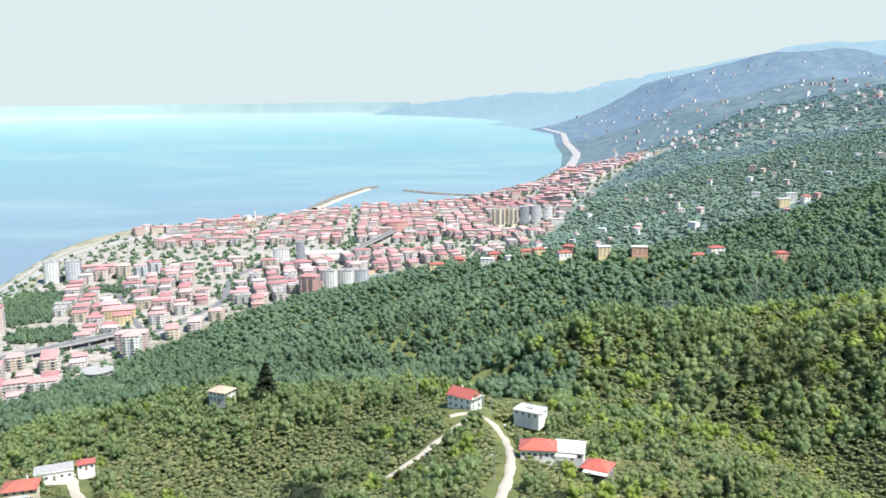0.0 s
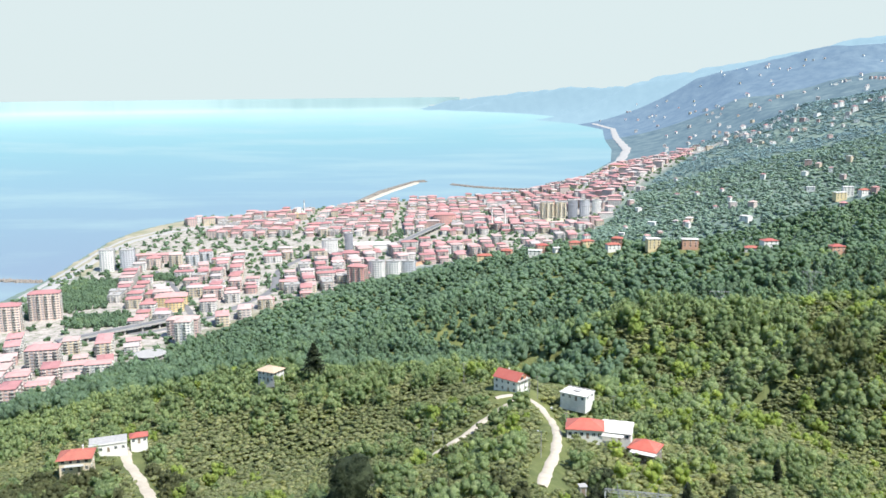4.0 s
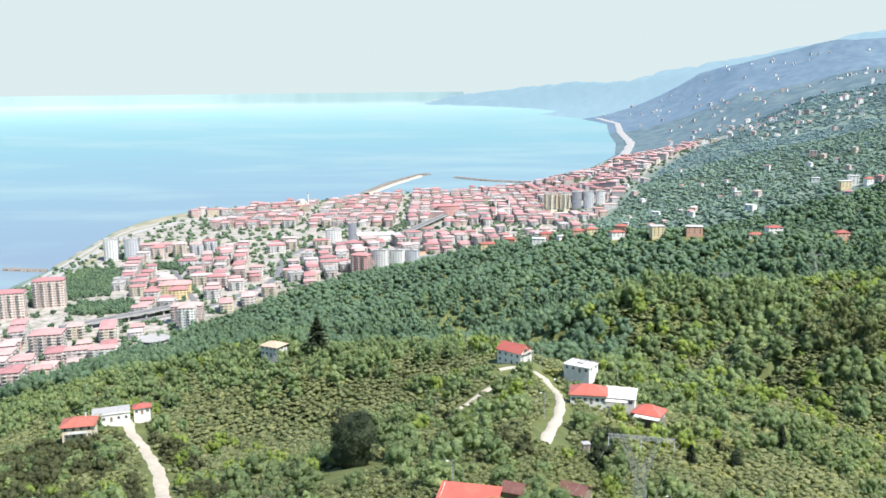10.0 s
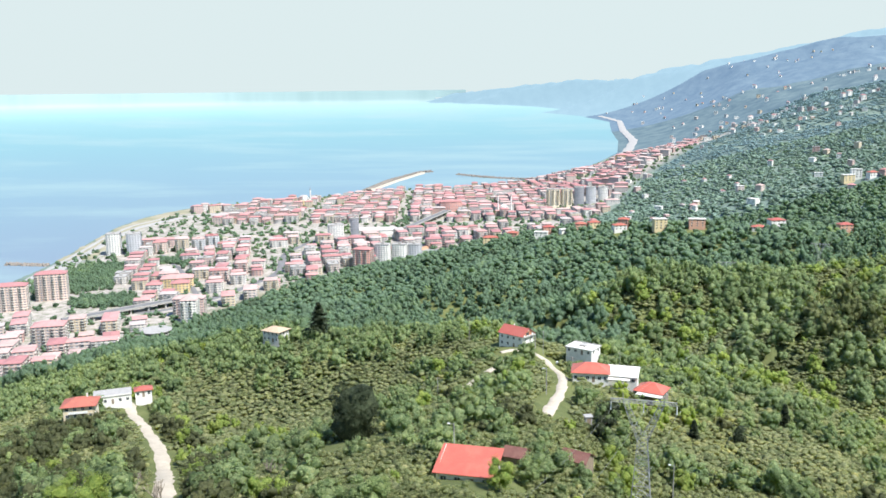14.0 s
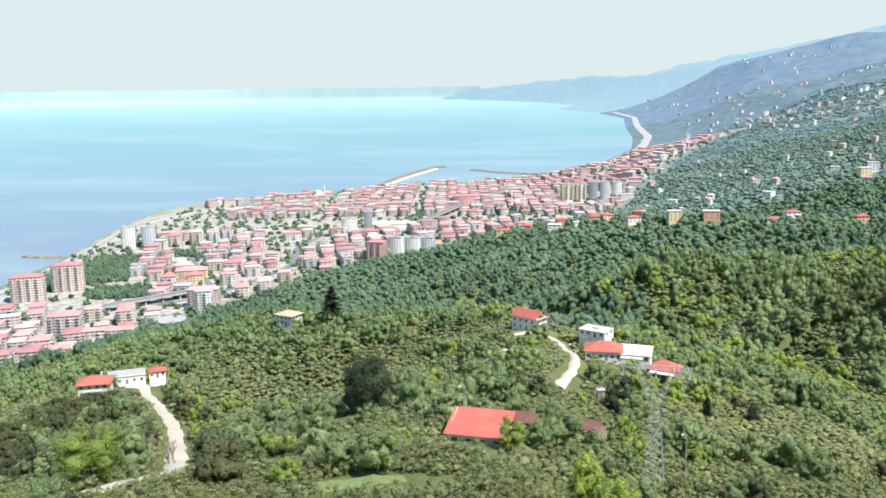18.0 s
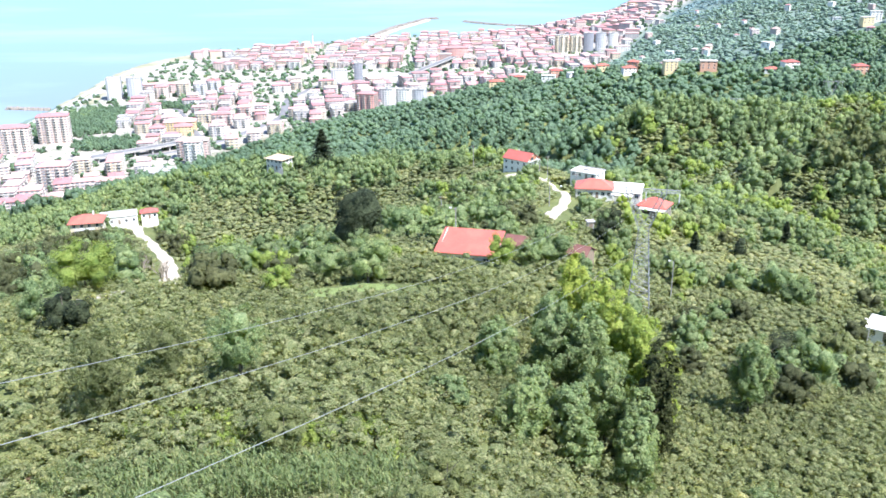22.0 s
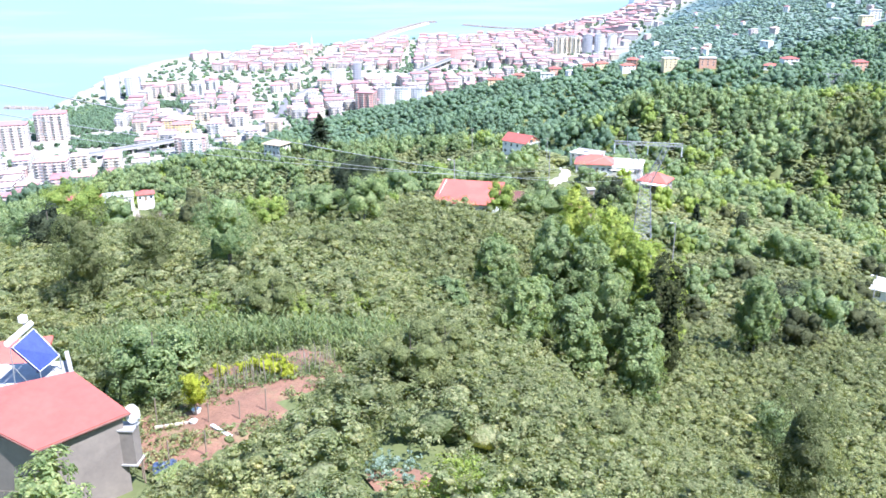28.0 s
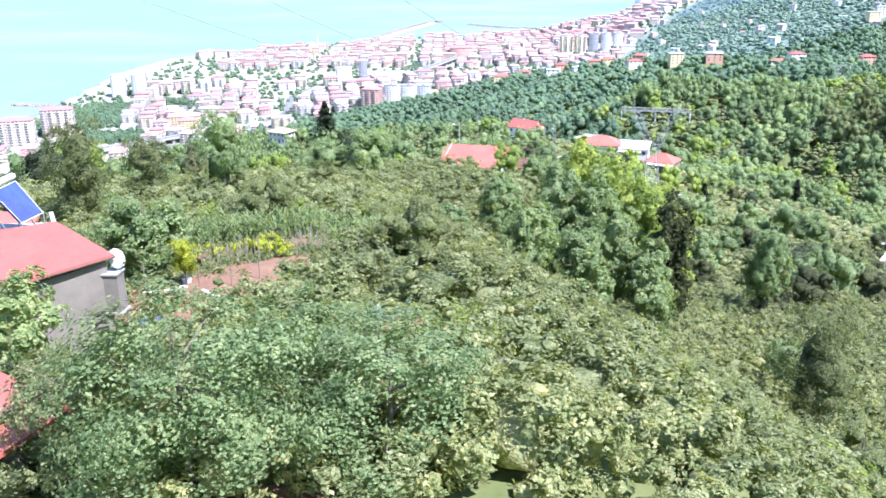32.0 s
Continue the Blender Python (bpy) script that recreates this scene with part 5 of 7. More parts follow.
AVENUES = (((-560, 1420), (-420, 1475), (-200, 1530), (-60, 1560), (60, 1580)), ((-440, 940), (-395, 930), (-340, 1010), (-300, 1150), (-330, 1300), (-300, 1460)), ((-520, 1290), (-450, 1180), (-400, 1080), (-360, 1000)),
           ((-640, 1700), (-540, 1790), (-400, 1830), (-250, 1880)), ((-155, 1520), (-100, 1730)), ((-470, 890), (-400, 925), (-340, 1000)))
standing, plots = [], []
for mx, my, hl, hw, turn, gx_, gy_, gap, k0, k1 in DISTRICTS:
    gx_, gy_, gap = gx_ * 0.88, gy_ * 0.86, gap * 0.6
    c, s = math.cos(radians(turn)), math.sin(radians(turn))
    rows = np.arange(-hw, hw + 1, gy_)
    for j, v in enumerate(rows):
        for i, u in enumerate(np.arange(-hl, hl + 1, gx_)):
            u2, v2 = u + streets.uniform(-3, 3), v + streets.uniform(-2.5, 2.5) + (i % 5 == 0) * 4
            x, y = mx + u2 * c - v2 * s, my + u2 * s + v2 * c
            if streets.random() < gap or i % 8 == 7:
                continue
            z, shore = at(x, y), float(inland(np.array(x), np.array(y)))
            if float(uphill(np.array(x), np.array(y))) > -9 or shore < 62 or any(math.hypot(x - a, y - b) < r for a, b, r in HEROES) or any(math.hypot(x - a, y - b) < 18 for a, b in standing):
                continue
            if any(float(seg_near(np.array(x), np.array(y), a, b)[1]) < 20 for line in AVENUES for a, b in zip(line, line[1:])) or float(seg_near(np.array(x), np.array(y), (-420, 1510), (40, 1600))[1]) < 42:
                continue
            standing.append((x, y))
            plots.append((x, y, z, int(streets.integers(k0, k1)), turn + float(streets.choice((0, 90, 180, 270))) + streets.uniform(-6, 6), streets.uniform(0.78, 1.12)))
plots.sort(key=lambda p: math.hypot(p[0], p[1]))
rest = {}
for i, (x, y, z, k, turn, tall) in enumerate(plots):
    wall, roof, rails, h, raw, shape = kinds[k]
    wx, wy, wz = (float(q) for q in drawn_in(x, y, z))
    m = pose(wx, wy, wz, 0, 0, turn) @ Matrix.Diagonal((1, 1, tall, 1))
    if i < 300:
        t = new("apartment_block", wall)
        t.matrix_basis = m
        tagged(t, "pale plastered block of flats with a hipped red roof" if shape == "hip" else "pale plastered block of flats with a flat grey roof", "building", "blocks of flats in the town")
        part("roof", roof, None, t).location.z = h
        if rails:
            tagged(part("balcony", rails, None, t), kind="stuff")
    else:
        rest.setdefault(k, []).append((np.array(m), streets.random()))


def rows_of_flats():
    """The farther blocks, too small to tell apart, in one mesh."""
    vs, fs, ss, ts, count = [], [], [], [], 0
    for k, items in rest.items():
        wall, roof, rails, h, (v, f, s), shape = kinds[k]
        rv = np.array([p.co for p in roof.vertices]) + (0, 0, h)
        rf = [[roof.vertices[j].index for j in p.vertices] for p in roof.polygons]
        rf = np.array([q if len(q) == 4 else q + q[-1:] for q in rf if len(q) in (3, 4)])
        for m, tint in items:
            for pts, fc, slot in ((v, f, np.array(s)), (rv, rf, np.full(len(rf), 2 if shape == "hip" else 3))):
                vs.append(pts @ m[:3, :3].T + m[:3, 3])
                fs.append(fc + count), ss.append(slot), ts.append(np.full(len(pts), tint))
                count += len(pts)
    me = bpy.data.meshes.new("rows_of_flats")
    faces = [tuple(dict.fromkeys(q)) for q in np.concatenate(fs).tolist()]
    me.from_pydata(np.concatenate(vs).tolist(), [], faces)
    me.polygons.foreach_set("material_index", np.concatenate(ss).astype(np.int32))
    me.attributes.new("tint", "FLOAT", "POINT").data.foreach_set("value", np.concatenate(ts).astype(np.float32))
    for m in (FLATS_WALL, TOWN_PANE, FLATS_ROOF, CONCRETE):
        me.materials.append(m)
    me.update()
    tagged(new("rows_of_flats", me), "dense rows of pale flats with red roofs", "buildings", kind="stuff")


rows_of_flats()


# viaduct at the foot of the hill, and the bridge over the river
def viaduct(name, a, b, width, height, label, piers=7):
    a, b = Vector((*a, at(*a) + height)), Vector((*b, at(*b) + height))
    t = thing(name, a.x, a.y, 0, math.degrees(math.atan2(b.y - a.y, b.x - a.x)), label=label, category="bridge")
    n = (b - a).length
    rise = (b.z - a.z) / n
    for y0, y1, z0, z1, part_name, mat in ((-width / 2, width / 2, -1.3, 0, "deck", CONCRETE), (-width / 2 + 0.5, width / 2 - 0.5, 0.004, 0.06, "carriageway", ASPHALT), (-width / 2, -width / 2 + 0.3, 0, 0.9, "parapet", CONCRETE), (width / 2 - 0.3, width / 2, 0, 0.9, "parapet", CONCRETE)):
        bm = boxed(0, y0, z0, n, y1, z1)
        for v in bm.verts:
            v.co.z += a.z + v.co.x * rise
        part(part_name, bm, mat, t)
    for i in range(piers):
        x = n * (i + 0.5) / piers
        part("pier", boxed(x - 1, -width / 2 + 2, -6, x + 1, width / 2 - 2, a.z + x * rise - 1.3), CONCRETE, t)


viaduct("viaduct", (-470, 880), (-368, 985), 14, 7, "grey concrete road viaduct at the town's edge")
viaduct("bridge", (-160, 1500), (-98, 1735), 13, 8, "grey concrete road bridge over the river")


# breakwaters: heaps of boulders with a road on top
def breakwater(line, width, height, label, seed):
    rnd = np.random.default_rng(seed)
    kinds_ = [lump(3, 5, rnd, 0.2) for _ in range(4)]
    vs, fs, count = [], [], 0
    for a, b in zip(line, line[1:]):
        n = int(math.hypot(b[0] - a[0], b[1] - a[1]) / 2.2)
        for i in range(n):
            for _ in range(4):
                s, o = (i + rnd.random()) / n, rnd.uniform(-1, 1)
                p = np.array((a[0] + (b[0] - a[0]) * s, a[1] + (b[1] - a[1]) * s, height * (1 - abs(o)) - 0.6))
                side = np.array((-(b[1] - a[1]), b[0] - a[0], 0)) / math.hypot(b[0] - a[0], b[1] - a[1])
                v, f = kinds_[rnd.integers(4)]
                vs.append(v * rnd.uniform(1.6, 3.2) + p + side * o * width / 2)
                fs.append(f + count)
                count += len(v)
    w = np.concatenate(vs)
    x, y, z = drawn_in(w[:, 0], w[:, 1], w[:, 2])
    tagged(new("breakwater", mesh_of("breakwater", np.stack([x, y, z], -1), np.concatenate(fs), BOULDER)), label, "breakwater", kind="stuff")


breakwater(((-340, 2150), (-307, 2422), (-238, 2690), (-205, 2715)), 26, 5, "long boulder breakwater of the harbour", 1)
breakwater(((-117, 2614), (-38, 2528), (76, 2458), (120, 2480)), 18, 4, "low boulder mole of the harbour", 2)
breakwater(((-668, 1225), (-700, 1228), (-738, 1232)), 10, 3, "short groyne of dark boulders", 3)
strip("pavement_1", ((-325, 2170), (-290, 2400), (-228, 2670)), 24, TRACK, "pale quay along the breakwater", 6.5, 20, "quay")
# trees in the town and along the shore
x, y = field(-660, 650, 690, 3300, 16)
z, shore = ground(x, y), inland(x, y)
ok = (uphill(x, y) < -4) & (shore > 18) & in_view(x, y) & (rng.random(len(x)) < 0.5)
x, y = x[ok], y[ok]
near_house = np.array([min((math.hypot(a - p, b - q) for p, q in standing), default=99) for a, b in zip(x, y)])
x, y = x[near_house > 11], y[near_house > 11]
wx, wy, wz = drawn_in(x, y, ground(x, y))
planted("town_trees", T_DIM, np.stack([wx, wy, wz, rng.uniform(3, 6.5, len(x)), rng.uniform(6, 12, len(x))], 1), HAZED_WOODS, "green trees between the buildings of the town", "trees", 12)
x, y = field(-600, -330, 930, 1290, 7)
ok = ((np.hypot((x + 560) / 75, (y - 1120) / 95) < 1) | (np.hypot((x + 470) / 45, (y - 985) / 30) < 1) | (np.hypot((x + 455) / 60, (y - 1240) / 22) < 1) | (np.hypot((x + 500) / 18, (y - 905) / 16) < 1)) & (inland(x, y) > 40)
x, y = x[ok], y[ok]
clear_ = np.array([all(math.hypot(a - p, b - q) > 16 for p, q in standing) for a, b in zip(x, y)])
x, y = x[clear_], y[clear_]
planted("town_trees", T_FAR, np.stack([x, y, ground(x, y), rng.uniform(3.5, 6, len(x)), rng.uniform(7, 12, len(x))], 1), HAZED_WOODS, "dark groves of trees behind the coast road", "trees", 13)
# ---- trees that stand out ----
def limb_mesh(height, radius, seed, limbs=6, base=0.16, bare=0.35):
    """A tapered trunk with limbs reaching into the crown."""
    rnd = random.Random(seed)
    bm = bmesh.new()
    lean = Vector((rnd.uniform(-0.06, 0.06), rnd.uniform(-0.06, 0.06), 1)) * height
    rod(bm, (0, 0, -0.8), lean * bare, base, base * 0.75, 8)
    rod(bm, lean * bare, lean * 0.85, base * 0.75, base * 0.2, 7)
    for i in range(limbs):
        s = bare + (0.75 - bare) * i / limbs
        a = i * 2.4 + rnd.uniform(-0.4, 0.4)
        out = radius * rnd.uniform(0.55, 0.85)
        rod(bm, lean * s, lean * s + Vector((math.cos(a) * out, math.sin(a) * out, height * rnd.uniform(0.12, 0.24))), base * 0.4, base * 0.08, 5)
    return bm


def tree(name, x, y, radius, height, leaf, label, leaves=2600, size=0.2, lobes=12, cone=0.0, seed=0, bare=0.3, base=None, trunk=0.2, lobe=0.36, spread=0.62, tint=0.5, core=(4, 7), core_size=0.5, top=None, fill=0.66):
    z = at(x, y) if base is None else base
    if top is not None:
        height = max(2.5, top - z)
    t = thing(name, x, y, z, seed * 37 % 360, label=label, category="tree")
    part("trunk", limb_mesh(height, radius, seed, base=trunk, bare=bare), BARK, t)
    leaves = int(leaves * (1 if y < 40 else 1.5 if y < 140 else 1.1))
    crown_low = height * bare * 0.8 - 0.04 * height
    slender = max(1.0, (height - crown_low) / (1.95 * radius))
    v, f = crown(seed + 500, int(leaves * slender ** 0.5), max(size / radius, math.sqrt(9 / (0.31 * leaves))) if core is None else size / radius, int(lobes * slender ** 0.8), cone=cone, lobe=lobe, spread=spread, core=core, core_size=core_size, tufts=9, fine=y < 60, fill=fill, slender=slender, stir=0.28)
    top = v[:, 2].max()
    v = v * (radius, radius, 1)
    v[:, 2] = crown_low + v[:, 2] / top * (height - crown_low)
    me = mesh_of("crown", v, f, leaf, tint=np.full(len(v), tint), smooth=True)
    part("crown", me, None, t)
    return t


GREEN_TREE = "rounded green broadleaved tree on the slope"
CHESTNUT = "tall chestnut tree with dense green foliage"
LINDEN, YOUNG = "bright yellow-green linden tree in flower", "young green chestnut tree below the garden"
# x, y, radius, height of the top over the sea, leaves, colour, how far it narrows upwards
for i, (x, y, r, top, leaf, label, tint, cone) in enumerate((
        (3.1, 72.0, 3.1, 195.0, BROAD, "chestnut tree with pale flower heads", 0.58, 0.35), (9.4, 74.3, 2.5, 189.4, BROAD, YOUNG, 0.52, 0.3), (15.4, 76.3, 3.0, 188.4, BROAD, YOUNG, 0.48, 0.4), (19.6, 86.7, 2.8, 192.2, DARK, "dark leafy tree beside the chestnuts", 0.95, 0.1),
        (-4.4, 74.0, 2.7, 194.2, BROAD, "dark green young tree among the hazel", 0.3, 0.3), (0.4, 91.5, 3.1, 192.6, BROAD, CHESTNUT, 0.42, 0.25), (7.9, 100.8, 3.7, 192.0, BROAD, CHESTNUT, 0.36, 0.3), (12.0, 100.0, 3.6, 191.4, BROAD, CHESTNUT, 0.45, 0.2),
        (13.9, 89.0, 3.7, 190.6, BROAD, CHESTNUT, 0.5, 0.2), (9.0, 81.0, 3.0, 189.6, BROAD, CHESTNUT, 0.4, 0.3), (4.8, 84.0, 3.0, 190.4, BROAD, CHESTNUT, 0.33, 0.3), (17.0, 84.0, 2.8, 187.6, BROAD, CHESTNUT, 0.5, 0.3),
        (11.7, 115.0, 3.4, 192.5, BRIGHT, LINDEN, 0.72, 0.3), (14.2, 109.0, 3.6, 192.0, BRIGHT, LINDEN, 0.6, 0.2), (16.6, 104.5, 3.6, 191.3, BRIGHT, LINDEN, 0.55, 0.2), (19.3, 100.0, 3.3, 190.4, BRIGHT, LINDEN, 0.5, 0.2), (21.4, 95.0, 2.8, 188.2, BRIGHT, LINDEN, 0.6, 0.2),
        (39.4, 116.5, 3.6, 179.4, BROAD, GREEN_TREE, 0.32, 0.3), (52.8, 124.7, 3.2, 165.4, WILLOW, "grey-green bushy tree on the eastern slope", 0.6, 0.1), (75.0, 201.5, 5.0, 156.0, BROAD, "dark green oak on the eastern slope", 0.25, 0.1), (65.0, 151.0, 4.0, 165.2, WILLOW, "grey-green bushy tree on the eastern slope", 0.4, 0.1))):
    tree("tree", x, y, r, 8.0, leaf, label, 5200, 0.3 if y < 95 else 0.34, 24, cone, lobe=0.30, spread=0.68, seed=i + 101, tint=min(1, tint + 0.13), bare=0.2, top=top)
for i, (x, y, r, h, leaf, label, n, size, tint) in enumerate((
        (0.8, 146.5, 3.4, 7.0, BRIGHT, "round light green tree in front of the red roof", 2200, 0.3, 0.4), (10.2, 164.5, 5.2, 10.5, BROAD, "large green walnut tree beside the red-roofed house", 3000, 0.36, 0.5), (6.5, 158, 3.0, 6.5, BROAD, GREEN_TREE, 1800, 0.3, 0.6),
        (-27.0, 127.0, 4.2, 7.2, BROAD, "broad green fruit tree at the edge of a clearing", 2600, 0.28, 0.55), (-20.6, 124.5, 4.2, 8.6, BROAD, "broad green fruit tree at the edge of a clearing", 2600, 0.28, 0.65), (-33.8, 118.5, 2.6, 5.4, BRIGHT, "small yellow-green tree in the hazel", 1600, 0.26, 0.5),
        (52.5, 143.0, 4.2, 9.5, DARK, "dark green oak on the eastern slope", 2400, 0.3, 0.75), (58.5, 149.0, 4.4, 9.0, BROAD, "dark green oak on the eastern slope", 2400, 0.3, 0.25), 
        (30.5, 79.0, 2.6, 7.0, BROAD, GREEN_TREE, 2000, 0.24, 0.35), (27.5, 52.0, 2.6, 5.8, WILLOW, "grey-green bushy tree on the eastern slope", 2400, 0.18, 0.5), (50.0, 178.0, 3.2, 7.0, BROAD, GREEN_TREE, 1600, 0.3, 0.5),
        (-70.0, 128.0, 6.0, 10.5, BRIGHT, "broad light green tree beside the track", 3200, 0.34, 0.35), (-62.0, 101.0, 3.6, 7.0, BROAD, GREEN_TREE, 2200, 0.26, 0.5), (-52.0, 88.0, 3.4, 7.6, DARK, "dark green tree at the field's edge", 2400, 0.24, 0.6), (-86.0, 165.0, 4.2, 7.5, BROAD, GREEN_TREE, 1800, 0.3, 0.3),
        (-31.0, 402.0, 6.2, 11.0, BROAD, "pair of round chestnut trees behind the slope", 2200, 0.5, 0.45), (-20.5, 404.0, 6.0, 11.0, BROAD, "pair of round chestnut trees behind the slope", 2200, 0.5, 0.35), (-8.0, 412.0, 5.0, 11.0, BRIGHT, "light green tree on the brow", 1800, 0.5, 0.45), (2.0, 178.0, 3.4, 6.5, BROAD, GREEN_TREE, 1500, 0.34, 0.4),
        (33.0, 240.0, 4.6, 9.0, DARK, "dark green tree beside the tiny hut", 1800, 0.42, 0.7), (29.0, 222.0, 3.8, 8.0, DARK, "dark green tree beside the tiny hut", 1800, 0.4, 0.6), (30.0, 318.0, 4.4, 8.0, BROAD, GREEN_TREE, 1500, 0.44, 0.4), (-2.0, 262.0, 4.6, 9.0, BROAD, GREEN_TREE, 1600, 0.42, 0.35), (-9.0, 235.0, 4.4, 9.0, BROAD, GREEN_TREE, 1600, 0.42, 0.6),
        (80.0, 272.0, 3.2, 8.0, DARK, "small dark cypress-like tree on the slope", 1200, 0.4, 0.5))):
    tree("tree", x, y, r, h, leaf, label, n, size, seed=i + 1, tint=tint, bare=0.22)
# three taller trees standing in the hazel west of the garden, one on a pale bare trunk
tree("tree", -33.7, 60.5, 2.7, 6.0, WILLOW, "grey-green oak standing in the hazel", 4600, 0.17, 18, seed=61, tint=0.1, bare=0.12, trunk=0.18, top=205.0)
tree("tree", -31.4, 68.0, 2.6, 5.0, WILLOW, "grey-green oak standing in the hazel", 4200, 0.17, 16, seed=62, tint=0.14, bare=0.12, trunk=0.16, top=202.2)
tree("tree", -23.4, 66.5, 2.8, 6.5, BROAD, "green tree on a pale bare trunk in the hazel", 3800, 0.18, 15, seed=63, tint=0.5, bare=0.36, trunk=0.24, top=204.8)
tree("tree", -18.4, 83.0, 1.5, 4.0, WILLOW, "slim grey-green young tree in the hazel", 2400, 0.13, 10, seed=64, tint=0.3, bare=0.1, trunk=0.07, top=196.2)
tree("tree", -40.3, 229.0, 7.2, 18.0, DARK, "large dark evergreen magnolia with a dense oval crown", 12000, 0.42, 44, seed=65, core_size=0.75, lobe=0.30, spread=0.74, fill=0.78, tint=0.5, bare=0.04, trunk=0.4)


def conifer(x, y, radius, height, label, seed, base=None):
    rnd = np.random.default_rng(seed)
    z = at(x, y) if base is None else base
    t = thing("tree", x, y, z, label=label, category="tree")
    part("trunk", rod(bmesh.new(), (0, 0, -1), (0, 0, height), 0.35, 0.05, 8), BARK, t)
    pts, nrm, blade = [], [], 0.9 if radius < 4 else 1.7
    for i in range(26):
        s = i / 25
        for j in range(9):
            a, out = rnd.uniform(0, 2 * np.pi), radius * (1 - s) ** 0.8 * rnd.uniform(0.6, 1.1) + 0.3
            for k in range(9):
                u = (k + rnd.random()) / 9
                pts.append((math.cos(a) * out * u, math.sin(a) * out * u, height * (0.08 + 0.92 * s) - 0.22 * out * u + rnd.normal(0, 0.12)))
                nrm.append((rnd.normal(0, 0.3), rnd.normal(0, 0.3), 1))
    q = leaf_quads(np.array(pts), np.array(nrm) / np.linalg.norm(nrm, axis=1)[:, None], blade, rnd, 0.7)
    part("crown", mesh_of("crown", q, np.arange(len(q)).reshape(-1, 4), DARK, tint=np.full(len(q), 0.5)), None, t)


conifer(-91.5, 425, 9.0, 17.0, "tall dark spruce on the brow of the hill", 3, base=127)
conifer(63, 262, 2.2, 8.0, "small dark fir on the eastern slope", 4)
conifer(104, 300, 2.6, 10.0, "small dark fir on the eastern slope", 5)


def bare_tree(x, y, height, seed):
    rnd = random.Random(seed)
    t = thing("dead_tree", x, y, at(x, y), label="bare dead tree with pale grey branches", category="tree")
    bm = bmesh.new()

    def grow(a, way, length, r, depth):
        b = a + way * length
        rod(bm, a, b, r, r * 0.65, 5)
        if depth:
            for _ in range(3):
                grow(b, (way + Vector((rnd.uniform(-0.7, 0.7), rnd.uniform(-0.7, 0.7), rnd.uniform(0.0, 0.5)))).normalized(), length * rnd.uniform(0.6, 0.85), r * 0.6, depth - 1)

    for _ in range(4):
        grow(Vector((rnd.uniform(-1, 1), rnd.uniform(-1, 1), -0.5)), Vector((rnd.uniform(-0.5, 0.5), rnd.uniform(-0.5, 0.5), 1)).normalized(), height * 0.35, 0.16, 3)
    part("branchwork", bm, DRYWOOD, t)


bare_tree(-76, 160, 7.5, 1)
bare_tree(-66, 152, 5.5, 2)
bare_tree(-50, 176, 6, 3)

# fruit trees right below the camera at the end of the way
NEAR_TREE = "leafy persimmon tree with drooping green leaves"
tree("fruit_tree", -7.0, 13.2, 3.7, 6.2, BROAD, NEAR_TREE, 15000, 0.12, 22, seed=71, tint=0.3, bare=0.2, trunk=0.13, core=None)
tree("fruit_tree", -2.0, 14.6, 3.3, 4.6, BROAD, NEAR_TREE, 13000, 0.12, 20, seed=72, tint=0.34, bare=0.2, trunk=0.12, core=None)
tree("fruit_tree", -5.2, 18.2, 2.4, 4.2, BROAD, NEAR_TREE, 8000, 0.12, 16, seed=73, tint=0.34, bare=0.2, trunk=0.1, core=None)
tree("fruit_tree", -11.0, 15.6, 2.4, 4.4, HAZEL, "spreading fruit tree beside the grey house", 9000, 0.115, 16, seed=74, tint=0.3, bare=0.2, trunk=0.1, core=None)
tree("fig_tree", -16.9, 22.3, 2.2, 4.9, BROAD, "fig tree with large pale leaves against the wall", 3400, 0.25, 10, seed=75, tint=0.8, bare=0.2, trunk=0.1, core_size=0.5, base=201.6)
tree("fig_tree", -18.6, 37.4, 2.8, 5.0, BROAD, "spreading fig tree beside the vegetable garden", 6000, 0.2, 14, seed=76, tint=0.6, bare=0.14, trunk=0.14)
tree("feathery_tree", -4.2, 39.2, 2.7, 4.6, WILLOW, "feathery grey-green bush at the garden's corner", 7500, 0.1, 15, seed=77, tint=0.6, bare=0.1, trunk=0.08)
tree("feathery_tree", -15.6, 52.0, 2.4, 4.2, WILLOW, "feathery grey-green bush above the maize", 5500, 0.11, 13, seed=78, tint=0.6, bare=0.1, trunk=0.08)
tree("feathery_tree", -2.8, 49.5, 2.0, 4.0, WILLOW, "feathery grey-green bush above the maize", 4500, 0.11, 12, seed=79, tint=0.6, bare=0.1, trunk=0.08)
tree("lemon_tree", -15.2, 34.6, 0.85, 2.7, YELLOW, "small yellow-green lemon tree in the garden", 1400, 0.1, 7, seed=80, tint=0.45, bare=0.35, trunk=0.06, core_size=0.5)
for i, (x, y, r, h) in enumerate(((-15.4, 39.6, 0.55, 1.0), (-14.3, 40.2, 0.5, 0.9), (-13.3, 40.4, 0.65, 1.1), (-12.7, 40.1, 0.7, 1.15), (-12.1, 39.8, 0.7, 1.1), (-11.6, 39.4, 0.65, 1.0), (-11.2, 39.0, 0.55, 0.9))):
    tree("garden_plant", x, y, r * 1.25, h * 1.25, YELLOW, "bright yellow-green bushy plant in the garden row", 350, 0.1, 5, seed=90 + i, tint=0.5, bare=0.1, trunk=0.02, core_size=0.5)

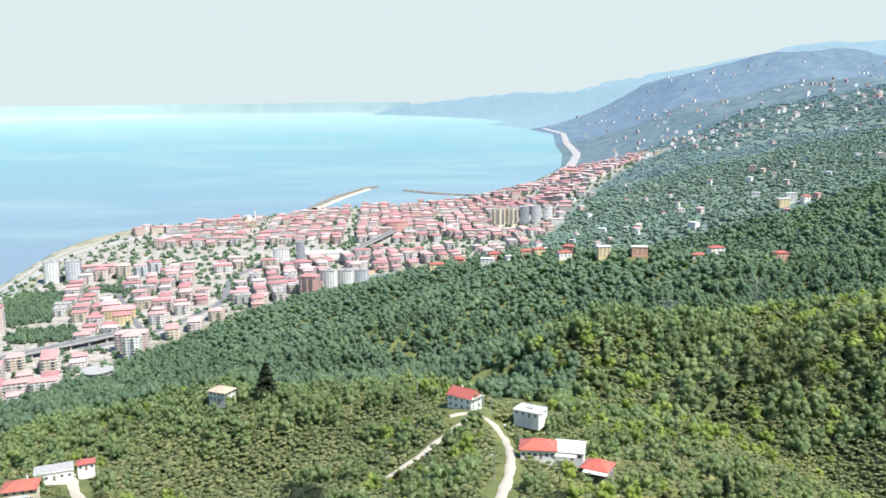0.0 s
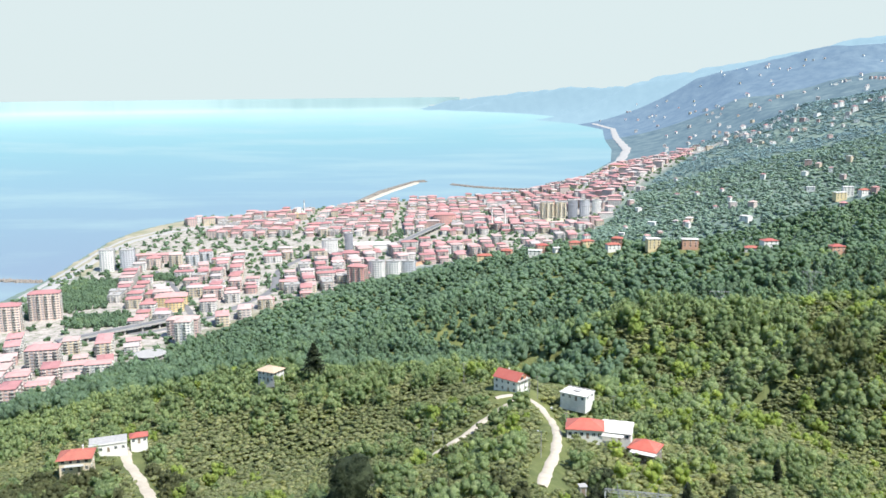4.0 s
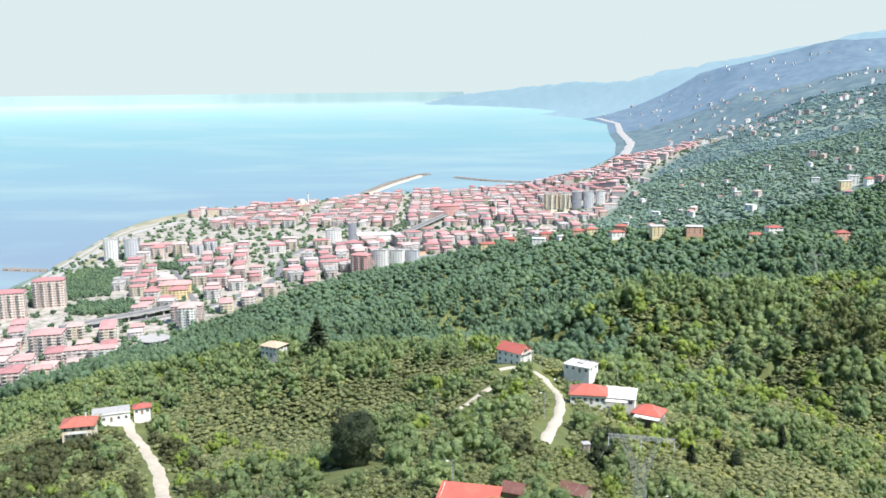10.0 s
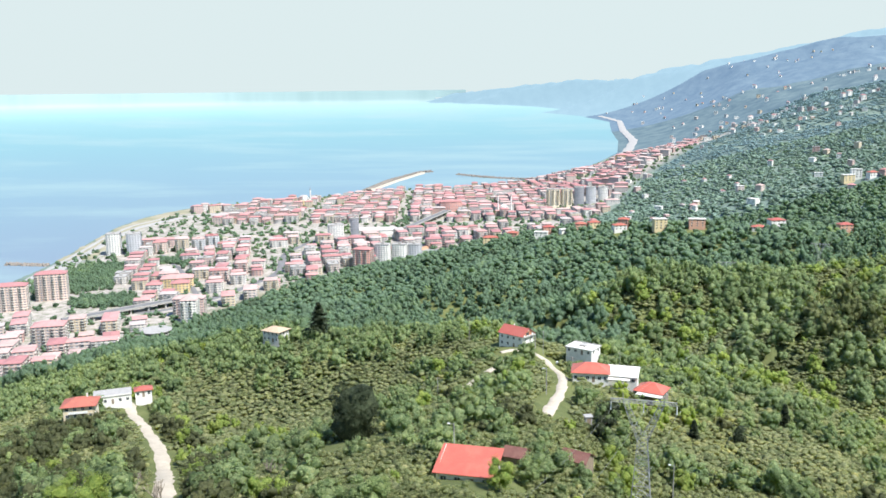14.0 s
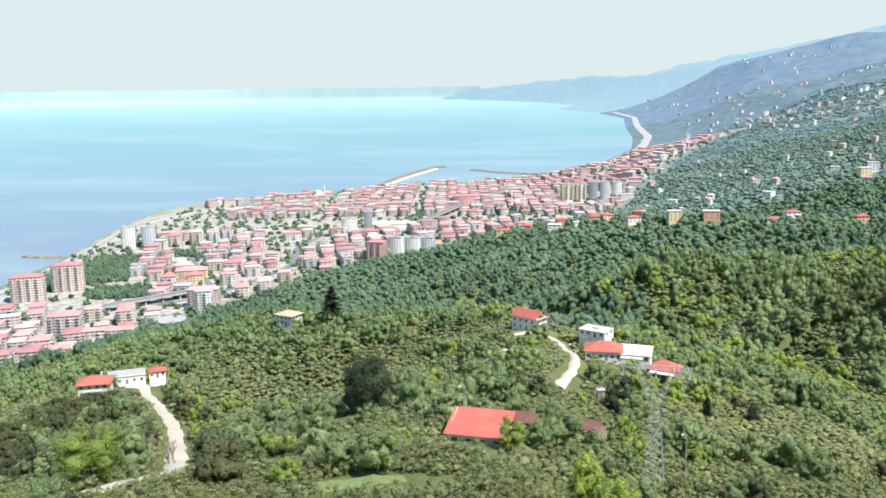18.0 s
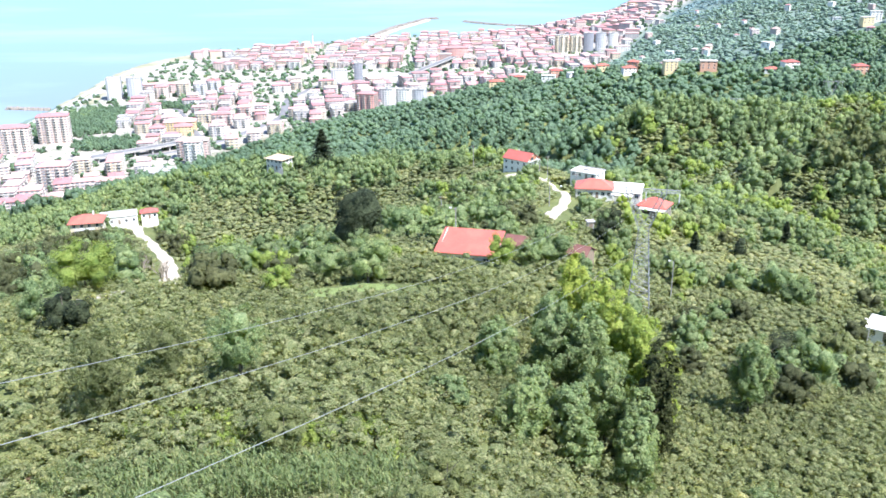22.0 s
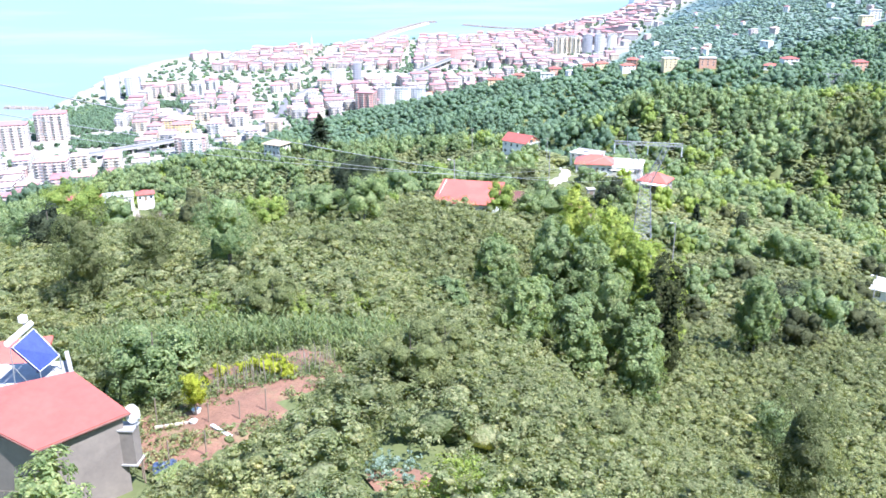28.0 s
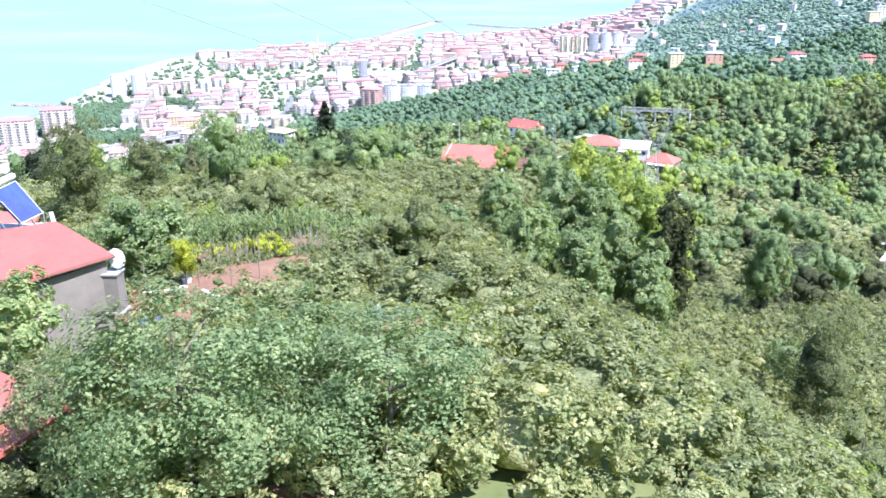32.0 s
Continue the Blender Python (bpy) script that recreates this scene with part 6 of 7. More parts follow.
tree("tree", 27.0, 60.0, 3.6, 6.0, WILLOW, "dark brownish-green bushy tree on the eastern slope", 4200, 0.2, 16, seed=141, tint=0.08, bare=0.1, top=190.8)
tree("tree", 8.2, 47.0, 2.3, 4.0, WILLOW, "feathery grey-green bush among the hazel", 4200, 0.12, 14, seed=142, tint=0.3, bare=0.1, top=195.4)
tree("tree", 22.5, 44.0, 2.2, 4.0, BRIGHT, "flowering yellow-green bush on the slope", 3600, 0.14, 14, seed=143, tint=0.4, bare=0.1)
FERN = [crown(320 + i, 150, 0.3, 5, core=None, fine=True, lobe=0.5, stir=0.5) for i in range(3)]
ferns = [(x, y, at(x, y), rng.uniform(0.4, 0.8), rng.uniform(0.5, 1.1)) for x, y in zip(rng.uniform(-2.2, 1.0, 46), rng.uniform(25.6, 29.4, 46))]
planted("ferns", FERN, ferns, BRIGHT, "fresh green ferns and weeds in a clearing", "ferns", 41)
CABBAGE = leafy("blue_green_leaves", (0.20, 0.27, 0.24), (0.30, 0.38, 0.34), (0.42, 0.50, 0.46))
for i in range(9):
    x, y = -4.6 + 0.75 * (i % 3) + rng.uniform(-0.15, 0.15), 27.4 + 0.8 * (i // 3) + rng.uniform(-0.15, 0.15)
    cabbage = thing("cabbage", x, y, at(x, y), 40 * i, label="blue-green leafy cabbage plant on red soil", category="cabbage", group="cabbages")
    v, f = crown(330 + i % 3, 90, 0.5, 5, core=None, fine=True, lobe=0.5, stir=0.6)
    part("leaves", mesh_of("leaves", v * (0.42, 0.42, 0.34), f, CABBAGE, tint=np.full(len(v), 0.5), smooth=True), None, cabbage)

# yellower hazels beyond the maize
spots = []
for i in range(26):
    x, y = -30 + i * 0.92 + rng.uniform(-0.5, 0.5), 56.5 + 2.5 * math.sin(i * 1.7) + rng.uniform(-1, 1)
    spots.append((x, y, at(x, y), rng.uniform(0.8, 1.3), rng.uniform(1.8, 2.6)))
planted("yellowing_bushes", H_NEAR[:2], spots, BRIGHT, "yellowing hazel bushes above the maize", "hazel bushes", 31)
# ---- the grey house by the garden ----
HX, HY, HZ = -18.6, 26.2, 201.0
near = thing("house", HX, HY, HZ, 0, label="grey rendered house with a smooth pink-red sheet roof", category="house")
# plan corners from the garden corner round; the roof falls towards the garden


def prism(points, low, highs):
    """Walls over a plan, with a top that may slope."""
    n = len(points)
    v = [(p.x - HX, p.y - HY, low) for p in points] + [(p.x - HX, p.y - HY, h) for p, h in zip(points, highs)]
    return solid(v, [tuple(range(n - 1, -1, -1)), tuple(range(n, 2 * n))] + [(i, (i + 1) % n, n + (i + 1) % n, n + i) for i in range(n)])


plan = (Vector((-16.0, 28.05)), Vector((-19.2, 30.2)), Vector((-23.5, 27.2)), Vector((-18.75, 25.75)))
part("wall", prism(plan, -3.5, (3.80, 4.35, 4.2, 3.35)), RENDER_GREY, near)
eaves = (Vector((-15.62, 28.1)), Vector((-19.35, 30.6)), Vector((-24.2, 27.6)), Vector((-18.65, 25.35)))
tops = (4.10, 4.75, 4.7, 3.75)
roof = solid([(p.x - HX, p.y - HY, h) for p, h in zip(eaves, tops)] + [(p.x - HX, p.y - HY, h - 0.12) for p, h in zip(eaves, tops)], ((0, 1, 2, 3), (7, 6, 5, 4), (0, 4, 5, 1), (1, 5, 6, 2), (2, 6, 7, 3), (3, 7, 4, 0)))
part("roof", roof, ROOF_PINK, near, "pink-red sheet roof with a thin dark edge")
edge = bmesh.new()
for i in range(4):
    a, b = eaves[i], eaves[(i + 1) % 4]
    rod(edge, (a.x - HX, a.y - HY, tops[i] - 0.10), (b.x - HX, b.y - HY, tops[(i + 1) % 4] - 0.10), 0.05)
part("roof_edge", edge, ROOF_BROWN, near, "dark red roof edging")
part("pier", boxed(2.3, 1.7, 1.5, 3.05, 2.4, 3.2), RENDER_GREY, near, "rough concrete block pier at the corner")
part("pier_cap", boxed(2.3, 1.64, 3.2, 3.1, 2.46, 3.28), CONCRETE, near)
part("pier_slab", boxed(2.3, 1.62, 1.42, 3.12, 2.5, 1.5), CONCRETE, near)
part("prop", rod(bmesh.new(), (3.0, 2.4, -2.6), (3.0, 2.4, 1.42), 0.04), WOODEN, near)
part("terrace_slab", prism((Vector((-19.6, 30.9)), Vector((-21.3, 33.7)), Vector((-25.5, 32.5)), Vector((-23.0, 28.4))), 2.9, (3.75, 3.7, 3.9, 4.05)), CONCRETE, near, "bare concrete roof terrace")
for a, b in (((-19.6, 30.9), (-21.3, 33.7)), ((-23.0, 28.4), (-19.6, 30.9))):
    d = (Vector(b) - Vector(a))
    w = part("parapet", boxed(0, -0.1, 3.6, d.length, 0.1, 4.25), CONCRETE, near, "pale concrete parapet")
    w.matrix_basis = pose(a[0] - HX, a[1] - HY, 0, 0, 0, math.degrees(math.atan2(d.y, d.x)))
back = thing("house", -27.5, 34.5, at(-27.5, 34.5), 20, label="house with an orange-red roof behind the roof terrace", category="house")
part("wall", boxed(-3.4, -3, -2, 3.4, 3, 4.3), RENDER_GREY, back)
part("roof", hip_roof(6.8, 6, 1.5, 0.5), ROOF_RED, back).location.z = 4.35
low_roof = thing("shed", -14.9, 15.2, at(-14.9, 15.2), -30, label="low shed with a red sheet roof under the trees", category="shed")
part("wall", boxed(-2, -2.2, -1.5, 2, 2.2, 1.7), RENDER_GREY, low_roof)
part("roof", slope_roof(4, 4.4, 0.8, 0.35), ROOF_PINK, low_roof).location.z = 1.75

# solar water heater on the terrace
heater = thing("solar_water_heater", -21.2, 31.2, 204.95, 0, label="solar water heater with a blue collector and white tank", category="solar heater")
TL, TR = Vector((-0.48, -1.35, 2.35)), Vector((-0.70, 0.95, 2.25))
BL, BR = Vector((0.10, -0.45, 0.65)), Vector((0.10, 1.45, 0.57))
n = (TR - TL).cross(BL - TL).normalized()
if n.z < 0:
    n = -n
part("collector", solid([TL, TR, BR, BL] + [p - n * 0.1 for p in (TL, TR, BR, BL)], ((0, 1, 2, 3), (7, 6, 5, 4), (0, 4, 5, 1), (1, 5, 6, 2), (2, 6, 7, 3), (3, 7, 4, 0))), COLLECTOR, heater, "blue glass collector panel")
rim = bmesh.new()
for a, b in ((TL, TR), (TR, BR), (BR, BL), (BL, TL)):
    rod(rim, a + n * 0.01, b + n * 0.01, 0.018)
part("collector_frame", rim, ENAMEL, heater, "pale aluminium frame")
part("tank", rod(bmesh.new(), TL + Vector((-0.15, -0.1, 0.22)), TR + Vector((-0.15, 0.1, 0.22)), 0.15, sides=16), ENAMEL, heater, "white cylindrical tank")
part("float_box", boxed(-1.1, 0.42, 2.75, -0.76, 0.78, 3.1, bevel=0.04), ENAMEL, heater, "small white cold-water box")
part("float_box_stand", rod(bmesh.new(), (-0.92, 0.6, 2.4), (-0.92, 0.6, 2.77), 0.05), STEEL, heater)
for p in (TL, TR):
    part("stand_leg", rod(bmesh.new(), p + Vector((-0.1, 0, 0)), Vector((p.x - 0.25, p.y, -0.9)), 0.035), STEEL, heater)
for p, q in ((BL, TL), (BR, TR)):
    part("stand_brace", rod(bmesh.new(), Vector((p.x, p.y, -0.9)), Vector((q.x - 0.1, q.y, 1.3)), 0.03), STEEL, heater)
    part("stand_leg", rod(bmesh.new(), p, Vector((p.x, p.y, -0.9)), 0.03), STEEL, heater)

# satellite dish on the column
dish = thing("satellite_dish", -15.7, 28.45, 204.3, 28, label="white satellite dish fixed to the house corner", category="satellite dish")
bm = bmesh.new()
rings = [[bm.verts.new((0.36 * k / 5 * math.cos(a), 0.12 * (k / 5) ** 2 - 0.12, 0.45 * k / 5 * math.sin(a))) for a in [2 * math.pi * j / 20 for j in range(20)]] for k in range(1, 6)]
mid = bm.verts.new((0, -0.12, 0))
for j in range(20):
    bm.faces.new((mid, rings[0][j], rings[0][(j + 1) % 20]))
    for k in range(4):
        bm.faces.new((rings[k][j], rings[k + 1][j], rings[k + 1][(j + 1) % 20], rings[k][(j + 1) % 20]))
bmesh.ops.solidify(bm, geom=bm.faces[:], thickness=0.015)
part("reflector", bm, ENAMEL, dish).matrix_basis = pose(0, 0, 0.5, -25, 0, 20)
part("mast", rod(bmesh.new(), (-0.1, 0, -0.2), (-0.1, 0, 0.6), 0.03), STEEL, dish)
part("feed_arm", rod(bmesh.new(), (0.1, 0.0, 0.1), (0.25, -0.55, 0.45), 0.015), STEEL, dish)
part("feed_horn", rod(bmesh.new(), (0.23, -0.5, 0.42), (0.27, -0.62, 0.52), 0.045, 0.03, 8), STEEL, dish)

# ---- the vegetable garden ----
def patch(name, line, width, material, label, lift):
    return strip(name, line, width, material, label, lift, 0.6, "soil")


patch("soil_1", ((-16.0, 29.6), (-14.6, 31.6), (-13.0, 33.6), (-11.0, 35.4)), 6.4, SOIL, "bare red garden soil with weeds", 0.1)
patch("soil_2", ((-15.4, 38.0), (-12.0, 40.0), (-8.4, 41.6)), 6.2, SOIL, "red soil of the vegetable rows", 0.12)
patch("soil_8", ((-13.0, 36.4), (-11.0, 37.2), (-9.4, 38.6)), 4.2, SOIL, "red soil at the head of the vegetable rows", 0.06)
patch("soil_3", ((-18.0, 34.0), (-14.6, 36.2)), 3.0, SOIL, "bare red garden soil with weeds", 0.08)
patch("soil_4", ((-12.0, 55.0), (-9.5, 54.4)), 1.6, SOIL, "bare red soil showing between maize and hazel", 0.12)
patch("soil_6", ((-4.6, 9.5), (-4.0, 11.5), (-3.6, 13.5)), 4.2, SOIL, "bare earth under the fruit trees", 0.15)
patch("soil_5", ((-38.5, 47.5), (-34.5, 50.5)), 5.0, SOIL, "bare earth bank at the edge of the field", 0.15)
patch("soil_7", ((-4.8, 27.2), (-3.2, 28.4), (-1.6, 27.0), (-0.4, 25.6)), 2.4, SOIL, "bare red soil in a clearing", 0.12)
GRASS = plain("fresh_grass", (0.20, 0.25, 0.075), (0.12, 0.17, 0.05), 1.2, 0.9, relief=1.0, depth=0.1)
strip("lawn_1", ((-29.0, 115.8), (-23.0, 117.5), (-15.5, 120.0)), 5.5, GRASS, "small bright green clearing of grass", 0.2, 1.0, "grass")
strip("lawn_2", ((-14.8, 28.2), (-13.8, 29.6)), 2.2, GRASS, "weedy green strip in the garden", 0.22, 0.5, "grass")


def stakes():
    """Rows of dry bean stakes."""
    rnd = random.Random(4)
    for row in range(7):
        for i in range(13):
            u, v = i * 0.52, row * 0.62
            x, y = -15.4 + u * 0.95 + v * 0.08 + rnd.uniform(-0.1, 0.1), 36.8 + u * 0.42 + v * 0.72 + rnd.uniform(-0.1, 0.1)
            h = rnd.uniform(0.9, 1.6)
            s = thing("bean_stake", x, y, at(x, y), rnd.uniform(0, 360), label="dry wooden bean stake in the vegetable row", category="stake", group="bean stakes")
            part("stick", rod(bmesh.new(), (0, 0, -0.2), (rnd.uniform(-0.12, 0.12), rnd.uniform(-0.12, 0.12), h), 0.022, 0.016, 5), DRYWOOD, s)


stakes()
low_plants = []
for row in range(8):
    for i in range(13):
        x, y = -15.4 + i * 0.46 + row * 0.05 + rng.uniform(-0.1, 0.1), 36.6 + i * 0.2 + row * 0.58 + rng.uniform(-0.1, 0.1)
        low_plants.append((x, y, at(x, y) + 0.1, rng.uniform(0.22, 0.36), rng.uniform(0.35, 0.8)))
L_PLANT = [crown(300 + i, 60, 0.42, 4, core=None, lobe=0.5) for i in range(3)]
planted("vegetables", L_PLANT, low_plants, MAIZE, "rows of low green vegetables in red soil", "vegetables", 32)
weeds = [(x, y, at(x, y) + 0.05, rng.uniform(0.2, 0.45), rng.uniform(0.2, 0.6)) for x, y in zip(rng.uniform(-17.5, -8.5, 1100), rng.uniform(27.0, 42.5, 1100)) if patchy(x, y, 1.1) > 0.05]
tuft = [(x, y, at(x, y) + 0.02, rng.uniform(0.3, 0.7), rng.uniform(0.3, 0.9)) for x, y in zip(rng.uniform(-27, -5, 1500), rng.uniform(27, 56, 1500)) if not (-16.6 < x < -8 and 28 < y < 44) and math.hypot(x + 20, y - 29) > 5.2]
bare = (((-16.0, 29.6), (-14.6, 31.6), 3.0), ((-14.6, 31.6), (-11.0, 35.4), 2.5), ((-15.4, 38.0), (-8.4, 41.6), 2.6), ((-18.0, 34.0), (-14.6, 36.2), 1.4))
for x, y in zip(rng.uniform(-19, -6, 1300), rng.uniform(24.5, 44, 1300)):
    if min(float(seg_near(x, y, a, b)[1]) - w for a, b, w in bare) > 0 and math.hypot(x + 20, y - 27.5) > 4.8:
        tuft.append((x, y, at(x, y) + 0.02, rng.uniform(0.3, 0.65), rng.uniform(0.3, 0.8)))
planted("rough_grass", L_PLANT, tuft, HAZEL, "rough grass and weeds round the garden", "grass", 34)
planted("weeds", L_PLANT, weeds, HAZEL, "weeds and seedlings on the bare soil", "weeds", 33)


def maize():
    """A dense patch of maize: each plant a bundle of arching blades."""
    rnd = np.random.default_rng(8)
    vs, fs, ts, count = [], [], [], 0
    for x, y in zip(*field(-33, -4.5, 42.5, 54.5, 0.55)):
        edge_ = 46.2 + 0.10 * (x + 20)
        if not (edge_ - 2.6 < y < edge_ + 5.2) or math.hypot(x + 20.3, y - 40) < 3.2 or math.hypot(x + 13.4, y - 52.5) < 2.0:
            continue
        z, h = at(x, y), rnd.uniform(1.3, 2.1)
        t = rnd.normal(0.45, 0.18)
        for k in range(7):
            a, s, out = rnd.uniform(0, 6.28), rnd.uniform(0.25, 1.0), rnd.uniform(0.4, 0.75)
            c, sn = math.cos(a), math.sin(a)
            w = 0.05
            p = [(0, s * h), (out * 0.5, s * h + 0.32), (out, s * h + 0.08)]
            for (r0, z0), (r1, z1), w0, w1 in ((p[0], p[1], w, w), (p[1], p[2], w, 0.01)):
                vs += [(x + c * r0 - sn * w0, y + sn * r0 + c * w0, z + z0), (x + c * r0 + sn * w0, y + sn * r0 - c * w0, z + z0), (x + c * r1 + sn * w1, y + sn * r1 - c * w1, z + z1), (x + c * r1 - sn * w1, y + sn * r1 + c * w1, z + z1)]
                fs.append((count, count + 1, count + 2, count + 3))
                ts += [t] * 4
                count += 4
        vs += [(x - 0.02, y, z - 0.1), (x + 0.02, y, z - 0.1), (x + 0.015, y, z + h), (x - 0.015, y, z + h)]
        fs.append((count, count + 1, count + 2, count + 3))
        ts += [t] * 4
        count += 4
    tagged(new("maize", mesh_of("maize", vs, fs, MAIZE, tint=np.clip(ts, 0, 1))), "tall dense green maize with arching leaves", "maize", kind="stuff")


maize()
for x, y, h in ((-14.9, 29.8, 1.5), (-13.3, 30.5, 1.5), (-15.9, 29.0, 1.6), (-14.2, 33.6, 1.3), (-12.6, 33.8, 1.2), (-17.0, 33.6, 1.9), (-11.4, 34.6, 1.4)):
    p = thing("fence_post", x, y, at(x, y), label="thin dark fence post in the garden", category="post", group="garden posts")
    part("shaft", rod(bmesh.new(), (0, 0, -0.4), (0.05, 0.02, h), 0.035, 0.03, 6), WOODEN, p)
plank = thing("plank", -13.2, 32.6, at(-13.2, 32.6) + 0.15, -38, label="white painted plank lying on the soil", category="plank")
part("board", boxed(-0.85, -0.1, -0.06, 0.85, 0.1, 0.06, bevel=0.01), ENAMEL, plank)
sill = thing("garden_edging", -14.2, 34.1, at(-14.2, 34.1) + 0.1, 20, label="pale stone edging along the garden path", category="edging")
for i in range(12):
    part("stone", boxed(-2.9 + i * 0.5, -0.06, -0.1, -2.45 + i * 0.5, 0.06, 0.05, bevel=0.02), TRACK, sill)
for x, y, r in ((-15.0, 33.6, 0.2), (-15.3, 34.9, 0.24)):
    b = thing("bucket", x, y, at(x, y), label="white plastic bucket standing on the soil", category="bucket")
    part("body", rod(bmesh.new(), (0, 0, 0), (0, 0, 0.34), r * 0.7, r, 12), ENAMEL, b)
    part("rim", rod(bmesh.new(), (0, 0, 0.33), (0, 0, 0.37), r * 1.06, r * 1.06, 12), ENAMEL, b)
sheet = thing("tarpaulin", -15.0, 29.5, at(-15.0, 29.5) + 0.12, 20, label="crumpled dark blue plastic sheet on the ground", category="tarpaulin")
bm = bmesh.new()
bmesh.ops.create_grid(bm, x_segments=8, y_segments=6, size=0.55)
for v in bm.verts:
    v.co.z = 0.16 * noise.noise(v.co * 4) + 0.12
part("film", bm, plain("blue_plastic", (0.07, 0.10, 0.16), (0.04, 0.06, 0.11), 4, 0.35), sheet)


# ---- power line ----
def pylon(x, y, z, turn, label, tall=25.0, arm=7.0, lattice=9):
    """A steel lattice tower: spread legs, a waist, a forked head and one long cross-arm with three insulators."""
    t = thing("power_pylon", x, y, z, turn, label=label, category="pylon")
    waist, foot, neck = tall * 0.66, 2.4, 1.05
    for sx in (-1, 1):
        for sy in (-1, 1):
            part("leg", rod(bmesh.new(), (sx * foot, sy * foot, -1.5), (sx * neck, sy * neck, waist), 0.09, 0.08, 4), STEEL, t)
    for sx, sy, fx, fy in ((-1, -1, 1, 0), (-1, 1, 1, 0), (-1, -1, 0, 1), (1, -1, 0, 1)):
        bm = bmesh.new()
        for k in range(lattice):
            s0, s1 = k / lattice, (k + 1) / lattice
            w0, w1 = foot + (neck - foot) * s0, foot + (neck - foot) * s1
            a0, b0 = Vector((sx * w0, sy * w0, waist * s0)), Vector(((sx + 2 * fx) * w0, (sy + 2 * fy) * w0, waist * s0))
            a1, b1 = Vector((sx * w1, sy * w1, waist * s1)), Vector(((sx + 2 * fx) * w1, (sy + 2 * fy) * w1, waist * s1))
            rod(bm, a0, b1, 0.035, sides=4), rod(bm, b0, a1, 0.035, sides=4), rod(bm, a1, b1, 0.035, sides=4)
        part("bracing", bm, STEEL, t)
    head = tall - 0.6
    for sx in (-1, 1):
        bm = bmesh.new()
        for sy in (-1, 1):
            rod(bm, (sx * neck, sy * neck, waist), (sx * 4.3, sy * 0.45, head), 0.07, 0.06, 4)
            rod(bm, (0, sy * neck * 0.9, waist + 1.2), (sx * 3.3, sy * 0.45, head), 0.05, 0.05, 4)
            for k in range(7):
                s0, s1 = k / 7, (k + 0.5) / 7
                o0 = Vector((sx * (neck + (4.3 - neck) * s0), sy * (neck + (0.45 - neck) * s0), waist + (head - waist) * s0))
                i1 = Vector((sx * 3.3 * s1, sy * (neck * 0.9 + (0.45 - neck * 0.9) * s1), waist + 1.2 + (head - waist - 1.2) * s1))
                o1 = Vector((sx * (neck + (4.3 - neck) * (k + 1) / 7), sy * (neck + (0.45 - neck) * (k + 1) / 7), waist + (head - waist) * (k + 1) / 7))
                rod(bm, o0, i1, 0.03, sides=4), rod(bm, i1, o1, 0.03, sides=4)
        part("fork", bm, STEEL, t)
        part("earth_wire_peak", rod(bmesh.new(), (sx * 4.2, 0, head), (sx * 4.4, 0, head + 2.6), 0.09, 0.03, 4), STEEL, t)
    bm = bmesh.new()
    for sy in (-0.45, 0.45):
        for zz in (0.0, 0.75):
            rod(bm, (-arm, sy * (0.3 if zz else 1), head + zz * 0.8), (arm, sy * (0.3 if zz else 1), head + zz * 0.8), 0.055, sides=4)
        for k in range(14):
            a = -arm + 2 * arm * k / 14
            rod(bm, (a, sy, head), (a + arm / 14, sy * 0.3, head + 0.6), 0.03, sides=4)
            rod(bm, (a + arm / 14, sy * 0.3, head + 0.6), (a + arm / 7, sy, head), 0.03, sides=4)
    part("cross_arm", bm, STEEL, t)
    for xx in (-arm + 0.15, 0, arm - 0.15):
        bm = bmesh.new()
        for k in range(9):
            rod(bm, (xx, 0, head - 0.15 - k * 0.22), (xx, 0, head - 0.32 - k * 0.22), 0.16, 0.10, 8)
        part("insulator", bm, INSULATOR, t, "pale hanging insulator string")
    return t, head - 2.1


P1 = (31.3, 173.9)
BASE1 = 159.4
_, hang = pylon(*P1, BASE1, -11.5, "grey steel lattice pylon with one long cross-arm", tall=26.3)


def cable(points, label, r=0.03, sag=0.0, n=40):
    a, b = Vector(points[0]), Vector(points[1])
    t = thing("power_cable", *a, label=label, category="cable")
    bm = bmesh.new()
    side = (b - a).cross(Vector((0, 0, 1))).normalized() * r
    rings = []
    for i in range(n + 1):
        p = a.lerp(b, i / n) - Vector((0, 0, sag * 4 * (i / n) * (1 - i / n))) - a
        rings.append([bm.verts.new(p + o) for o in (side, Vector((0, 0, r)), -side, Vector((0, 0, -r)))])
    for p, q in zip(rings, rings[1:]):
        for k in range(4):
            bm.faces.new((p[k], p[(k + 1) % 4], q[(k + 1) % 4], q[k]))
    part("wire", bm, WIRE, t)


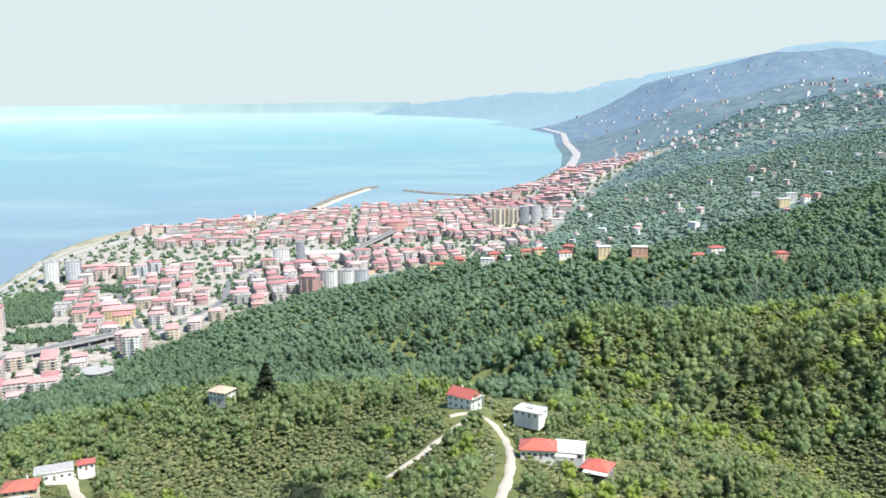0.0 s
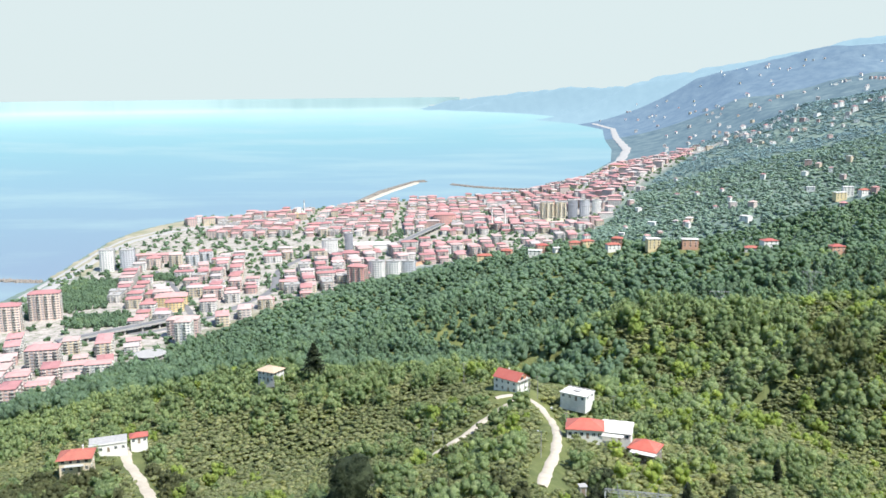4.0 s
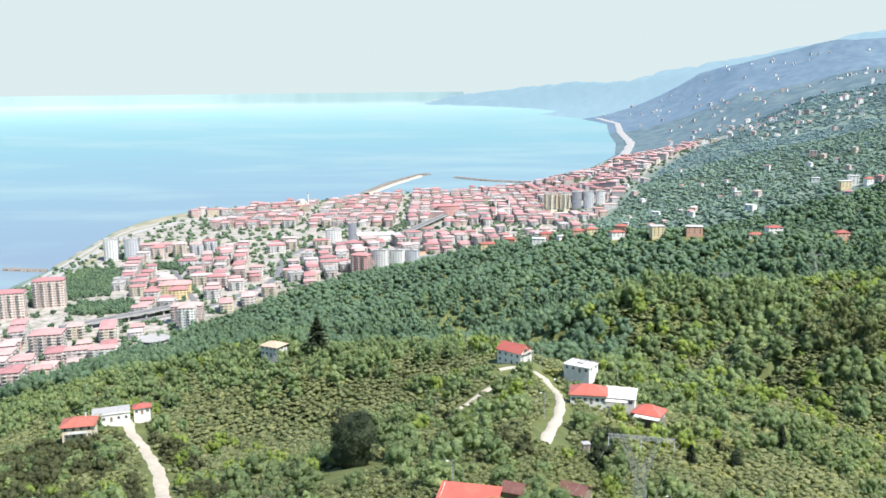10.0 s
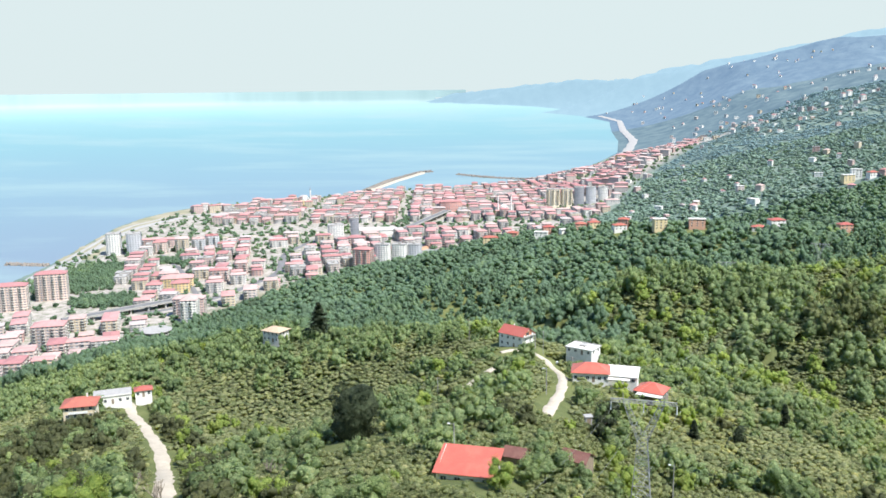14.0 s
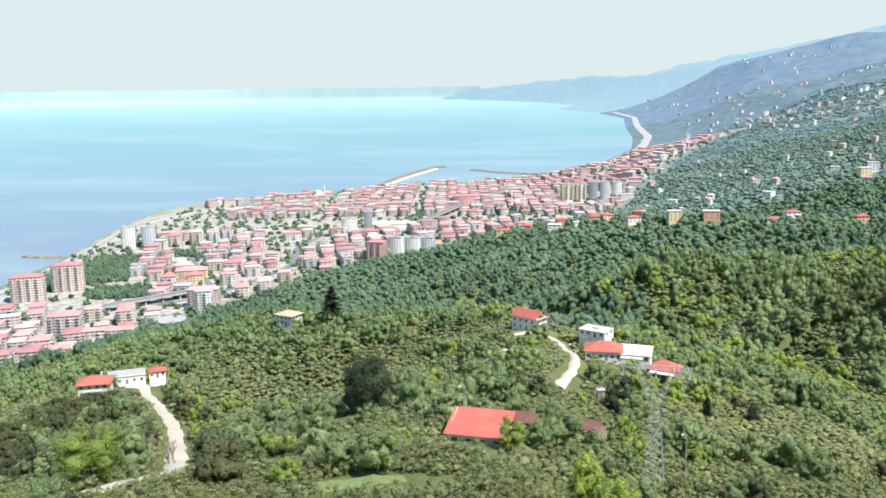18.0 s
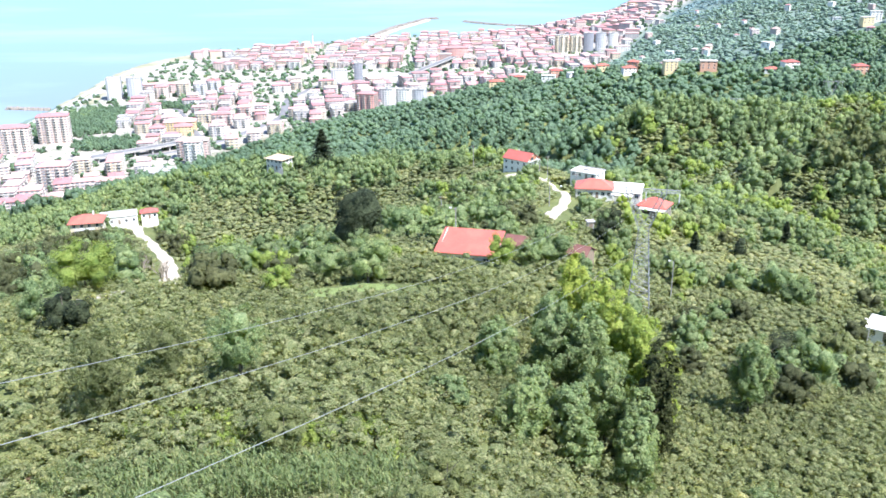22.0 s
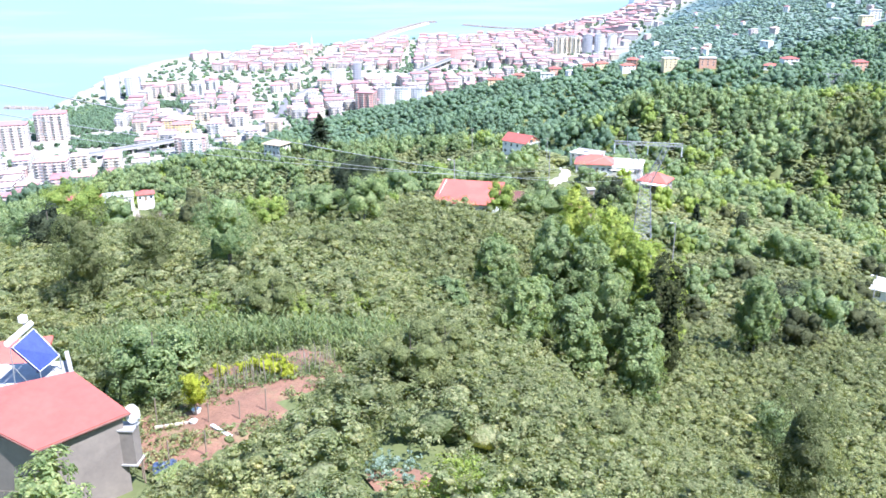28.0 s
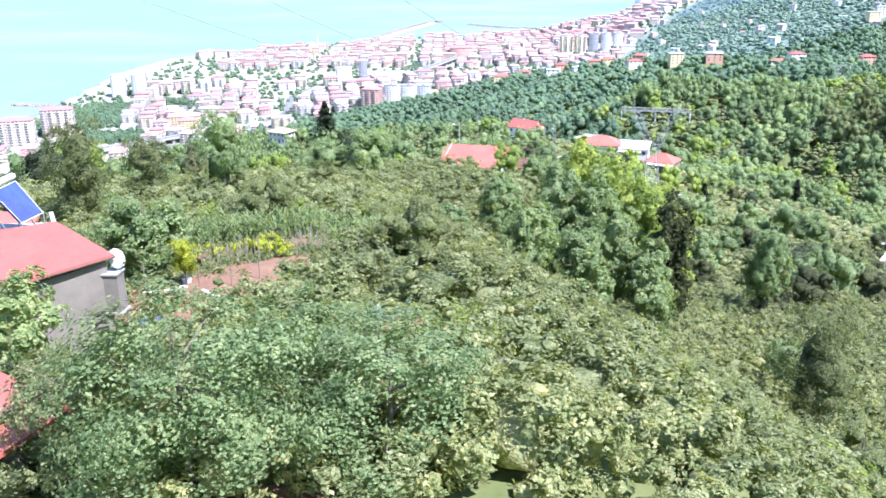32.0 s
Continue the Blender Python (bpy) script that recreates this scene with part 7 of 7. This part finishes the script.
arm_way = Vector((math.cos(radians(-11.5)), math.sin(radians(-11.5)), 0))
for k, off in enumerate((-6.85, 0.0, 6.85)):
    start = Vector((*P1, BASE1 + hang)) + arm_way * off
    cable((start, start + Vector((-78.5, -260, 78.5))), "thin bare power cable hanging from the pylon", 0.015, 9.6)
    cable((start, Vector((256, 690, 122)) + arm_way * off), "thin bare power cable hanging from the pylon", 0.014, 6)
pylon(256.5, 690, 104, -20, "distant grey steel lattice pylon on the ridge", tall=24)
pylon(171, 640, 102, -10, "distant grey steel lattice pylon behind the knoll", tall=21)
for off in (-6, 0, 6):
    cable((Vector((256.5, 690, 125)) + Vector((off, -off * 0.3, 0)), Vector((118 + off, 150, 178))), "thin bare power cable crossing the eastern valley", 0.025, 22, 60)
for off in (-6, 0, 6):
    cable((Vector((256.5 + off, 690, 125)), Vector((480 + off, 1150, 160))), "thin bare power cable crossing the far valley", 0.025, 14)


def pole(x, y, h, label, lamp=False, base=None):
    t = thing("utility_pole", x, y, at(x, y) if base is None else base, label=label, category="pole")
    part("shaft", rod(bmesh.new(), (0, 0, -1), (0, 0, h), 0.14, 0.09, 8), CONCRETE, t)
    if lamp:
        part("lamp_arm", rod(bmesh.new(), (0, 0, h - 0.3), (-0.9, -0.2, h), 0.04), STEEL, t)
        part("lamp_head", boxed(-1.35, -0.4, h - 0.08, -0.8, 0.0, h + 0.12, bevel=0.03), ENAMEL, t, "white street lamp head")
    else:
        part("cross_bar", boxed(-0.9, -0.06, h - 0.6, 0.9, 0.06, h - 0.45), WOODEN, t)
        for s in (-0.75, 0, 0.75):
            part("insulator", rod(bmesh.new(), (s, 0, h - 0.45), (s, 0, h - 0.22), 0.06, 0.04, 6), INSULATOR, t)


LAMP, POLE = "pale concrete street lamp pole on the slope", "pale concrete utility pole beside the track"
pole(43.0, 196.5, 11.5, LAMP, True)
pole(16.0, 262.0, 9.0, LAMP, True)
pole(27.5, 300.0, 9.0, POLE)
pole(21.5, 381.0, 11.0, POLE)
pole(-13.0, 398.0, 13.0, POLE)
pole(58.0, 392.0, 10.0, POLE)
pole(-23.0, 322.0, 8.0, POLE)
pole(-8.5, 163.5, 9.0, LAMP, True)
pole(80.0, 170.0, 8.5, LAMP, True)
